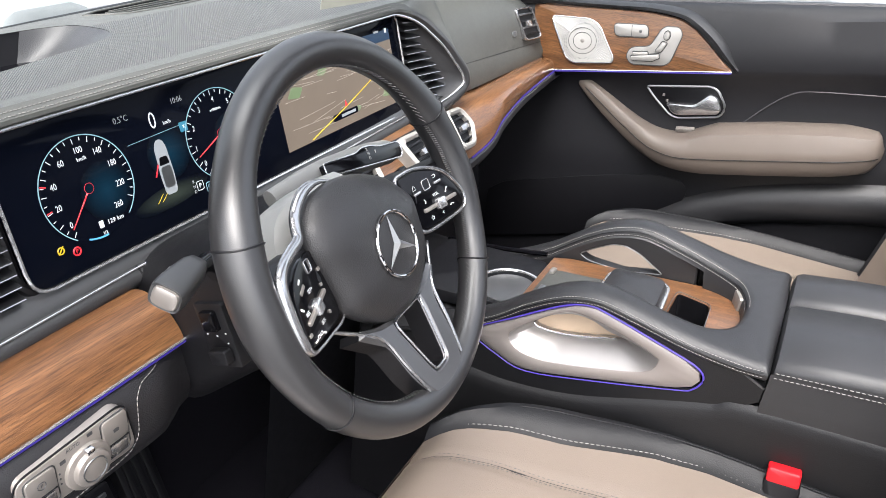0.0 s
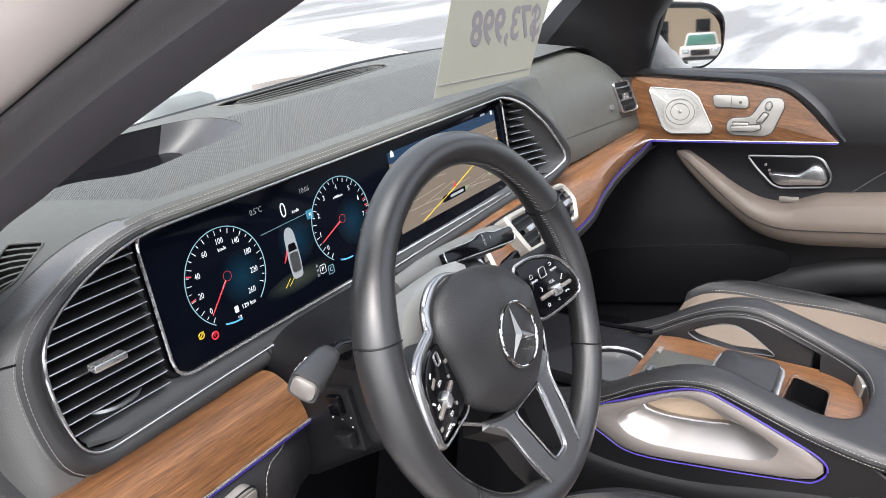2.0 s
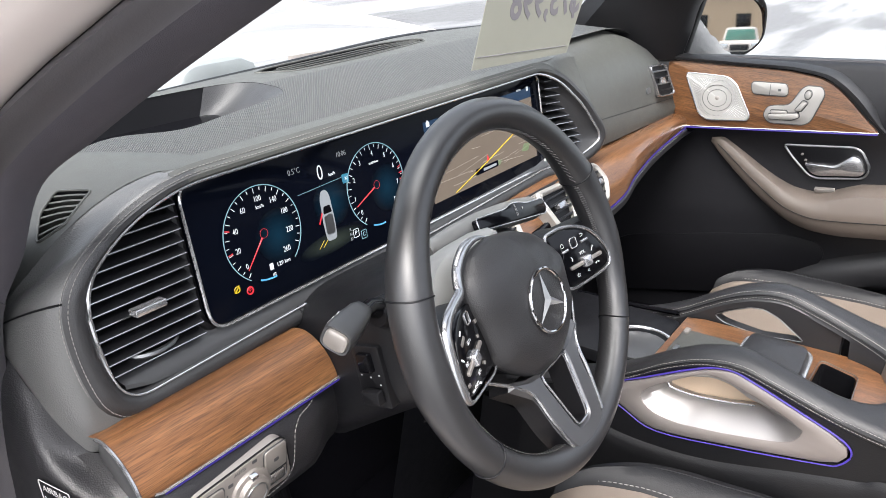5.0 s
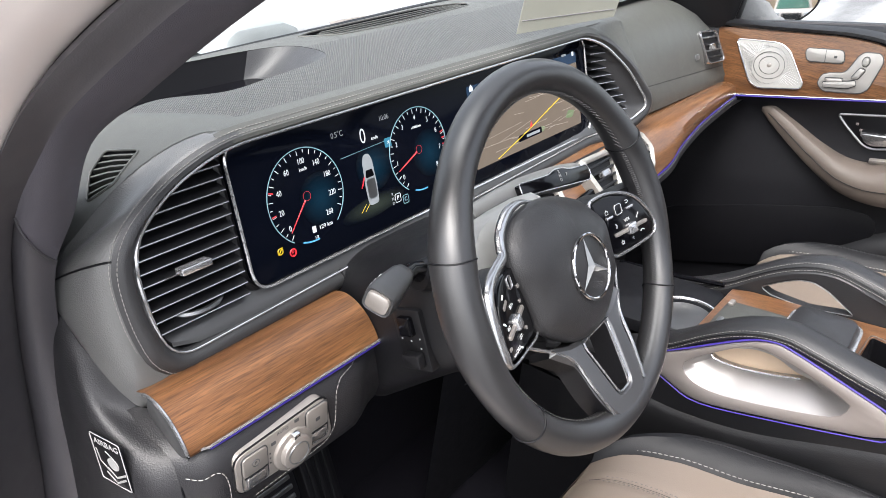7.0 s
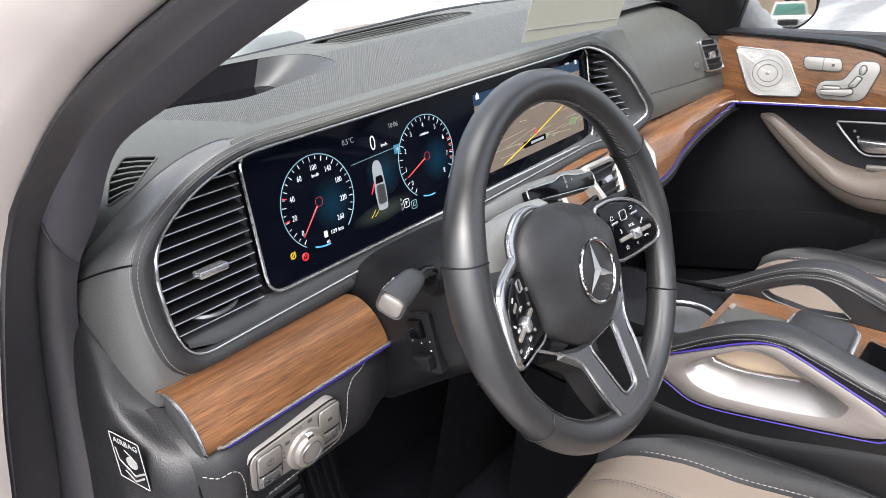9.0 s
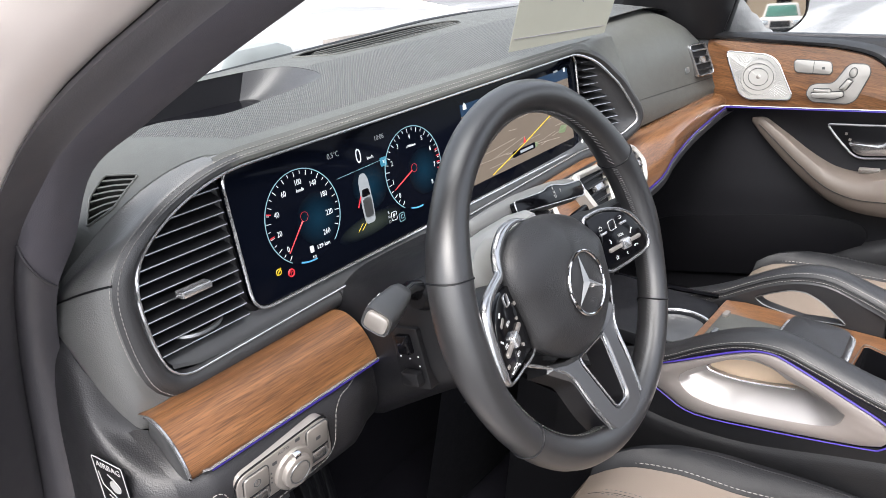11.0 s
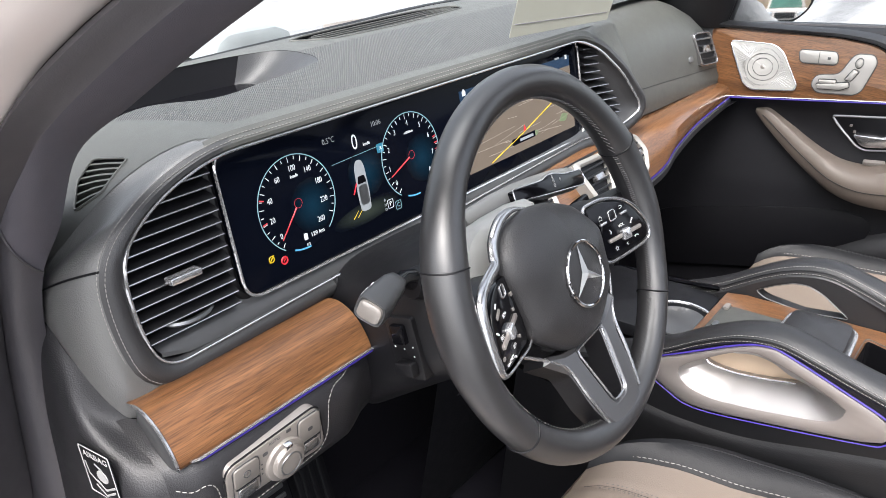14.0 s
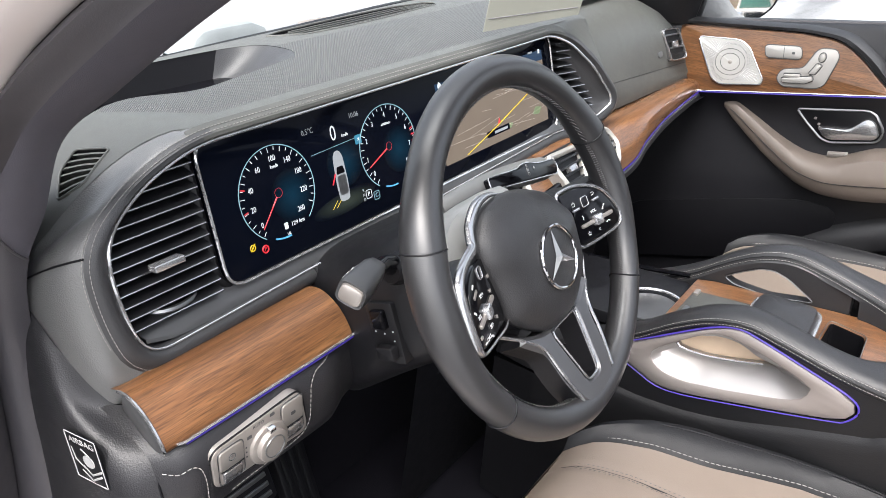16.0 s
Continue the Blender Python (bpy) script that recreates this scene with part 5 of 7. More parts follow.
for s in (-1, 1):
    P = PADR if s > 0 else mirror(PAD)
    # the pads slope down towards the hub
    PF = WF @ Matrix.Translation((s * 0.156, 0, 0.0060)) @ Matrix.Rotation(radians(-17 * s), 4, "Y") @ Matrix.Translation((-s * 0.156, 0, 0))
    base = part("spoke", slab(inset(P if area2(P) > 0 else P[::-1], -0.003), PF, 0.03, 0.004, 0.003), DARK, wheel, "black side spoke")
    arm = part("spoke_arm", grid([[wp(s * u, v + dv, n) for dv, n in ((0.028, -0.025), (0.024, -0.010), (0.0, -0.006), (-0.026, -0.010), (-0.03, -0.025))] for u, v in ((0.09, 0.0), (0.12, -0.004), (0.15, -0.008), (0.178, -0.012))]), DARK, wheel)
    pad = part("button_pad", slab(P, PF, 0.012, 0.0015, 0.0065), GLOSSBLK, wheel, "gloss black button pad")
    if s < 0:
        c3 = crv([(s * u, v, n) for u, v, n in CLASP], 5)
        part("silver_clasp", tube([wp(*p) for p in c3], [0.0013 + 0.0042 * smooth01(k / 12) * smooth01((len(c3) - 18 - k) / 12) for k in range(len(c3))], seg=10, up=WF.to_3x3() @ Vector((0, 0, 1)), flat=0.75), CHROME, wheel, "satin silver clasp")
    else:
        hug = inset(P if area2(P) > 0 else P[::-1], -0.0032)
        part("silver_clasp", tube([PF @ Vector((p[0], p[1], 0.0055)) for p in hug], 0.0019, closed=True, seg=8), CHROME, wheel, "slim satin silver clasp")
    ru, rv, tu, tv = (0.1200, -0.0215, 0.1100, 0.0045) if s > 0 else (-0.117, -0.015, -0.101, 0.017)
    RF = PF @ Matrix.Translation((ru, rv, 0)) @ Matrix.Rotation(radians(-2 if s > 0 else 10), 4, "Z")
    part("roller_bar", slab(rect(-0.0255, -0.0022, 0.0255, 0.0022, 0.002), RF, 0.004, 0.001, 0.009), SILVER, pad, "silver rocker")
    part("roller", slab(rect(-0.0066, -0.0062, 0.0066, 0.0062, 0.003), RF, 0.008, 0.002, 0.012), BRIGHT_S, pad, "silver roller")
    part("touch_key", ring_bm(rect(-0.0055, -0.0060, 0.0055, 0.0060, 0.003), rect(-0.0045, -0.0050, 0.0045, 0.0050, 0.002), PF @ Matrix.Translation((tu, tv, 0)), 0.002, 0.0078, 0.0004), BRIGHT_S, pad, "small silver touch key")
    if s > 0:
        on_pad = lambda u, v: PF @ Vector((u, v, 0.0072))
        for u, v in ((0.0943, 0.0006), (0.1264, 0.0009)):
            part("silver_key", slab(rect(-0.0052, -0.0014, 0.0052, 0.0014, 0.0012), PF @ Matrix.Translation((u, v, 0)), 0.003, 0.0006, 0.0085), BRIGHT_S, pad, "slim silver key")
        part("home_mark", tube([on_pad(0.0925 + a, 0.0072 + b) for a, b in ((-0.002, -0.002), (0.002, -0.002), (0.002, 0.001), (0.0, 0.0028), (-0.002, 0.001))], 0.00035, closed=True, seg=4), G_KEY, pad)
        part("back_mark", tube([on_pad(0.1225 + a, 0.0075 + b) for a, b in ((0.0, 0.002), (0.003, 0.002), (0.0045, 0.0006), (0.003, -0.001), (0.0, -0.001))], 0.0004, seg=4), G_KEY, pad)
        part("voice_mark", tube([on_pad(0.101 + a, -0.0115 + b) for a, b in ((-0.001, 0.0025), (0.0004, 0.0), (-0.0008, -0.0025))], 0.0006, seg=4), G_KEY, pad)
        part("phone_mark", tube([on_pad(0.1343 + a, -0.0119 + b) for a, b in ((0.0022, 0.0022), (0.0004, 0.0006), (-0.001, -0.001), (-0.002, -0.0026))], [0.0009, 0.0005, 0.0005, 0.0009], seg=5), G_KEY, pad)
        part("hang_up_mark", tube([on_pad(0.1354 + a, -0.030 + b) for a, b in ((-0.0026, -0.0006), (-0.0012, 0.0006), (0.0012, 0.0006), (0.0026, -0.0006))], [0.0009, 0.0005, 0.0005, 0.0009], seg=5), G_KEY, pad)
        part("star_mark", tube([on_pad(0.103 + r * math.sin(k * math.pi / 5), -0.0316 + r * math.cos(k * math.pi / 5)) for k, r in enumerate([0.0026, 0.0012] * 5)], 0.00035, closed=True, seg=4), G_KEY, pad)
        part("arrow_mark", tube([on_pad(0.1194 + a, -0.0331 + b) for a, b in ((0.0012, 0.0014), (-0.0012, 0.0), (0.0012, -0.0014))], 0.0004, seg=4), G_KEY, pad)
    else:
        for u, v, w, h, ro in PAD_MARKS:
            part("key_mark", slab(rect(-w / 2, -h / 2, w / 2, h / 2, h * 0.3), PF @ Matrix.Translation((-u, v, 0)) @ Matrix.Rotation(radians(-ro), 4, "Z"), 0.0012, 0.0002, 0.0074), SILVER if h > 0.002 else G_KEY, pad)
    for text, u, v in (("VOL", 0.1177, -0.0105),) if s > 0 else (("SET+", -0.116, 0.0005), ("SET-", -0.117, -0.029), ("RES", -0.136, -0.012), ("CNCL", -0.132, -0.034)):
        words(text, 0.0048, PF @ Matrix.Translation((u, v, 0.0075)), G_KEY, pad, "lettering")

# lower double spoke
LO = rounded([(-0.092, -0.050), (-0.062, -0.074), (-0.030, -0.082), (0.030, -0.082), (0.062, -0.074), (0.092, -0.050), (0.086, -0.066), (0.050, -0.096), (0.044, -0.140), (0.033, -0.170), (0.012, -0.184), (-0.012, -0.184), (-0.033, -0.170), (-0.044, -0.140), (-0.050, -0.096), (-0.086, -0.066)], 0.010, 3)
WIN = rounded([(-0.027, -0.086), (0.027, -0.086), (0.012, -0.153), (-0.012, -0.153)], 0.006, 3)
NO = 64
# match the two outlines by direction from the window's middle
cw = np.array([0.0, -0.125])
o2, i2 = [], []
for k in range(NO):
    a = 2 * math.pi * k / NO
    d = np.array([math.cos(a), math.sin(a)])
    for poly, dst in ((LO, o2), (WIN, i2)):
        best = 0
        for j in range(len(poly)):
            p, q = np.array(poly[j]) - cw, np.array(poly[(j + 1) % len(poly)]) - cw
            e = q - p
            den = d[0] * e[1] - d[1] * e[0]
            if abs(den) < 1e-12:
                continue
            t = (p[0] * e[1] - p[1] * e[0]) / den
            u_ = (p[0] * d[1] - p[1] * d[0]) / den
            if t > 0 and -1e-9 <= u_ <= 1 + 1e-9:
                best = max(best, t)
        dst.append(cw + d * best)
SF = WF @ Matrix.Translation((0, -0.09, -0.008)) @ Matrix.Rotation(radians(-12), 4, "X") @ Matrix.Translation((0, 0.09, 0))
spoke_ob = part("lower_spoke", ring_bm(o2, i2, SF, 0.03, 0.006, 0.004), SPOKE, wheel, "dark silver lower spoke")
spoke_ob.data.materials.append(DARK)
face_n = SF.to_3x3() @ Vector((0, 0, 1))
for poly in spoke_ob.data.polygons:
    if poly.normal.dot(face_n) < 0.25:
        poly.material_index = 1
part("spoke_inlay", tube([SF @ Vector((*p, 0.005)) for p in resample(WIN, 40)], 0.0013, closed=True, seg=6), CHROME, wheel, "bright edge of the opening")
for s in (-1, 1):
    part("spoke_edge", tube([SF @ Vector((s * u, v, n)) for u, v, n in crv([(0.094, -0.052, 0.0), (0.070, -0.072, 0.004), (0.052, -0.092, 0.006), (0.046, -0.125, 0.006), (0.036, -0.162, 0.005)], 5)], 0.0018, seg=6), CHROME, wheel, "bright spoke edge")

# ---------- steering column, stalks ----------
WF = fr((-0.376, 0.022, 1.110), (1, 0, 0), (0, math.sin(radians(27.3)), math.cos(radians(27.3))))
column = thing("steering_column", "black steering column shroud with control stalks", "steering column")
rows = []
for n, hw, v0, v1 in ((-0.030, 0.05, -0.05, 0.03), (-0.042, 0.080, -0.060, 0.045), (-0.075, 0.108, -0.080, 0.056), (-0.105, 0.122, -0.098, 0.058), (-0.14, 0.125, -0.104, 0.056), (-0.19, 0.123, -0.118, 0.054), (-0.28, 0.115, -0.145, 0.05)):
    c, hv = (v0 + v1) / 2, (v1 - v0) / 2
    rows.append([wp(hw * math.copysign(abs(math.cos(t)) ** 0.45, math.cos(t)), c + hv * math.copysign(abs(math.sin(t)) ** 0.55, math.sin(t)), n) for t in np.linspace(0, 2 * math.pi, 40, endpoint=False)])
part("shroud", grid(rows, close_v=True, caps=True), DARK, column, "matt black column shroud")
rows = []
for n, hw, v1 in ((-0.018, 0.085, 0.050), (-0.022, 0.104, 0.064), (-0.032, 0.117, 0.0695), (-0.060, 0.119, 0.067), (-0.074, 0.117, 0.062)):
    arch = [(hw * math.copysign(abs(math.cos(t)) ** 0.5, math.cos(t)), (v1 + 0.004) * abs(math.sin(t)) ** 0.6 - 0.004) for t in np.linspace(0, math.pi, 25)]
    rows.append([wp(u, v, n) for u, v in arch[12:]])
part("shroud_trim", grid(rows), PLATE2, column, "smooth light grey upper cover")
cf = fr((-0.502, 0.128, 1.010), (0, -1, 0.38), (0, 0.35, 1))
sw = part("switch_plate", slab(rect(-0.020, -0.036, 0.020, 0.036, 0.004), cf, 0.02, 0.0015, 0.003), DARK, column, "small black switch plate")
part("switch_knob", slab(rect(-0.010, -0.012, 0.009, 0.010, 0.003), cf @ Matrix.Translation((0.0, 0.019, 0)), 0.01, 0.002, 0.009), GLOSSBLK, sw)
part("switch_knob", slab(rect(-0.012, -0.008, 0.012, 0.008, 0.003), cf @ Matrix.Translation((0.002, -0.020, 0)), 0.01, 0.002, 0.014), DARK, sw)
for du, dv in ((-0.013, 0.002), (0.0, 0.0), (0.013, 0.003), (0.012, -0.008)):
    part("switch_mark", slab(rect(-0.001, -0.0008, 0.001, 0.0008, 0.0003), cf @ Matrix.Translation((du, dv, 0)), 0.001, 0, 0.0034), G_KEY, sw)
# left stalk: a short rounded bar with a silver end
STF = fr((-0.5905, 0.098, 1.1135), (-0.93, -0.30, 0.04), (0, -0.35, 1))


def stalk_ring(s, a, b, dv=0.0):
    """One rounded-square section, s along the stalk from its end."""
    out = []
    for t in np.linspace(0, 2 * math.pi, 28, endpoint=False):
        c, q = math.cos(t), math.sin(t)
        out.append(STF @ Vector((s, a * 0 + b * math.copysign(abs(q) ** 0.55, q) + dv, a * math.copysign(abs(c) ** 0.55, c))))
    return out


stalk = part("wiper_stalk", grid([stalk_ring(*q) for q in ((0.0, 0.0125, 0.0105), (0.001, 0.0142, 0.0122), (-0.003, 0.0152, 0.0132), (-0.012, 0.0154, 0.0134), (-0.030, 0.0140, 0.0125, 0.001), (-0.046, 0.0122, 0.0110, 0.002), (-0.056, 0.0090, 0.0085, 0.002), (-0.060, 0.005, 0.005, 0.001))], close_v=True, caps=True), STALK, column, "dark grey stalk with silver end")
part("stalk_tip", grid([stalk_ring(*q) for q in ((0.0, 0.0118, 0.0098), (0.0025, 0.0112, 0.0092), (0.0040, 0.0085, 0.0068))], close_v=True, caps=True), SILVER, stalk, "silver end button")
part("stalk_neck", tube([STF @ Vector((-0.050, 0.0, -0.002)), Vector((-0.522, 0.119, 1.108)), Vector((-0.500, 0.121, 1.096))], [0.0085, 0.0085, 0.012], seg=12), GLOSSBLK, stalk)
part("stalk_boot", tube([Vector((-0.512, 0.118, 1.094)), Vector((-0.502, 0.119, 1.093)), Vector((-0.49, 0.12, 1.090))], [0.012, 0.017, 0.018], seg=16), DARKER, stalk)
for du, dv in ((-0.012, 0.004), (-0.020, 0.004), (-0.032, 0.003), (-0.026, -0.004)):
    part("stalk_mark", slab(rect(-0.0025, -0.0012, 0.0025, 0.0012, 0.0005), STF @ Matrix.Translation((du, dv, 0)), 0.002, 0, 0.0158), G_KEY, stalk)
# right selector stalk: grey shell with a gloss black face in a silver line
gs = [Vector(p) for p in ((-0.420, 0.128, 1.128), (-0.375, 0.123, 1.133), (-0.330, 0.121, 1.1325), (-0.290, 0.120, 1.128), (-0.245, 0.119, 1.122), (-0.215, 0.118, 1.117), (-0.202, 0.118, 1.114), (-0.197, 0.118, 1.113))]
sel = part("selector_stalk", tube(gs, [0.010, 0.0125, 0.0140, 0.0155, 0.0165, 0.0155, 0.0125, 0.006], seg=18, flat=0.9, up=(0, -0.6, 1)), SELGREY, column, "grey gear selector stalk with gloss black face")
gf = fr((-0.270, 0.1195, 1.1252), (1, -0.03, -0.15), (0, 0.6, 0.8)) @ Matrix.Translation((0, 0, 0.0145))
FACE = rounded([(-0.088, -0.011), (0.060, -0.012), (0.065, -0.004), (0.062, 0.006), (0.020, 0.0055), (0.006, 0.009), (-0.014, 0.009), (-0.026, 0.0045), (-0.088, 0.002)], [0.004, 0.006, 0.004, 0.006, 0.01, 0.006, 0.006, 0.01, 0.003], 4)
face = part("selector_face", slab(FACE, gf, 0.008, 0.001, 0.003), GLOSSBLK, sel, "gloss black face")
part("face_line", tube([gf @ Vector((*p, 0.0026)) for p in inset(FACE, -0.0006)], 0.0008, closed=True, seg=6), BRIGHT_S, sel, "thin silver line")
for text, u, v in (("R", -0.005, 0.0055), ("N", -0.005, 0.0005), ("D", -0.005, -0.0045), ("P", 0.010, 0.001)):
    words(text, 0.0058, gf @ Matrix.Translation((u, v, 0.0034)), WHITE_INK, face, "gear_letter")
words("D", 0.005, gf @ Matrix.Translation((0, -0.007, 0.002)), WHITE_INK, sel, "gear_letter")
words("P", 0.007, gf @ Matrix.Translation((0.013, 0, 0.002)), WHITE_INK, sel, "gear_letter")
part("shift_paddle", slab(rect(-0.02, -0.008, 0.02, 0.008, 0.006), fr((-0.235, 0.085, 1.10), (1, 0, 0.1), (0, 0.5, 1)), 0.004, 0.001, 0), GLOSSBLK, column, "small shift paddle")


# ---------- light switch, label, small vent on the driver's end ----------
kf = fr((0, 0.168, 0), (1, 0, 0), (0, 0, 1))
SWP = rounded([(-0.709, 0.914), (-0.586, 0.909), (-0.594, 0.969), (-0.710, 0.962)], 0.013, 5)
lights = part("light_switch_panel", slab(SWP, kf, 0.02, 0.0015, 0.0028), SILVER, dash, "satin silver light switch panel")
kc = (-0.641, 0.930)
part("knob_collar", slab(arc(*kc, 0.0245, 0, 360, 40)[:-1], kf, 0.012, 0.003, 0.007), SILVER, lights)
kn = part("light_knob", slab(arc(*kc, 0.0185, 0, 360, 40)[:-1], kf, 0.02, 0.0025, 0.013), SILVER, lights, "round silver knob")
part("knob_ring", tube([kf @ Vector((*p, 0.0132)) for p in arc(*kc, 0.0125, 0, 360, 30)[:-1]], 0.0008, closed=True, seg=5), SILVERDK, kn)
part("knob_lug", slab(rect(-0.004, -0.003, 0.004, 0.003, 0.001), kf @ Matrix.Translation((kc[0], kc[1] + 0.0205, 0)), 0.02, 0.001, 0.012), BRIGHT, kn)
for x0, z0, x1, z1 in ((-0.702, 0.916, -0.673, 0.957), (-0.622, 0.917, -0.594, 0.964)):
    part("key_groove", tube([kf @ Vector((*p, 0.0028)) for p in rect(x0 - 0.001, z0 - 0.001, x1 + 0.001, z1 + 0.001, 0.006)], 0.0008, closed=True, seg=5), PLATE, lights)
    part("switch_key", slab(rect(x0, z0 + 0.017, x1, z1, 0.005), kf, 0.006, 0.001, 0.0048), SILVER, lights, "flat silver key")
    part("key_lip", slab(rect(x0 + 0.003, z0 + 0.001, x1 - 0.003, z0 + 0.015, 0.004), kf @ Matrix.Translation((0, 0, 0)), 0.006, 0.0015, 0.0056), CHROME, lights)
    part("key_edge", tube([kf @ Vector((x0 + 0.001, z0 + 0.0165, 0.0045)), kf @ Vector((x1 - 0.001, z0 + 0.0165, 0.0045))], 0.0009, seg=5), DARK, lights)
part("key_ring", tube([kf @ Vector((*p, 0.0049)) for p in arc(-0.6875, 0.945, 0.004, 0, 360, 16)[:-1]], 0.0005, closed=True, seg=4), PLATE, lights)
words("P", 0.005, kf @ Matrix.Translation((-0.6875, 0.945, 0.0049)), PLATE, lights, "lettering")
words("AUTO", 0.0052, kf @ Matrix.Translation((-0.652, 0.9605, 0.0029)), PLATE, lights, "lettering")
for k in range(3):
    part("key_dot", slab(rect(-0.0008, -0.0008, 0.0008, 0.0008, 0.0004), kf @ Matrix.Translation((-0.669, 0.930 + k * 0.006, 0)), 0.001, 0, 0.0033), PLATE, lights)
for x, z in ((-0.608, 0.948), (-0.634, 0.962), (-0.664, 0.952)):
    part("key_mark", slab(rect(-0.003, -0.002, 0.003, 0.002, 0.001), kf @ Matrix.Translation((x, z, 0)), 0.001, 0, 0.0052 if x > -0.62 else 0.0031), PLATE, lights)
part("panel_groove", tube([kf @ Vector((*p, 0.001)) for p in inset(SWP, -0.0012)], 0.0010, closed=True, seg=5), DARKER, lights)


def on_knee(x, z):
    e = max(0.0, (-0.722 - x) / 0.03)
    y = float(np.interp(z, [0.862, 0.874, 0.888, 0.905, 0.93, 0.95, 0.964, 0.974, 0.982], [0.22, 0.19, 0.174, 0.1685, 0.168, 0.1695, 0.174, 0.184, 0.205]))
    return (x, y + 0.022 * e * e + 0.02 * smooth01((x + 0.55) / 0.06) - 0.0006, z)


for pts in ([(-0.748, 0.954), (-0.738, 0.952), (-0.727, 0.955), (-0.7195, 0.950), (-0.716, 0.938), (-0.715, 0.920), (-0.715, 0.900)], [(-0.522, 0.973), (-0.545, 0.970), (-0.565, 0.966), (-0.575, 0.955), (-0.5785, 0.935), (-0.581, 0.918), (-0.590, 0.906), (-0.605, 0.9005), (-0.64, 0.8965), (-0.69, 0.893)]):
    part("stitching", stitches([on_knee(*p) for p in crv(pts, 8)], step=0.0058, length=0.0042, r=0.0006), THREAD, dash, "white stitching")

# small side vent for the door glass
sv = new("air_vent")
sv.parent = dash


SV2 = [(-0.6714, 0.3876), (-0.6570, 0.3469), (-0.6942, 0.3361), (-0.7147, 0.3519), (-0.6943, 0.3785)]
rim = [Vector((p[0], p[1], pad_z(p[0], p[1]))) for p in SVO]
part("vent_rim", tube([p + Vector((0, 0, 0.0002)) for p in rim], 0.0013, closed=True, seg=6), PADTOP, sv, "thin flush rim")
part("vent_well", grid([[p + Vector((0, 0, -d)) for p in rim] for d in (0.0, 0.004, 0.016)], close_v=True), DARKER, sv)
bm = bmesh.new()
bm.faces.new([bm.verts.new(p - Vector((0, 0, 0.014))) for p in rim])
part("vent_back", bm, CARPET, sv, smooth=False)


def chain(pts, t):
    k = min(int(t * (len(pts) - 1)), len(pts) - 2)
    return pts[k].lerp(pts[k + 1], t * (len(pts) - 1) - k)


edge = [Vector((p[0], p[1], pad_z(p[0], p[1]))) for p in SV2]
for k in range(6):
    t = 0.10 + k * 0.15
    a, b = chain([edge[0], edge[4], edge[3]], t), chain([edge[1], edge[2]], t)
    mid = (a + b) / 2
    mid.z = pad_z(mid.x, mid.y)
    line = [a, mid, b]
    rows = [[p + Vector((0, 0, dz)) + Vector((0.004, 0.004, 0)) * e for dz, e in ((-0.0012, -0.2), (-0.0004, 0.2), (-0.009, 1.0), (-0.010, 0.7))] for p in line]
    part("slat", grid(rows, close_v=True, caps=True), PADTOP, sv)

# airbag sticker on the end cap
LBF = fr((-0.7795, 0.252, 0.957), (0.10, -1, 0.15), (0, 0, 1)) @ Matrix.Diagonal((0.92, 0.78, 1, 1))
sticker = tagged(part("airbag_sticker", slab(rect(-0.026, -0.036, 0.026, 0.036, 0.002), LBF, 0.0008, 0, 0.0035), DARKER), "black and white airbag warning sticker on the end cap", "sticker")
part("sticker_frame", tube([LBF @ Vector((*p, 0.0037)) for p in rect(-0.0245, -0.0345, 0.0245, 0.0345, 0.002)], 0.0006, closed=True, seg=4), WHITE_INK, sticker)
words("AIRBAG", 0.0118, LBF @ Matrix.Translation((0, 0.024, 0.0037)), WHITE_INK, sticker)
part("sticker_shape", slab(arc(0.004, -0.002, 0.009, 0, 360, 16)[:-1], LBF, 0.0006, 0, 0.0041), WHITE_INK, sticker)
for pts in ([(-0.02, 0.012), (-0.018, -0.006), (-0.005, -0.016)], [(-0.012, -0.02), (0.002, -0.031), (0.02, -0.018)], [(-0.008, -0.012), (0.004, -0.022), (0.022, -0.010)], [(-0.004, 0.014), (0.006, 0.008), (0.012, 0.0)]):
    part("sticker_line", tube([LBF @ Vector((*p, 0.0040)) for p in pts], 0.0013, seg=5, flat=0.3, up=(-1, 0, 0)), WHITE_INK, sticker)

# ---------- pedals ----------
pedal = thing("accelerator_pedal", "black ribbed accelerator pedal with steel strips", "pedal")
pf = fr((-0.44, 0.36, 0.62), (1, 0, 0), (0, 0.35, 0.93))
part("pedal_plate", slab(rect(-0.03, -0.11, 0.03, 0.11, 0.01), pf, 0.02, 0.004, 0), DARKER, pedal)
for k in range(3):
    part("pedal_strip", slab(rect(-0.02 + k * 0.016, -0.1, -0.012 + k * 0.016, 0.1, 0.002), pf, 0.004, 0.001, 0.004), DARK, pedal)
brake = thing("brake_pedal", "black brake pedal with steel face", "pedal")
bf = fr((-0.56, 0.33, 0.66), (1, 0, 0), (0, 0.4, 0.9))
part("pedal_plate", slab(rect(-0.055, -0.03, 0.055, 0.03, 0.01), bf, 0.02, 0.004, 0), DARKER, brake)
part("pedal_arm", tube([(-0.53, 0.36, 0.68), (-0.52, 0.40, 0.80), (-0.515, 0.41, 0.9)], 0.009, seg=8), GLOSSBLK, brake)
for k in range(3):
    part("pedal_strip", slab(rect(-0.045, -0.02 + k * 0.015, 0.045, -0.013 + k * 0.015, 0.002), bf, 0.004, 0.001, 0.003), SILVERDK, brake)

# ---------- centre console ----------
console = thing("centre_console", "black leather centre console with grab handles and violet light", "car console")


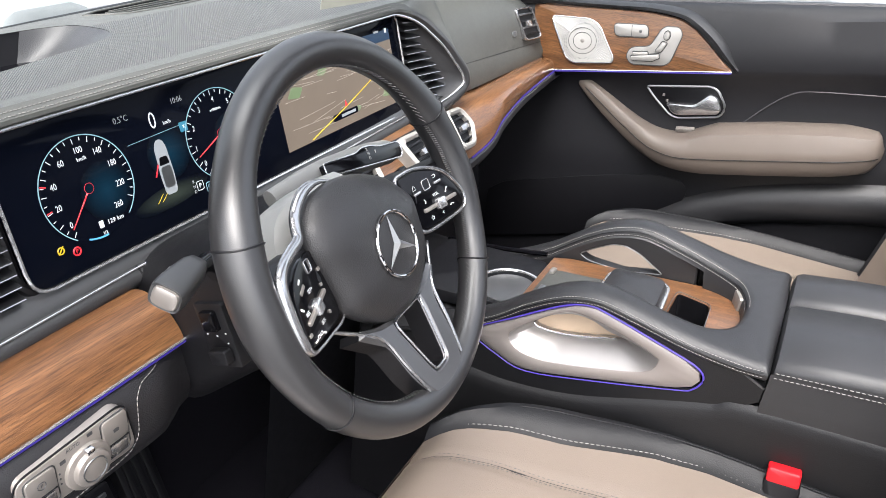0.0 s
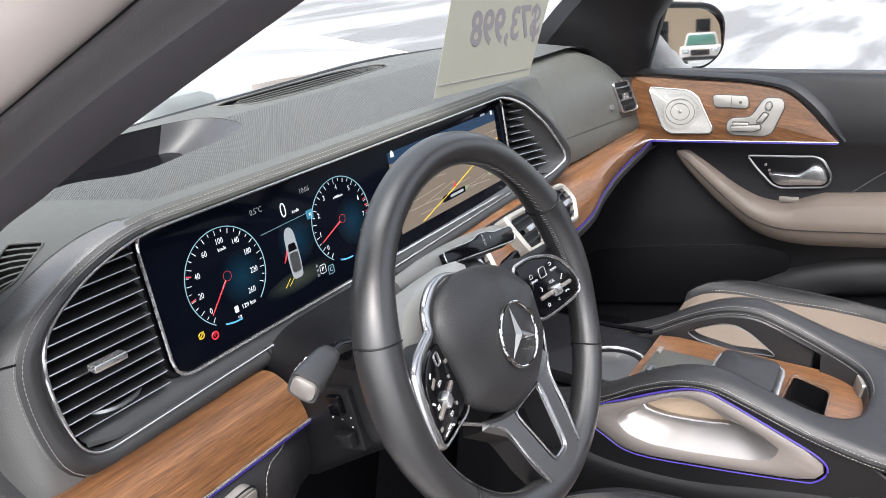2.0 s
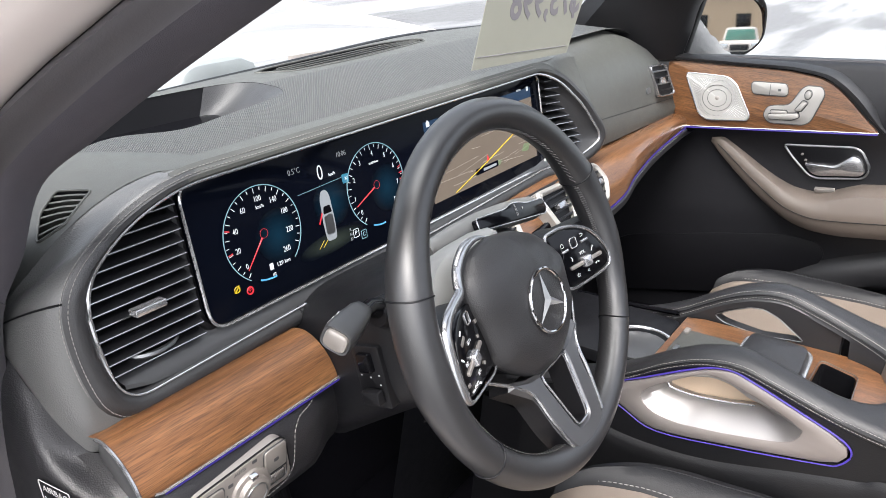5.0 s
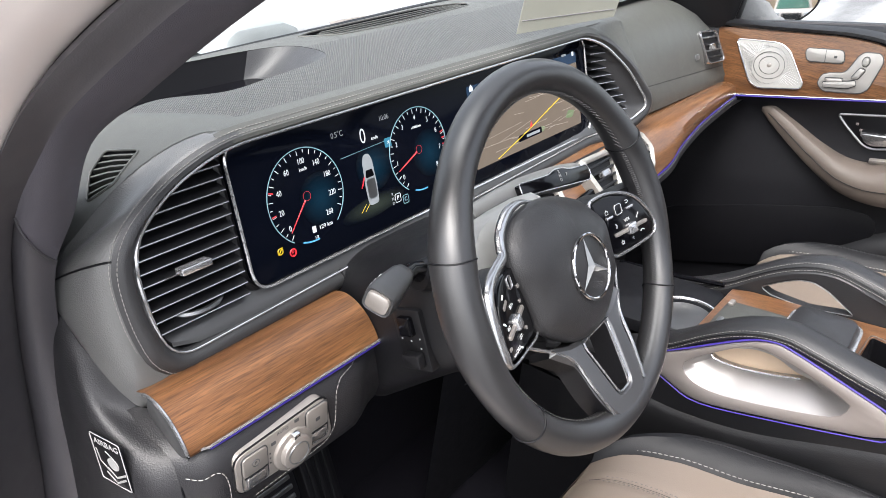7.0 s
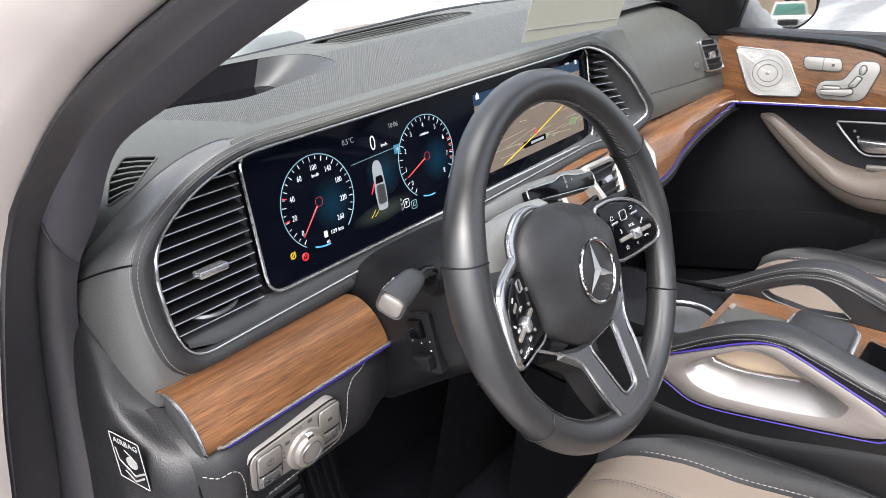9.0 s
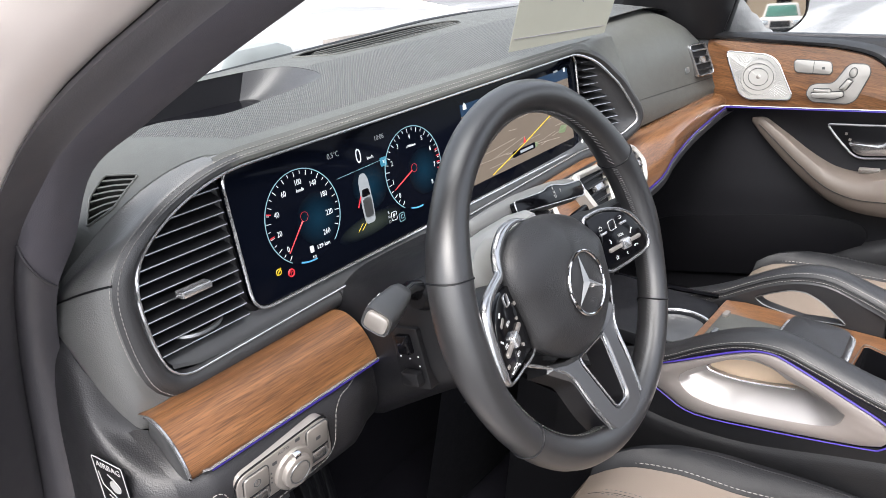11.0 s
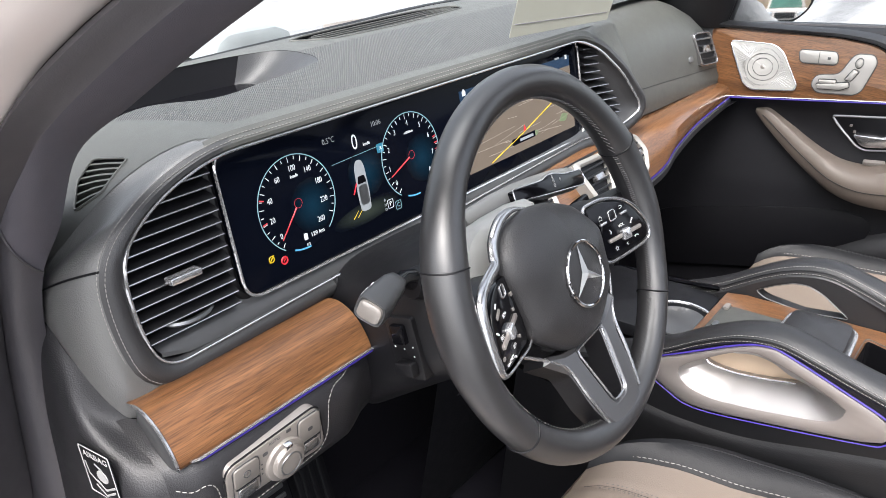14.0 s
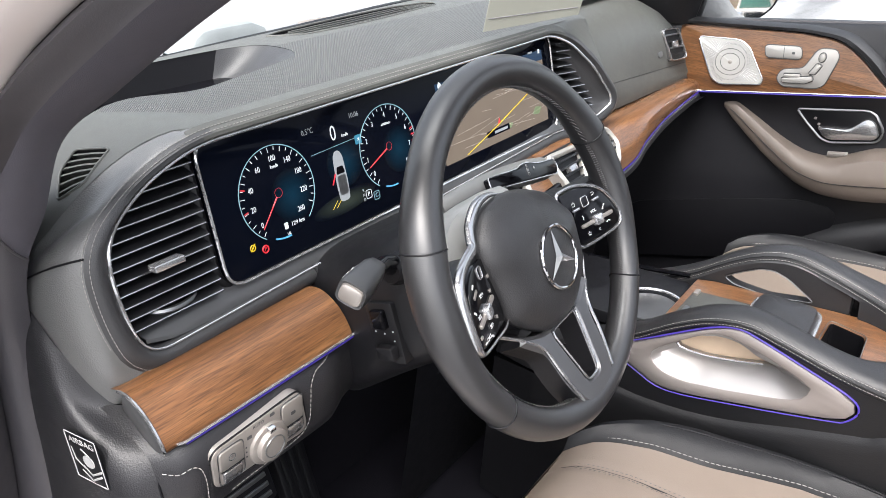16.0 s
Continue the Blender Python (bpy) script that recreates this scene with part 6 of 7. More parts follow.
def yz(pts, x, s=-1):
    """Frame of a side plane that faces s along x; its own x runs aft."""
    return fr((x, 0, 0), (0, -1, 0), (0, 0, 1)) if s < 0 else fr((x, 0, 0), (0, 1, 0), (0, 0, 1))


RTOP = crv([(0.16, 0.800), (0.05, 0.845), (-0.02, 0.887), (-0.07, 0.928), (-0.115, 0.957), (-0.160, 0.970), (-0.205, 0.965), (-0.28, 0.952), (-0.34, 0.948), (-0.372, 0.950)], 5)
LEDO = crv([(0.012, 0.848), (-0.05, 0.892), (-0.115, 0.938), (-0.150, 0.953), (-0.180, 0.950), (-0.250, 0.933), (-0.296, 0.920), (-0.309, 0.905), (-0.300, 0.885), (-0.280, 0.875), (-0.18, 0.842), (-0.083, 0.815), (-0.035, 0.825), (0.005, 0.842)], 4, True)
INN = crv([(-0.050, 0.866), (-0.088, 0.905), (-0.125, 0.932), (-0.157, 0.935), (-0.208, 0.925), (-0.247, 0.913), (-0.251, 0.903), (-0.237, 0.884), (-0.174, 0.861), (-0.132, 0.849), (-0.100, 0.842), (-0.066, 0.845)], 4, True)
SLOT = crv([(-0.073, 0.874), (-0.098, 0.904), (-0.124, 0.925), (-0.156, 0.929), (-0.185, 0.918), (-0.208, 0.905), (-0.174, 0.891), (-0.148, 0.882), (-0.107, 0.872)], 4, True)
SIDE = [(0.20, 0.775), (0.16, 0.795)] + [(y, z - 0.012) for y, z in RTOP[3:]] + [(-0.378, 0.938), (-0.378, 0.900), (-0.345, 0.873), (-0.25, 0.836), (-0.146, 0.800), (-0.05, 0.775), (0.10, 0.74), (0.20, 0.735)]


def radial(outer, inner, c, n=72):
    """Two outlines sampled along the same directions from c."""
    res = ([], [])
    for k in range(n):
        a = 2 * math.pi * k / n
        d = np.array([math.cos(a), math.sin(a)])
        for poly, dst in zip((outer, inner), res):
            best = 0
            for j in range(len(poly)):
                p, q = np.array(poly[j]) - c, np.array(poly[(j + 1) % len(poly)]) - c
                e = q - p
                den = d[0] * e[1] - d[1] * e[0]
                if abs(den) < 1e-12:
                    continue
                t, u_ = (p[0] * e[1] - p[1] * e[0]) / den, (p[0] * d[1] - p[1] * d[0]) / den
                if t > 0 and -1e-9 <= u_ <= 1 + 1e-9:
                    best = max(best, t)
            dst.append(c + d * best)
    return res


def flip(poly):
    return [(-p[0], p[1]) for p in poly]


OPEN = rounded([(0.072, 0.899), (0.094, 0.916), (0.120, 0.932), (0.140, 0.936), (0.163, 0.930), (0.205, 0.907), (0.179, 0.901), (0.143, 0.892), (0.088, 0.892)], 0.006, 4)
OPEN_OUT = rounded([(0.03, 0.845), (0.094, 0.916), (0.120, 0.934), (0.140, 0.938), (0.163, 0.932), (0.225, 0.90), (0.21, 0.845)], 0.006, 4)
CL = np.array([0.140, 0.900])
for s in (-1, 1):
    X = s * 0.135
    if s < 0:
        f = fr((X, 0, 0), (0, -1, 0), (0, 0, 1))
        tr = flip
    else:
        f = fr((X, 0, 0), (0, 1, 0), (0, 0, 1))
        tr = lambda p: [tuple(q) for q in p]
    c = CL if s < 0 else np.array([-0.140, 0.900])
    hole = tr(LEDO) if s < 0 else [(-p[0], p[1]) for p in OPEN_OUT][::-1]
    o, i = radial(tr(SIDE), hole, c)
    part("side_panel", ring_bm(o, i, f, 0.03, 0.0, 0.002), SIDELEA_SHADE, console, "black side panel")
    if s < 0:
        o, i = radial(tr(LEDO), tr(INN), c)
        i, h = radial(tr(INN), tr(SLOT), c)
        o = inset(o, 0.003)
        rows = [[f @ Vector((*p, -0.012)) for p in o], [f @ Vector((*p, 0.0005)) for p in o], [f @ Vector((*p, 0.002)) for p in inset(o, 0.002)], [f @ Vector((*p, 0.002)) for p in inset(i, -0.002)], [f @ Vector((*p, 0.0008)) for p in i], [f @ Vector((*p, -0.004)) for p in i]]
        part("scoop_border", grid(rows, close_v=True), TAUPE_M, console, "matt taupe border of the scoop")
        rows = []
        for t in (0.0, 0.2, 0.4, 0.6, 0.8, 1.0):
            line = []
            for p, q in zip(i, h):
                low = smooth01((c[1] + 0.012 - q[1]) / 0.03 + 0.4)
                w = p + (q - p) * t
                line.append(f @ Vector((w[0], w[1], 0.0002 - (0.006 + 0.030 * low) * t)))
            rows.append(line)
        rows.append([v + f.to_3x3() @ Vector((0, 0, -0.006)) for v in rows[-1]])
        part("champagne_scoop", grid(rows, close_v=True), SATIN, console, "satin champagne scoop with open slot")
        part("light_strip", tube([f @ Vector((*p, 0.0015)) for p in tr(LEDO)], [0.0008 + 0.0005 * smooth01((p[1] - 0.87) / 0.03) for p in LEDO], closed=True, seg=6), LED, console, "violet light line")
        part("scoop_edge", tube([v + f.to_3x3() @ Vector((0, 0, 0.003)) for v, q in zip(rows[-2], h) if q[1] < c[1] - 0.002], 0.0017, seg=6), BRIGHT_S, console)
        # Liner seen through the slot, its brightness carried by the colour.
        part("slot_liner", slab([(0.055, 0.84), (0.25, 0.84), (0.25, 0.935), (0.12, 0.935), (0.075, 0.89)] if s < 0 else [(-0.26, 0.84), (0.04, 0.84), (-0.06, 0.925), (-0.26, 0.935)], fr((X - s * 0.043, 0, 0), (0, s, 0), (0, 0, 1)), 0.003, 0, 0), VENEER_LIT, console)
    for a, b in ((0.0036, -0.0115), (0.0012, -0.0045)):
        part("stitching", stitches([(X + s * a, y, z + b) for y, z in RTOP[6:]], step=0.0045, length=0.0033, r=0.0005), THREAD if s < 0 else DTHREAD, console, "pale stitching")
    part("rail_crease", tube([(X + s * 0.003, y, z - 0.0080) for y, z in RTOP[6:]], 0.0007, seg=4), DARKER, console)
# padded rails, joined by the bridge behind the tray
RY, RZ = [p[0] for p in RTOP][::-1], [p[1] for p in RTOP][::-1]
UI = crv([(-0.089, 0.16), (-0.089, 0.02), (-0.089, -0.13), (-0.091, -0.235), (-0.084, -0.290), (-0.054, -0.322), (0.0, -0.329), (0.035, -0.323), (0.060, -0.308), (0.078, -0.270), (0.087, -0.210), (0.089, -0.12), (0.089, 0.02), (0.089, 0.16)], 6)
UO = crv([(-0.135, 0.16), (-0.135, 0.02), (-0.135, -0.13), (-0.135, -0.235), (-0.135, -0.345), (-0.128, -0.376), (0.0, -0.376), (0.060, -0.376), (0.128, -0.376), (0.135, -0.345), (0.135, -0.230), (0.135, -0.12), (0.135, 0.02), (0.135, 0.16)], 6)
rows = []
for i_, o_ in zip(UI, UO):
    o_ = np.array((np.clip(o_[0], -0.135, 0.135), max(o_[1], -0.375)))
    d = i_ - o_
    L = np.hypot(*d)
    d = d / L
    wall = 0.018 if i_[0] > 0.04 and i_[1] > -0.265 else 0.060
    line = []
    for k, h in ((0, -0.017), (-0.003, -0.013), (-0.0025, -0.007), (0.004, -0.001), (0.016, 0.002), (L - 0.012, 0.0015), (L - 0.004, -0.002), (L - 0.001, -0.007), (L, -0.012), (L + 0.001, -0.016), (L + 0.002, -wall)):
        p = o_ + d * k
        line.append((p[0], p[1], float(np.interp(p[1], RY, RZ)) + h))
    rows.append(line)
part("grab_rail", grid(rows), RAIL, console, "padded leather grab rails joined behind the tray")
for k, dz in ((6, 0.0012), (8, 0.0006)):
    part("stitching", stitches([Vector(r[k]) + Vector((0, 0, dz)) for r in rows[36:74]], step=0.0045, length=0.0033, r=0.0005), THREAD, console, "pale stitching")
part("rail_crease", tube([Vector(r[7]) + Vector((0, 0, 0.0004)) for r in rows[36:74]], 0.0009, seg=4), DARKER, console)
# inner wall of the far handle, with its opening
fi = fr((0.086, 0, 0), (0, -1, 0), (0, 0, 1))
WALL = [(-0.12, 0.80), (0.265, 0.80)] + [(-y, z - 0.014) for y, z in reversed(RTOP[3:]) if y > -0.265]
o, i = radial(WALL, OPEN, np.array([0.13, 0.905]))
part("inner_wall", ring_bm(o, i, fi, 0.018, 0.0, 0.002), RAIL, console, "smooth leather inner wall")
part("opening_edge", tube([fi @ Vector((*p, 0.0)) for p in OPEN], 0.0008, closed=True, seg=6), SILVERDK, console)
# body and deck
part("core", box(-0.118, 0.118, -0.375, 0.21, 0.43, 0.835, 0.01), DARK, console)
part("lower_side", slab([(-0.2, 0.43), (0.85, 0.43), (0.85, 0.93), (0.378, 0.93), (0.378, 0.895), (0.345, 0.869), (0.25, 0.832), (0.146, 0.796), (0.05, 0.771), (-0.10, 0.736), (-0.2, 0.731)], fr((-0.134, 0, 0), (0, -1, 0), (0, 0, 1)), 0.26, 0.0, 0.0), DARK, console)
DECKZ = 0.879
DK = rounded([(-0.084, -0.335), (0.084, -0.335), (0.084, -0.035), (-0.084, -0.035)], 0.012)
TRAY = rounded([(-0.048, -0.289), (0.028, -0.287), (0.047, -0.238), (-0.048, -0.236)], 0.008)
o, i = radial(DK, TRAY, np.array([0.014, -0.268]), 96)
deck = part("wood_deck", ring_bm(o, i, fr((0, 0, DECKZ), (1, 0, 0), (0, 1, -0.12)), 0.02, 0.0, 0.001), WOOD_D, console, "walnut deck")
DKF = fr((0, 0, DECKZ), (1, 0, 0), (0, 1, -0.12))
part("tray_well", slab(inset(TRAY, -0.004), DKF, 0.004, 0.0, -0.036), DARKER, console, "deep black tray")
part("tray_wall", grid([[DKF @ Vector((p[0], p[1], h)) for p in inset(TRAY, 0.0012)] for h in (0.0008, -0.002, -0.036)], close_v=True), DARKER, console, "black tray wall")


def deck_f(x, y):
    f = fr((0, 0, DECKZ), (1, 0, 0), (0, 1, -0.12))
    return f @ Matrix.Translation((x, y, 0))


part("touch_pad", slab(rounded([(-0.076, -0.145), (0.020, -0.145), (0.018, -0.050), (-0.074, -0.050)], 0.01), deck_f(0, 0), 0.02, 0.004, 0.012), PADTOP, console, "grey touch pad")
part("pad_button", slab(rect(-0.008, -0.004, 0.008, 0.004, 0.003), deck_f(-0.05, -0.062), 0.004, 0.001, 0.016), SILVERDK, console)
part("pad_button", slab(rect(-0.008, -0.004, 0.008, 0.004, 0.003), deck_f(0.008, -0.058), 0.004, 0.001, 0.016), SILVER, console)
part("palm_rest", slab(rounded([(-0.064, -0.230), (0.030, -0.226), (0.036, -0.142), (-0.068, -0.142)], 0.02, 5), deck_f(0, 0), 0.03, 0.011, 0.032, dome=0.006), RAIL, console, "padded palm rest")
part("palm_rest_edge", tube([deck_f(0, 0) @ Vector((*p, 0.018)) for p in rounded([(-0.066, -0.232), (0.032, -0.228), (0.038, -0.140), (-0.070, -0.140)], 0.02, 5)], 0.003, closed=True, seg=8), BRIGHT_S, console, "chrome edge")
part("tray_line", tube([deck_f(0, 0) @ Vector((*p, 0.003)) for p in inset(TRAY, -0.0015)], 0.0008, closed=True, seg=6), SILVERDK, console)
part("bridge_chrome", slab(rect(-0.014, -0.012, 0.014, 0.012, 0.004), fr((0.046, -0.317, 0.925), (-0.93, -0.36, 0), (0, 0, 1)), 0.006, 0.001, 0.003), SILVER, console)
# cup holder lid ahead of the deck
part("front_tray", slab(rounded([(-0.08, -0.03), (0.08, -0.03), (0.085, 0.16), (-0.085, 0.16)], 0.02), fr((0, 0, 0.868), (1, 0, 0), (0, 1, -0.10)), 0.02, 0.003, 0), DARKER, console, "black front tray")
part("cup_lid", slab(arc(-0.035, -0.004, 0.0425, 0, 360, 36)[:-1], fr((0, 0, 0.872), (1, 0, 0), (0, 1, -0.10)), 0.006, 0.002, 0), PLATE, console, "round grey lid")
part("cup_ring", tube([fr((0, 0, 0.874), (1, 0, 0), (0, 1, -0.10)) @ Vector((*p, 0.0)) for p in arc(-0.035, -0.004, 0.051, -45, 150, 30)], 0.0028, seg=8), BRIGHT_S, console, "chrome ring")
part("tray_rail", tube([(0.09, 0.16, 0.845), (0.09, 0.05, 0.862), (0.088, -0.02, 0.878)], 0.004, seg=6), GLOSSBLK, console)

# armrest box
arm_rest = thing("storage_box", "black leather armrest box with two lids and stitching", "storage box")
for x0, x1 in ((-0.130, 0.030), (0.034, 0.130)):
    rows = []
    for y, dz, e in ((-0.379, -0.012, 0.004), (-0.381, -0.004, 0.001), (-0.388, 0.0, 0), (-0.45, 0.012, 0), (-0.6, 0.035, 0), (-0.8, 0.06, 0)):
        z = 0.958 + dz
        a, b = x0 + e, x1 - e
        rows.append([(a, y, z - 0.03), (a, y, z - 0.012), (a + 0.004, y, z - 0.004), (a + 0.014, y, z + 0.002), ((a + b) / 2, y, z + 0.006), (b - 0.012, y, z + 0.003), (b - 0.003, y, z - 0.003), (b, y, z - 0.012), (b, y, z - 0.03)])
    part("lid", grid(rows, close_v=True, caps=True), LEATHER_S, arm_rest, "smooth black leather lid")
rows = []
for y, dz in ((-0.378, -0.002), (-0.5, 0.016), (-0.8, 0.058)):
    rows.append([(x, y, 0.958 + dz + z) for x, z in ((-0.124, -0.026), (-0.131, -0.022), (-0.134, -0.012), (-0.136, -0.03), (-0.137, -0.05), (-0.139, -0.066), (-0.137, -0.10), (-0.137, -0.25))])
part("armrest_side", grid(rows), LEATHER_S, arm_rest)
for dz in (-0.010, -0.017):
    part("stitching", stitches([(-0.1355, -0.382, 0.958 + dz), (-0.1365, -0.5, 0.976 + dz), (-0.1375, -0.8, 1.018 + dz)], step=0.006, length=0.004, r=0.0006), THREAD, arm_rest, "white stitching")
part("armrest_core", box(-0.128, 0.128, -0.80, -0.38, 0.5, 0.93, 0.005), DARK, arm_rest)

rows = []
for y, z in crv([(0.12, 0.765), (0.02, 0.780), (-0.06, 0.783), (-0.155, 0.803), (-0.26, 0.845), (-0.325, 0.870), (-0.40, 0.893), (-0.8, 0.93)], 5):
    rows.append([(-0.134, y, z + 0.004), (-0.1385, y, z), (-0.1415, y, z - 0.006), (-0.143, y, z - 0.02), (-0.143, y, z - 0.06), (-0.139, y, z - 0.16)])
part("lower_roll", grid(rows), SIDELEA_SHADE, console, "black padded lower side")

# ---------- seats ----------
SX = -0.40


def hs(y):
    return float(np.interp(-y, [0.02, 0.054, 0.108, 0.18, 0.245, 0.284, 0.346, 0.40, 0.6], [0.105, 0.130, 0.153, 0.173, 0.202, 0.218, 0.230, 0.230, 0.228]))


def ho(y):
    return float(np.interp(-y, [0.02, 0.054, 0.091, 0.15, 0.232, 0.30, 0.378, 0.6], [0.13, 0.165, 0.198, 0.228, 0.252, 0.266, 0.268, 0.265]))


def seat_z(y):
    return 0.80 + float(np.interp(-y, [0.0, 0.02, 0.04, 0.07, 0.12, 0.3, 0.6], [-0.045, -0.018, -0.006, 0.0, 0.002, -0.005, 0.0]))


YS = list(np.linspace(-0.012, -0.64, 40))
seat = thing("driver_seat", "taupe and black leather driver's seat with white stitching", "car seat", group="front seats")
# the seat is built about its own middle and then set in place
rows = []
for y in YS:
    h = hs(y)
    rows.append([(h * t, y, seat_z(y) - 0.006 * (1 - abs(t) ** 4) - 0.0035 * math.exp(-((abs(t) - 0.62) / 0.03) ** 2) - 0.003 * math.exp(-((y + 0.135) / 0.006) ** 2) * (abs(t) < 0.62)) for t in np.linspace(-1, 1, 41)])
part("cushion", grid(rows), TAUPE, seat, "taupe leather cushion")
for s in (-1, 1):
    rows = []
    for y in YS:
        a, b, z = hs(y), ho(y), seat_z(y)
        rows.append([(s * (a + (b - a) * t), y, z + dz) for t, dz in ((0, -0.003), (0.06, 0.002), (0.25, 0.012), (0.5, 0.019), (0.75, 0.018), (0.92, 0.006), (1.0, -0.015), (1.03, -0.06), (1.0, -0.16))])
    part("bolster", grid(rows), SEATBLK, seat, "black leather side bolster")
    part("stitching", stitches([(s * (hs(y) + 0.0045), y, seat_z(y) + 0.0042) for y in YS[2:]], step=0.007, length=0.005, r=0.0007), THREAD, seat, "white stitching")
    part("piping", tube([(s * (hs(y) + 0.62 * (ho(y) - hs(y))), y, seat_z(y) + 0.0185) for y in YS[6:]], 0.0010, seg=5), DARKER, seat)
    for e in (-0.0045, 0.0045):
        part("stitching", stitches([(s * 0.62 * hs(y) + e, y, seat_z(y) - 0.0062) for y in YS[2:]], step=0.006, length=0.004, r=0.0005), DTHREAD, seat)
    part("seat_seam", tube([(s * 0.62 * hs(y), y, seat_z(y) - 0.0078) for y in YS[1:]], 0.0011, seg=5), DARKER, seat)
rows = [[(ho(-0.02) * t, -0.012 + 0.02 * (1 - t * t) * k, seat_z(-0.012) - 0.05 * k) for t in np.linspace(-1, 1, 15)] for k in (0, 0.5, 1, 3)]
part("seat_front", grid(rows), TAUPE, seat)
part("seat_base", box(-0.235, 0.235, -0.62, -0.05, 0.45, 0.72, 0.02), DARK, seat)
rows = []
for z, y, w in ((0.80, -0.60, 0.25), (0.88, -0.615, 0.26), (1.0, -0.635, 0.265), (1.15, -0.665, 0.25), (1.28, -0.70, 0.2)):
    rows.append([(w * t, y + 0.07 * abs(t) ** 3 * 1.0 if abs(t) < 1 else y - 0.06, z) for t in np.linspace(-1, 1, 17)])
part("backrest", grid(rows), LEATHER_S, seat, "black leather backrest")
part("backrest_panel", grid([[(p[0] * 0.6, p[1] + 0.012, p[2]) for p in r] for r in rows]), TAUPE, seat)
part("backrest_shell", grid([[(p[0], -0.76, p[2]) for p in r] for r in rows]), DARK, seat)
seat.location = (SX, 0, 0)
pseat = copy_thing(seat, pose(0.40, 0.04, -0.045))
pseat.name = "passenger_seat"
tagged(pseat, "taupe and black leather passenger seat with white stitching", "car seat", "front seats")

buckle = thing("belt_buckle", "black seat belt buckle with red release button", "buckle")
bk = fr((-0.170, -0.434, 0.792), (0, -1, 0.12), (0.25, 0, 1))
part("buckle_body", slab(rect(-0.021, -0.10, 0.021, 0.030, 0.006), bk, 0.02, 0.004, 0.0), DARKER, buckle)
part("release_button", slab(rect(-0.019, 0.026, 0.019, 0.046, 0.004), bk, 0.018, 0.003, 0.001), RED, buckle, "red button")


# ---------- passenger door ----------
door = thing("passenger_door", "closed passenger door with walnut panel and taupe armrest", "car door")


def zs(y):
    return 0.994 - 0.2 * (y - 0.226)


def bd(y):
    return max(0.0, 0.05 * (0.2 - y))


YD = list(np.linspace(0.50, -1.0, 37))
rows = []
for y in YD:
    z = zs(y)
    rows.append([(x, y, z + dz) for x, dz in ((0.85, 0.150 - bd(y)), (0.785, 0.152 - bd(y)), (0.770, 0.147 - bd(y)), (0.762, 0.137 - bd(y)), (0.748, 0.10), (0.738, 0.05), (0.730, 0.004), (0.735, -0.010), (0.748, -0.03), (0.752, -0.08), (0.750, -0.13), (0.742, -0.19), (0.740, -0.22), (0.755, -0.50), (0.765, -0.68))])
part("door_panel", grid(rows), DOORBLK, door, "black soft-touch door panel")


def door_x(z_rel):
    return float(np.interp(z_rel, [0.0, 0.05, 0.10, 0.137], [0.730, 0.738, 0.748, 0.762]))


def on_door(y, z, lift=0.0):
    return Vector((door_x(z - zs(y)) - lift, y, z))


def door_plate(poly, lift, thick, bevel=0.0015):
    """A plate that lies on the curved upper panel: outline in y, z."""
    bm = bmesh.new()
    pl = poly if area2(poly) > 0 else list(reversed(poly))
    inn = inset(pl, bevel)
    a = [bm.verts.new(on_door(*p, lift - thick)) for p in pl]
    b = [bm.verts.new(on_door(*p, lift - bevel * 0.6)) for p in pl]
    c = [bm.verts.new(on_door(*p, lift)) for p in inn]
    n = len(pl)
    for u, v in ((a, b), (b, c)):
        for k in range(n):
            bm.faces.new((u[k], u[(k + 1) % n], v[(k + 1) % n], v[k]))
    cen = bm.verts.new(on_door(*np.mean(inn, 0), lift))
    for k in range(n):
        bm.faces.new((c[k], c[(k + 1) % n], cen))
    return bm


WOODP = dense(rounded([(0.225, 0.9965), (-0.160, 1.0735), (-0.125, 1.098), (-0.094, 1.122), (-0.055, 1.146), (-0.024, 1.1555), (0.04, 1.156), (0.10, 1.150), (0.20, 1.139), (0.31, 1.128), (0.285, 1.05), (0.262, 1.018)], [0.01, 0.004, 0.02, 0.02, 0.02, 0.02, 0.02, 0.02, 0.02, 0.01, 0.03, 0.02], 3), 0.02)
part("wood_panel", door_plate(WOODP, 0.012, 0.02, 0.002), WOOD_Y, door, "walnut door panel")
TOPW = crv([(0.31, 1.133), (0.20, 1.144), (0.10, 1.155), (0.04, 1.161), (-0.024, 1.1605), (-0.06, 1.150), (-0.10, 1.127), (-0.135, 1.10), (-0.170, 1.075)], 5)
rows = []
for k, (y, z) in enumerate(TOPW):
    e = 0.25 + 0.75 * smooth01((len(TOPW) - 1 - k) / 8)
    rows.append([on_door(y, z - 0.003, 0.004 * e), on_door(y, z, 0.016 * e), on_door(y - 0.004 * e, z + 0.006 * e, 0.018 * e), on_door(y - 0.010 * e, z + 0.011 * e, 0.010 * e), on_door(y - 0.014 * e, z + 0.014 * e, -0.002)])
part("panel_roll", grid(rows), LEATHER, door, "padded roll round the walnut")
part("light_strip", tube([on_door(y, zs(y) - 0.0005, 0.010) for y in np.linspace(0.235, -0.160, 12)], 0.0017, seg=6), LED, door, "violet light line")
part("light_chrome", tube([on_door(y, zs(y) + 0.003, 0.0125) for y in np.linspace(0.225, -0.161, 12)], 0.0013, seg=6), BRIGHT, door)
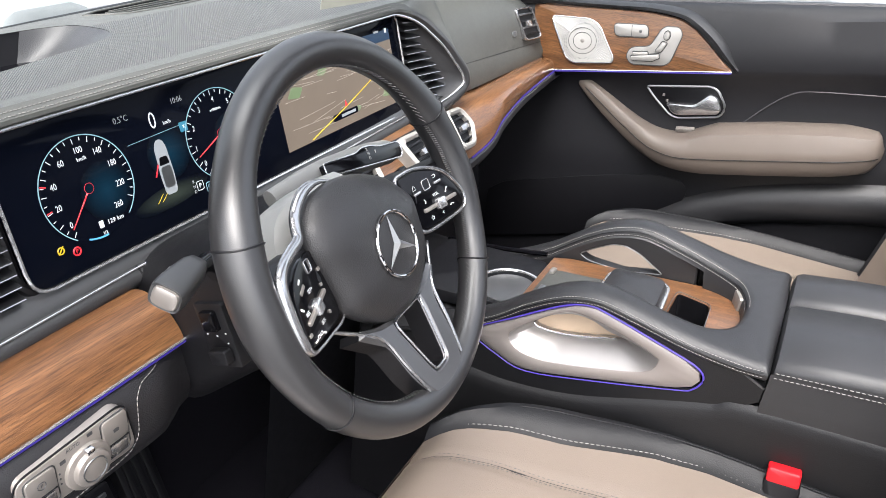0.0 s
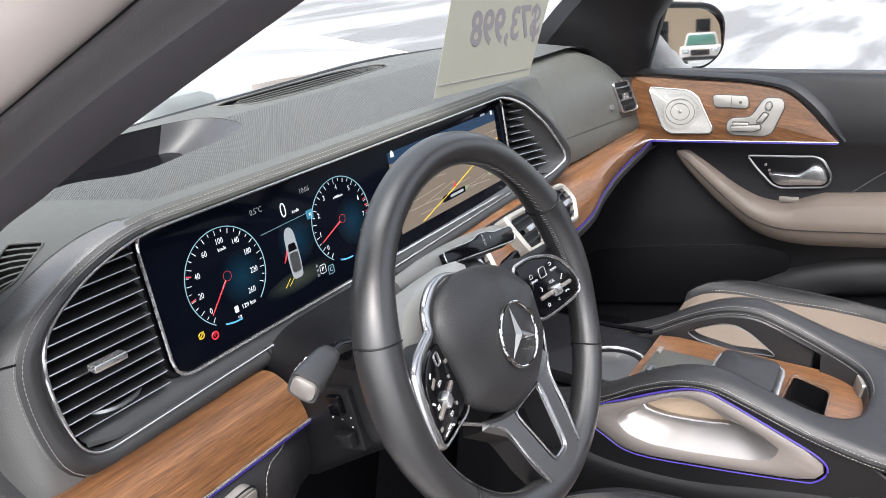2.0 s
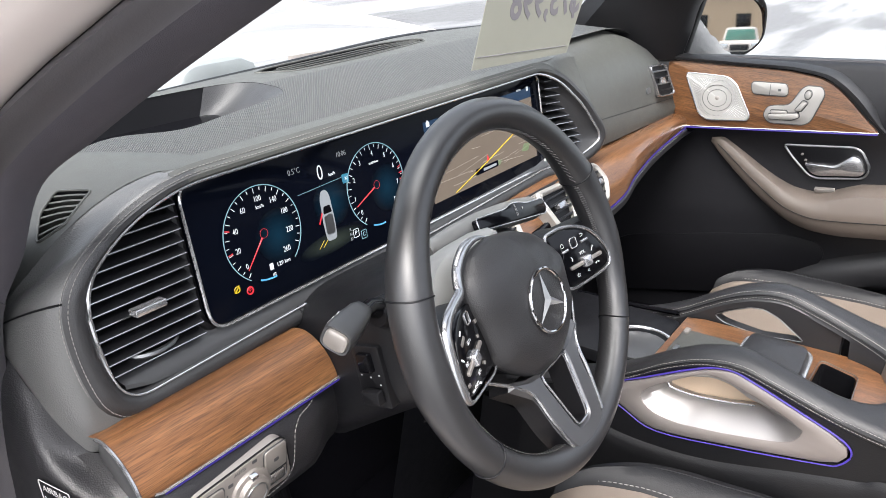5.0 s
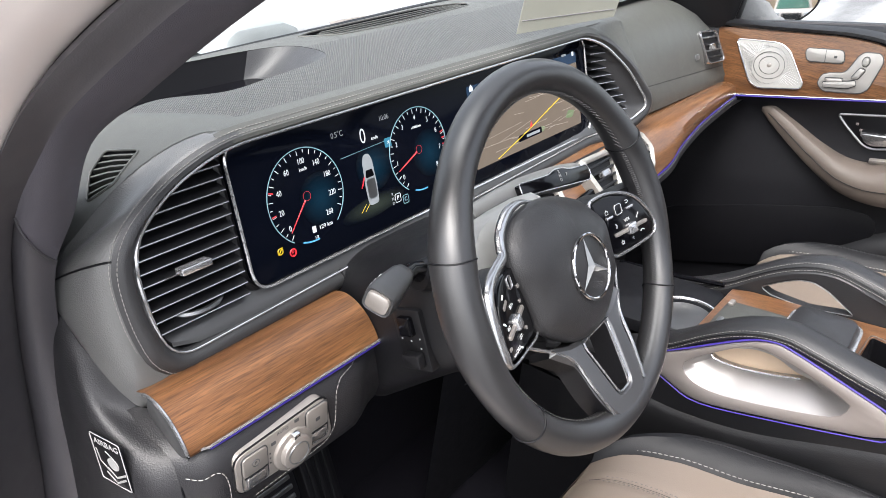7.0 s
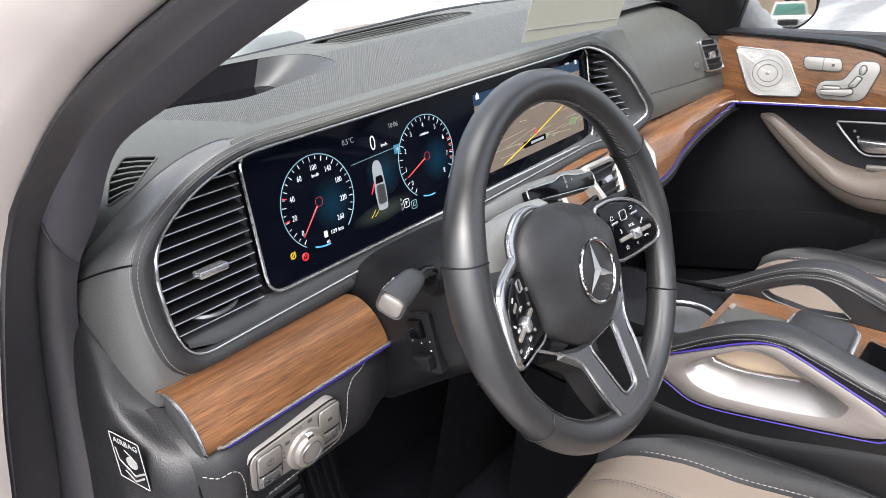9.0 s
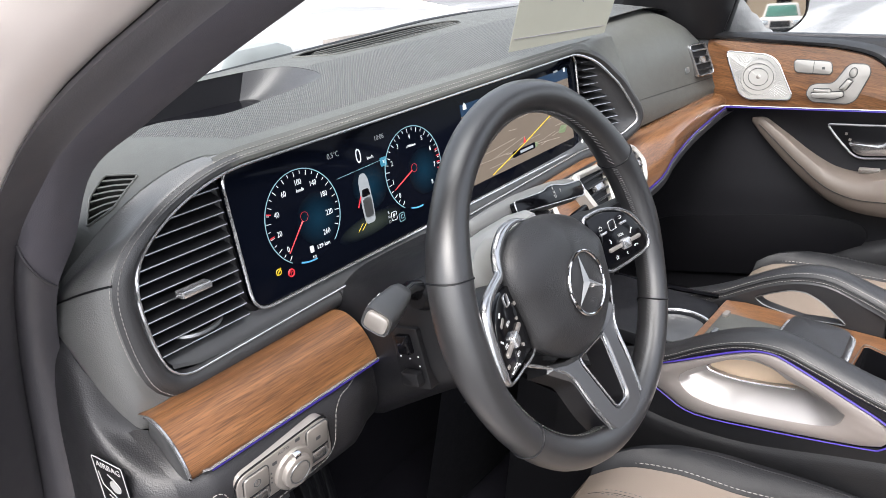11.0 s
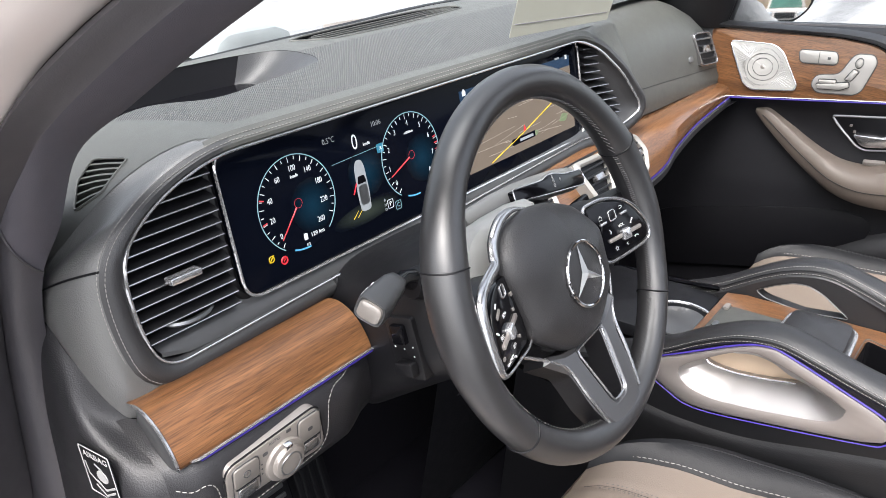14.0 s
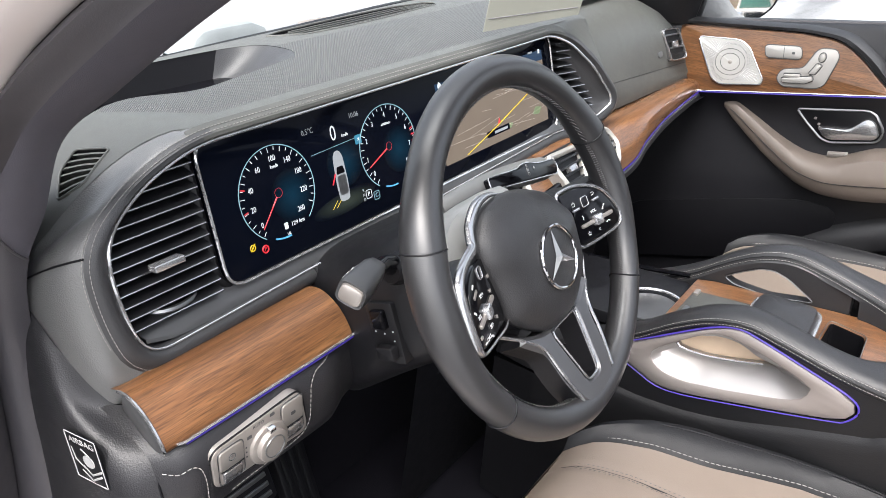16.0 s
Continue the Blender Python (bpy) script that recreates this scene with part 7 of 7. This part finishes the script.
# speaker
SPK = rounded([(0.260, 1.112), (0.165, 1.122), (0.140, 1.111), (0.093, 1.052), (0.095, 1.040), (0.184, 1.022), (0.204, 1.031)], [0.012, 0.02, 0.02, 0.01, 0.008, 0.014, 0.02], 4)
PERF = mat("perforated_steel", (0.38, 0.37, 0.35), 0.40, metal=0.4, var=0.05)
spk = part("speaker_grille", door_plate(SPK, 0.016, 0.01), PERF, door, "perforated steel speaker grille", smooth=False)
part("speaker_edge", tube([on_door(*p, 0.016) for p in dense(SPK, 0.01)], 0.0016, closed=True, seg=5), CHROME, spk)
for r in (0.033, 0.0215):
    part("speaker_ring", tube([on_door(0.173 + r * math.cos(a), 1.073 + r * 0.85 * math.sin(a), 0.0158) for a in np.linspace(0, 2 * math.pi, 40, endpoint=False)], 0.0007, closed=True, seg=5), PLATE, spk)
part("speaker_cap", door_plate([(0.173 + 0.005 * math.cos(a), 1.073 + 0.0045 * math.sin(a)) for a in np.linspace(0, 2 * math.pi, 16, endpoint=False)], 0.0166, 0.003), SILVER, spk)
_, spk_out = radial(SPK, inset(SPK if area2(SPK) > 0 else SPK[::-1], 0.005), np.array([0.173, 1.073]), 84)
rays = bmesh.new()
for k, q in enumerate(spk_out):
    c0 = np.array([0.173, 1.073])
    d = (q - c0) / np.hypot(*(q - c0))
    n_ = int((np.hypot(*(q - c0)) - 0.036) / 0.0042)
    for m_ in range(max(0, n_)):
        a, b2 = c0 + d * (0.037 + m_ * 0.0042), c0 + d * (0.0395 + m_ * 0.0042)
        tube([on_door(*a, 0.0161), on_door(*b2, 0.0161)], 0.0006, seg=4, bm=rays)
perf = part("perforation", rays, SILVERDK, spk)
perf["kind"] = "stuff"
mem = part("memory_switch", door_plate(rounded([(0.111, 1.122), (0.037, 1.132), (0.029, 1.108), (0.103, 1.098)], 0.010, 4), 0.0145, 0.006), PEARL, door, "silver memory key plate")
part("key_split", tube([on_door(0.070, 1.1265, 0.0147), on_door(0.066, 1.1035, 0.0147)], 0.0007, seg=4), PLATE, mem)
part("memory_mark", door_plate(rounded([(0.052, 1.119), (0.046, 1.120), (0.045, 1.115), (0.051, 1.114)], 0.001), 0.0150, 0.001, 0.0003), PLATE, mem)
part("plate_edge", tube([on_door(*p, 0.0135) for p in rounded([(0.112, 1.123), (0.036, 1.133), (0.028, 1.107), (0.102, 1.097)], 0.010, 4)], 0.0010, closed=True, seg=5), PLATE, mem)
ADJ = rounded([(0.052, 1.047), (0.067, 1.060), (0.063, 1.078), (0.050, 1.084), (0.020, 1.090), (0.006, 1.128), (-0.002, 1.136), (-0.032, 1.140), (-0.041, 1.126), (-0.030, 1.068), (-0.018, 1.058)], [0.01, 0.012, 0.01, 0.01, 0.012, 0.01, 0.01, 0.01, 0.012, 0.012, 0.01], 4)
adj = part("seat_switch", door_plate(ADJ, 0.0145, 0.006), PEARL, door, "silver seat adjustment plate")
part("plate_edge", tube([on_door(*p, 0.0135) for p in inset(ADJ if area2(ADJ) > 0 else ADJ[::-1], -0.001)], 0.0010, closed=True, seg=5), PLATE, adj)
for pts in ([(0.056, 1.064), (0.052, 1.056), (0.008, 1.063), (-0.006, 1.072), (-0.002, 1.080), (0.006, 1.077)], [(0.054, 1.073), (0.022, 1.079), (0.020, 1.073), (0.050, 1.067)], [(0.006, 1.084), (-0.006, 1.085), (-0.014, 1.104), (-0.004, 1.106)]):
    q = rounded(pts, 0.0025)
    part("seat_key", door_plate(q, 0.0205, 0.008, 0.0016), PEARL, adj, "seat shaped key")
    part("key_edge", tube([on_door(*p, 0.0148) for p in inset(q if area2(q) > 0 else q[::-1], -0.0012)], 0.0010, closed=True, seg=4), PLATE, adj)
part("seat_key", door_plate([(-0.010 + 0.006 * math.cos(a), 1.120 + 0.0085 * math.sin(a)) for a in np.linspace(0, 2 * math.pi, 16, endpoint=False)], 0.0205, 0.008, 0.002), PEARL, adj, "seat shaped key")
part("key_edge", tube([on_door(-0.010 + 0.0072 * math.cos(a), 1.120 + 0.0097 * math.sin(a), 0.0148) for a in np.linspace(0, 2 * math.pi, 20, endpoint=False)], 0.0010, closed=True, seg=4), PLATE, adj)
# handle
HND = rounded([(0.012, 1.000), (-0.125, 1.029), (-0.142, 1.024), (-0.166, 0.992), (-0.160, 0.968), (-0.070, 0.944), (-0.052, 0.948), (-0.012, 0.978)], [0.008, 0.012, 0.012, 0.012, 0.012, 0.012, 0.012, 0.012], 4)
HF = fr((0.748, 0, 0), (0, -1, 0), (0, 0, 1))
hnd = part("handle_bowl", slab(flip(HND), HF, 0.01, 0.001, 0.002), DARKER, door, "black handle bowl")
part("handle_frame", tube([HF @ Vector((-p[0], p[1], 0.003)) for p in dense(HND, 0.01)], 0.0026, closed=True, seg=6), SILVERDK, door, "satin chrome frame")
hl = rounded([(-0.038, 0.974), (-0.100, 0.984), (-0.128, 1.016), (-0.146, 1.010), (-0.160, 0.984), (-0.152, 0.972), (-0.07, 0.951), (-0.055, 0.955)], [0.006, 0.012, 0.012, 0.012, 0.012, 0.01, 0.012, 0.01], 4)
part("pull_handle", slab(flip(hl), HF, 0.014, 0.006, 0.014, dome=0.003), CHROME, door, "satin chrome pull handle")
for y, z in ((-0.030, 0.989), (-0.040, 0.978)):
    part("lock_key", slab(rect(-0.0026, -0.0026, 0.0026, 0.0026, 0.001), HF @ Matrix.Translation((-y, z, 0)), 0.004, 0.001, 0.005), SILVER, hnd)
part("window_key", slab(rect(-0.020, -0.005, 0.020, 0.005, 0.002), fr((0.742, -0.095, 0.926), (0, -1, 0.2), (-0.3, 0, 1)), 0.01, 0.002, 0.01), SILVER, door, "silver window key")
# armrest
ARM = crv([(0.168, 0.972), (0.14, 0.964), (0.09, 0.935), (0.03, 0.902), (-0.03, 0.880), (-0.09, 0.876), (-0.16, 0.890), (-0.28, 0.920), (-0.40, 0.950), (-0.465, 0.966), (-0.485, 0.970)], 4)
AW = [0.010, 0.022, 0.030, 0.040, 0.062, 0.076, 0.080, 0.080, 0.078, 0.06, 0.03]
AH = [0.006, 0.020, 0.026, 0.030, 0.033, 0.038, 0.046, 0.046, 0.044, 0.038, 0.012]
AT = [1.0, 1.0, 1.0, 1.0, 1.0, 1.05, 1.4, 1.45, 1.4, 1.2, 1.0]
rows = []
for k, (y, z) in enumerate(ARM):
    w, h = float(np.interp(k / 4, range(11), AW)), float(np.interp(k / 4, range(11), AH))
    x, g_ = 0.755, float(np.interp(k / 4, range(11), AT))
    rows.append([(x, y, z + h * g_), (x - w * 0.45, y, z + h * g_), (x - w * 0.8, y, z + h * 0.82 * g_), (x - w * 0.97, y, z + h * 0.45), (x - w, y, z + h * 0.1), (x - w * 0.985, y, z - h * 0.1), (x - w * 0.95, y, z - h * 0.5), (x - w * 0.8, y, z - h * 0.85), (x - w * 0.4, y, z - h), (x, y, z - h)])
part("armrest", grid(rows, caps=True, close_v=True), TAUPE_D, door, "truffle leather armrest")
part("armrest_seam", tube([(r[4][0] - 0.0006, r[4][1], (r[4][2] + r[5][2]) / 2) for r in rows[3:-2]], 0.0010, seg=5), DARKER, door)
# lower door: pocket and sweep
# No hollow here: a flat black plate gives the pocket's shade.
part("map_pocket", slab(rounded([(-0.36, 0.50), (-0.02, 0.62), (0.068, 0.691), (0.124, 0.739), (0.137, 0.779), (0.118, 0.803), (0.056, 0.803), (-0.089, 0.758), (-0.321, 0.674), (-0.36, 0.64)], [0.01, 0.02, 0.03, 0.03, 0.025, 0.02, 0.03, 0.05, 0.03, 0.01], 4), fr((0.742, 0, 0), (0, -1, 0), (0, 0, 1)), 0.01, 0.001, 0.003), DARKER, door, "flat dark plate for the shade in the map pocket")
rows = []
for y in np.linspace(0.06, -0.9, 26):
    zc = float(np.interp(-y, [-0.06, 0.037, 0.144, 0.242, 0.341, 0.5, 0.9], [0.575, 0.650, 0.735, 0.790, 0.828, 0.872, 0.95]))
    e = smooth01((0.06 - y) / 0.2)
    rows.append([(0.748, y, zc + 0.040), (0.746 - 0.014 * e, y, zc + 0.028), (0.744 - 0.024 * e, y, zc + 0.010), (0.743 - 0.028 * e, y, zc - 0.012), (0.743 - 0.026 * e, y, zc - 0.038), (0.744 - 0.012 * e, y, zc - 0.056), (0.750, y, zc - 0.062)])
part("pocket_front", grid(rows), LEATHER, door, "smooth black pocket front")
part("panel_crease", tube([(0.7515, y, z) for y, z in crv([(0.36, 0.800), (0.15, 0.826), (0.03, 0.850)], 5)], 0.0015, seg=5), DARKER, door)
part("panel_crease", tube([(0.7495, y, z) for y, z in crv([(-0.205, 0.962), (-0.248, 1.014), (-0.284, 1.047), (-0.324, 1.062), (-0.453, 1.082), (-0.7, 1.12)], 5)], 0.0016, seg=5), KICK, door)
# window: glass, frame, pillar, mirror
sidew = thing("side_window", "clear passenger side window with black frame", "car window", kind="structure")
g = part("glass", grid([[(0.80, y, zs(y) + 0.14 - bd(y)), (0.76, y - 0.02, 1.40), (0.66, y - 0.05, 1.62)] for y in np.linspace(0.30, -0.95, 8)]), GLASS, sidew)
g.visible_shadow = False
part("window_seal", tube([(0.792, y, zs(y) + 0.151 - bd(y)) for y in np.linspace(0.33, -0.98, 20)], 0.005, seg=6), RUBBER, sidew)
rp = thing("far_pillar", "black windscreen pillar on the passenger side", "car pillar", kind="structure")
PO = [(0.76, 0.285, 1.13), (0.755, 0.272, 1.20), (0.745, 0.255, 1.28), (0.71, 0.16, 1.40), (0.64, 0.0, 1.54), (0.6, -0.15, 1.62)]
PI = [(0.64, 0.52, 1.14), (0.62, 0.455, 1.225), (0.62, 0.40, 1.30), (0.60, 0.30, 1.40), (0.56, 0.10, 1.54), (0.53, -0.1, 1.62)]
rows = []
for a, b in zip(crv(PO, 4), crv(PI, 4)):
    a, b = Vector(a), Vector(b)
    rows.append([a + Vector((0.05, 0.01, 0)), a, a.lerp(b, 0.12) + Vector((-0.012, -0.008, 0)), a.lerp(b, 0.4) + Vector((-0.02, -0.012, 0)), a.lerp(b, 0.8) + Vector((-0.012, -0.01, 0)), b, b + Vector((0.02, 0.05, 0))])
part("pillar_trim", grid(rows), DARK, rp)
part("corner_piece", slab(rounded([(-0.38, 1.12), (-0.278, 1.14), (-0.258, 1.30), (-0.33, 1.30)], 0.01), fr((0.765, 0, 0), (0, -1, 0), (0, 0, 1)), 0.02, 0.003, 0.0), DARKER, rp)

mir = thing("door_mirror", "white door mirror with snow on its housing", "door mirror")
MO = rounded([(-0.345, 1.10), (-0.205, 1.128), (-0.178, 1.160), (-0.186, 1.235), (-0.215, 1.268), (-0.345, 1.275)], [0.02, 0.03, 0.03, 0.03, 0.03, 0.02], 5)
sc = [((p[0] + 0.26) * 1.66 - 0.012, p[1] - 0.006) for p in MO]
MF = fr((1.0, 0.262, 0), (0.88, -0.475, 0), (0, 0, 1))
MG = fr(MF @ Vector((0, 1.185, 0.001)), (0.88, -0.475, 0), (0.054, 0.103, 1)) @ Matrix.Translation((0, -1.185, 0))
part("mirror_housing", ring_bm(inset(sc, -0.014), inset(sc, 0.0), MF, 0.10, 0.004, 0.004), GLOSSBLK, mir, "black mirror frame")
part("mirror_shell", slab(inset(sc, -0.016), MF, 0.09, 0.0, -0.02), PAINT, mir, "white mirror housing")
m, nt, b = nodes_of("mirror_glass")
b.inputs["Base Color"].default_value = (0.8, 0.82, 0.82, 1)
b.inputs["Metallic"].default_value, b.inputs["Roughness"].default_value = 1.0, 0.02
part("mirror_glass", slab(inset(sc, -0.002) if area2(sc) > 0 else sc, MG, 0.004, 0.0, 0.0), m, mir)

# price sheet that hangs under the roof
tag = thing("price_sheet", "white price sheet hanging before the windscreen, its print showing through", "price sheet")
TF = fr((0.008, 0.279, 1.240), (1, -0.067, -0.024), (0.0, 0.0, 1))
part("sheet", slab([(-0.127, 0.0), (0.127, 0.0), (0.205, 0.24), (-0.080, 0.24)], TF, 0.0006, 0, 0.0), PAPER, tag)
words("$73,998", 0.068, TF @ Matrix.Translation((0.047, 0.085, 0.0004)) @ Matrix.Diagonal((-1, 1, 1, 1)), INK, tag, "price_print", squeeze=0.88, bold=0.0016)
part("sheet_line", tube([TF @ Vector((-0.118, 0.017, 0.0003)), TF @ Vector((0.122, 0.012, 0.0003))], 0.0006, seg=4), INK, tag)
# snow that clings to the mirror and the ledge below it
rnd = random.Random(8)
rows = []
for i in range(15):
    t = i / 14
    base = MF @ Vector((-0.18 + 0.25 * t, 1.085, 0.02))
    h = 0.16 * (1 - t) ** 1.3 + 0.012
    rows.append([base + (MF.to_3x3() @ Vector((rnd.uniform(-0.006, 0.006), h * a + rnd.uniform(-0.006, 0.006), 0.03 * math.sin(math.pi * a) + 0.004))) for a in (0, 0.2, 0.4, 0.6, 0.8, 1.0)])
snow_cap = part("mirror_snow", grid(rows), SNOW, mir, "snow stuck to the mirror")

# low building behind the car, seen in the mirror only
hall = thing("building", "beige low building across the snowy lot", "building")
hf = fr((18.0, -54.0, 0.0), (-1, -0.15, 0), (0, 0, 1))
part("wall", slab(rect(-14, -0.3, 14, 4.2), hf, 6.0, 0.0, 0.0), mat("beige_stucco", (0.34, 0.25, 0.17), 0.8), hall)
part("roof", slab(rect(-14.3, 4.2, 14.3, 4.7), hf, 6.5, 0.05, 0.3), SNOW, hall, "snow-covered flat roof")
for k in range(9):
    part("window", slab(rect(-13 + k * 2.9, 1.2, -12.0 + k * 2.9, 2.8), hf, 0.1, 0.02, 0.04), GLOSSBLK, hall)

# parked car on the lot, seen in the mirror only
car = thing("parked_car", "white parked car with green-tinted windscreen on the snowy lot", "car")
CF = fr((12.95, -36.0, 0.05), (-0.94, -0.34, 0), (0, 0, 1))
CARGLASS = mat("green_tinted_glass", (0.06, 0.16, 0.13), 0.15, var=0.1)
part("body", slab(rounded([(-0.90, 0.32), (0.90, 0.32), (0.93, 0.62), (0.90, 0.98), (-0.90, 0.98), (-0.93, 0.62)], 0.08), CF, 4.3, 0.12, 2.2), PAINT, car, "white car body")
part("cabin", slab(rounded([(-0.80, 0.96), (0.80, 0.96), (0.64, 1.58), (-0.64, 1.58)], 0.10), CF, 2.6, 0.08, 1.1), PAINT, car)
part("windscreen", slab(rounded([(-0.70, 1.0), (0.70, 1.0), (0.58, 1.50), (-0.58, 1.50)], 0.06), CF, 0.1, 0.02, 1.16), CARGLASS, car, "green-tinted windscreen")
part("grille", slab(rect(-0.42, 0.55, 0.42, 0.82, 0.05), CF, 0.1, 0.02, 2.24), DARK, car, "black grille")
part("bumper", slab(rect(-0.80, 0.34, 0.80, 0.50, 0.05), CF, 0.1, 0.02, 2.26), DARK, car)
for q in (-1, 1):
    part("headlight", slab(rect(q * 0.66 - 0.17, 0.66, q * 0.66 + 0.17, 0.86, 0.05), CF, 0.1, 0.02, 2.24), BRIGHT_S, car, "clear headlight")
    for w in (1.45, -1.25):
        part("wheel", slab([(w + 0.33 * math.cos(a), 0.33 + 0.33 * math.sin(a)) for a in np.linspace(0, 2 * math.pi, 20, endpoint=False)], CF @ Matrix.Rotation(radians(-90), 4, "Y") @ Matrix.Translation((0, 0, 0.90 if q > 0 else -0.68)), 0.22, 0.02, 0.0), DARKER, car, "black tyre")
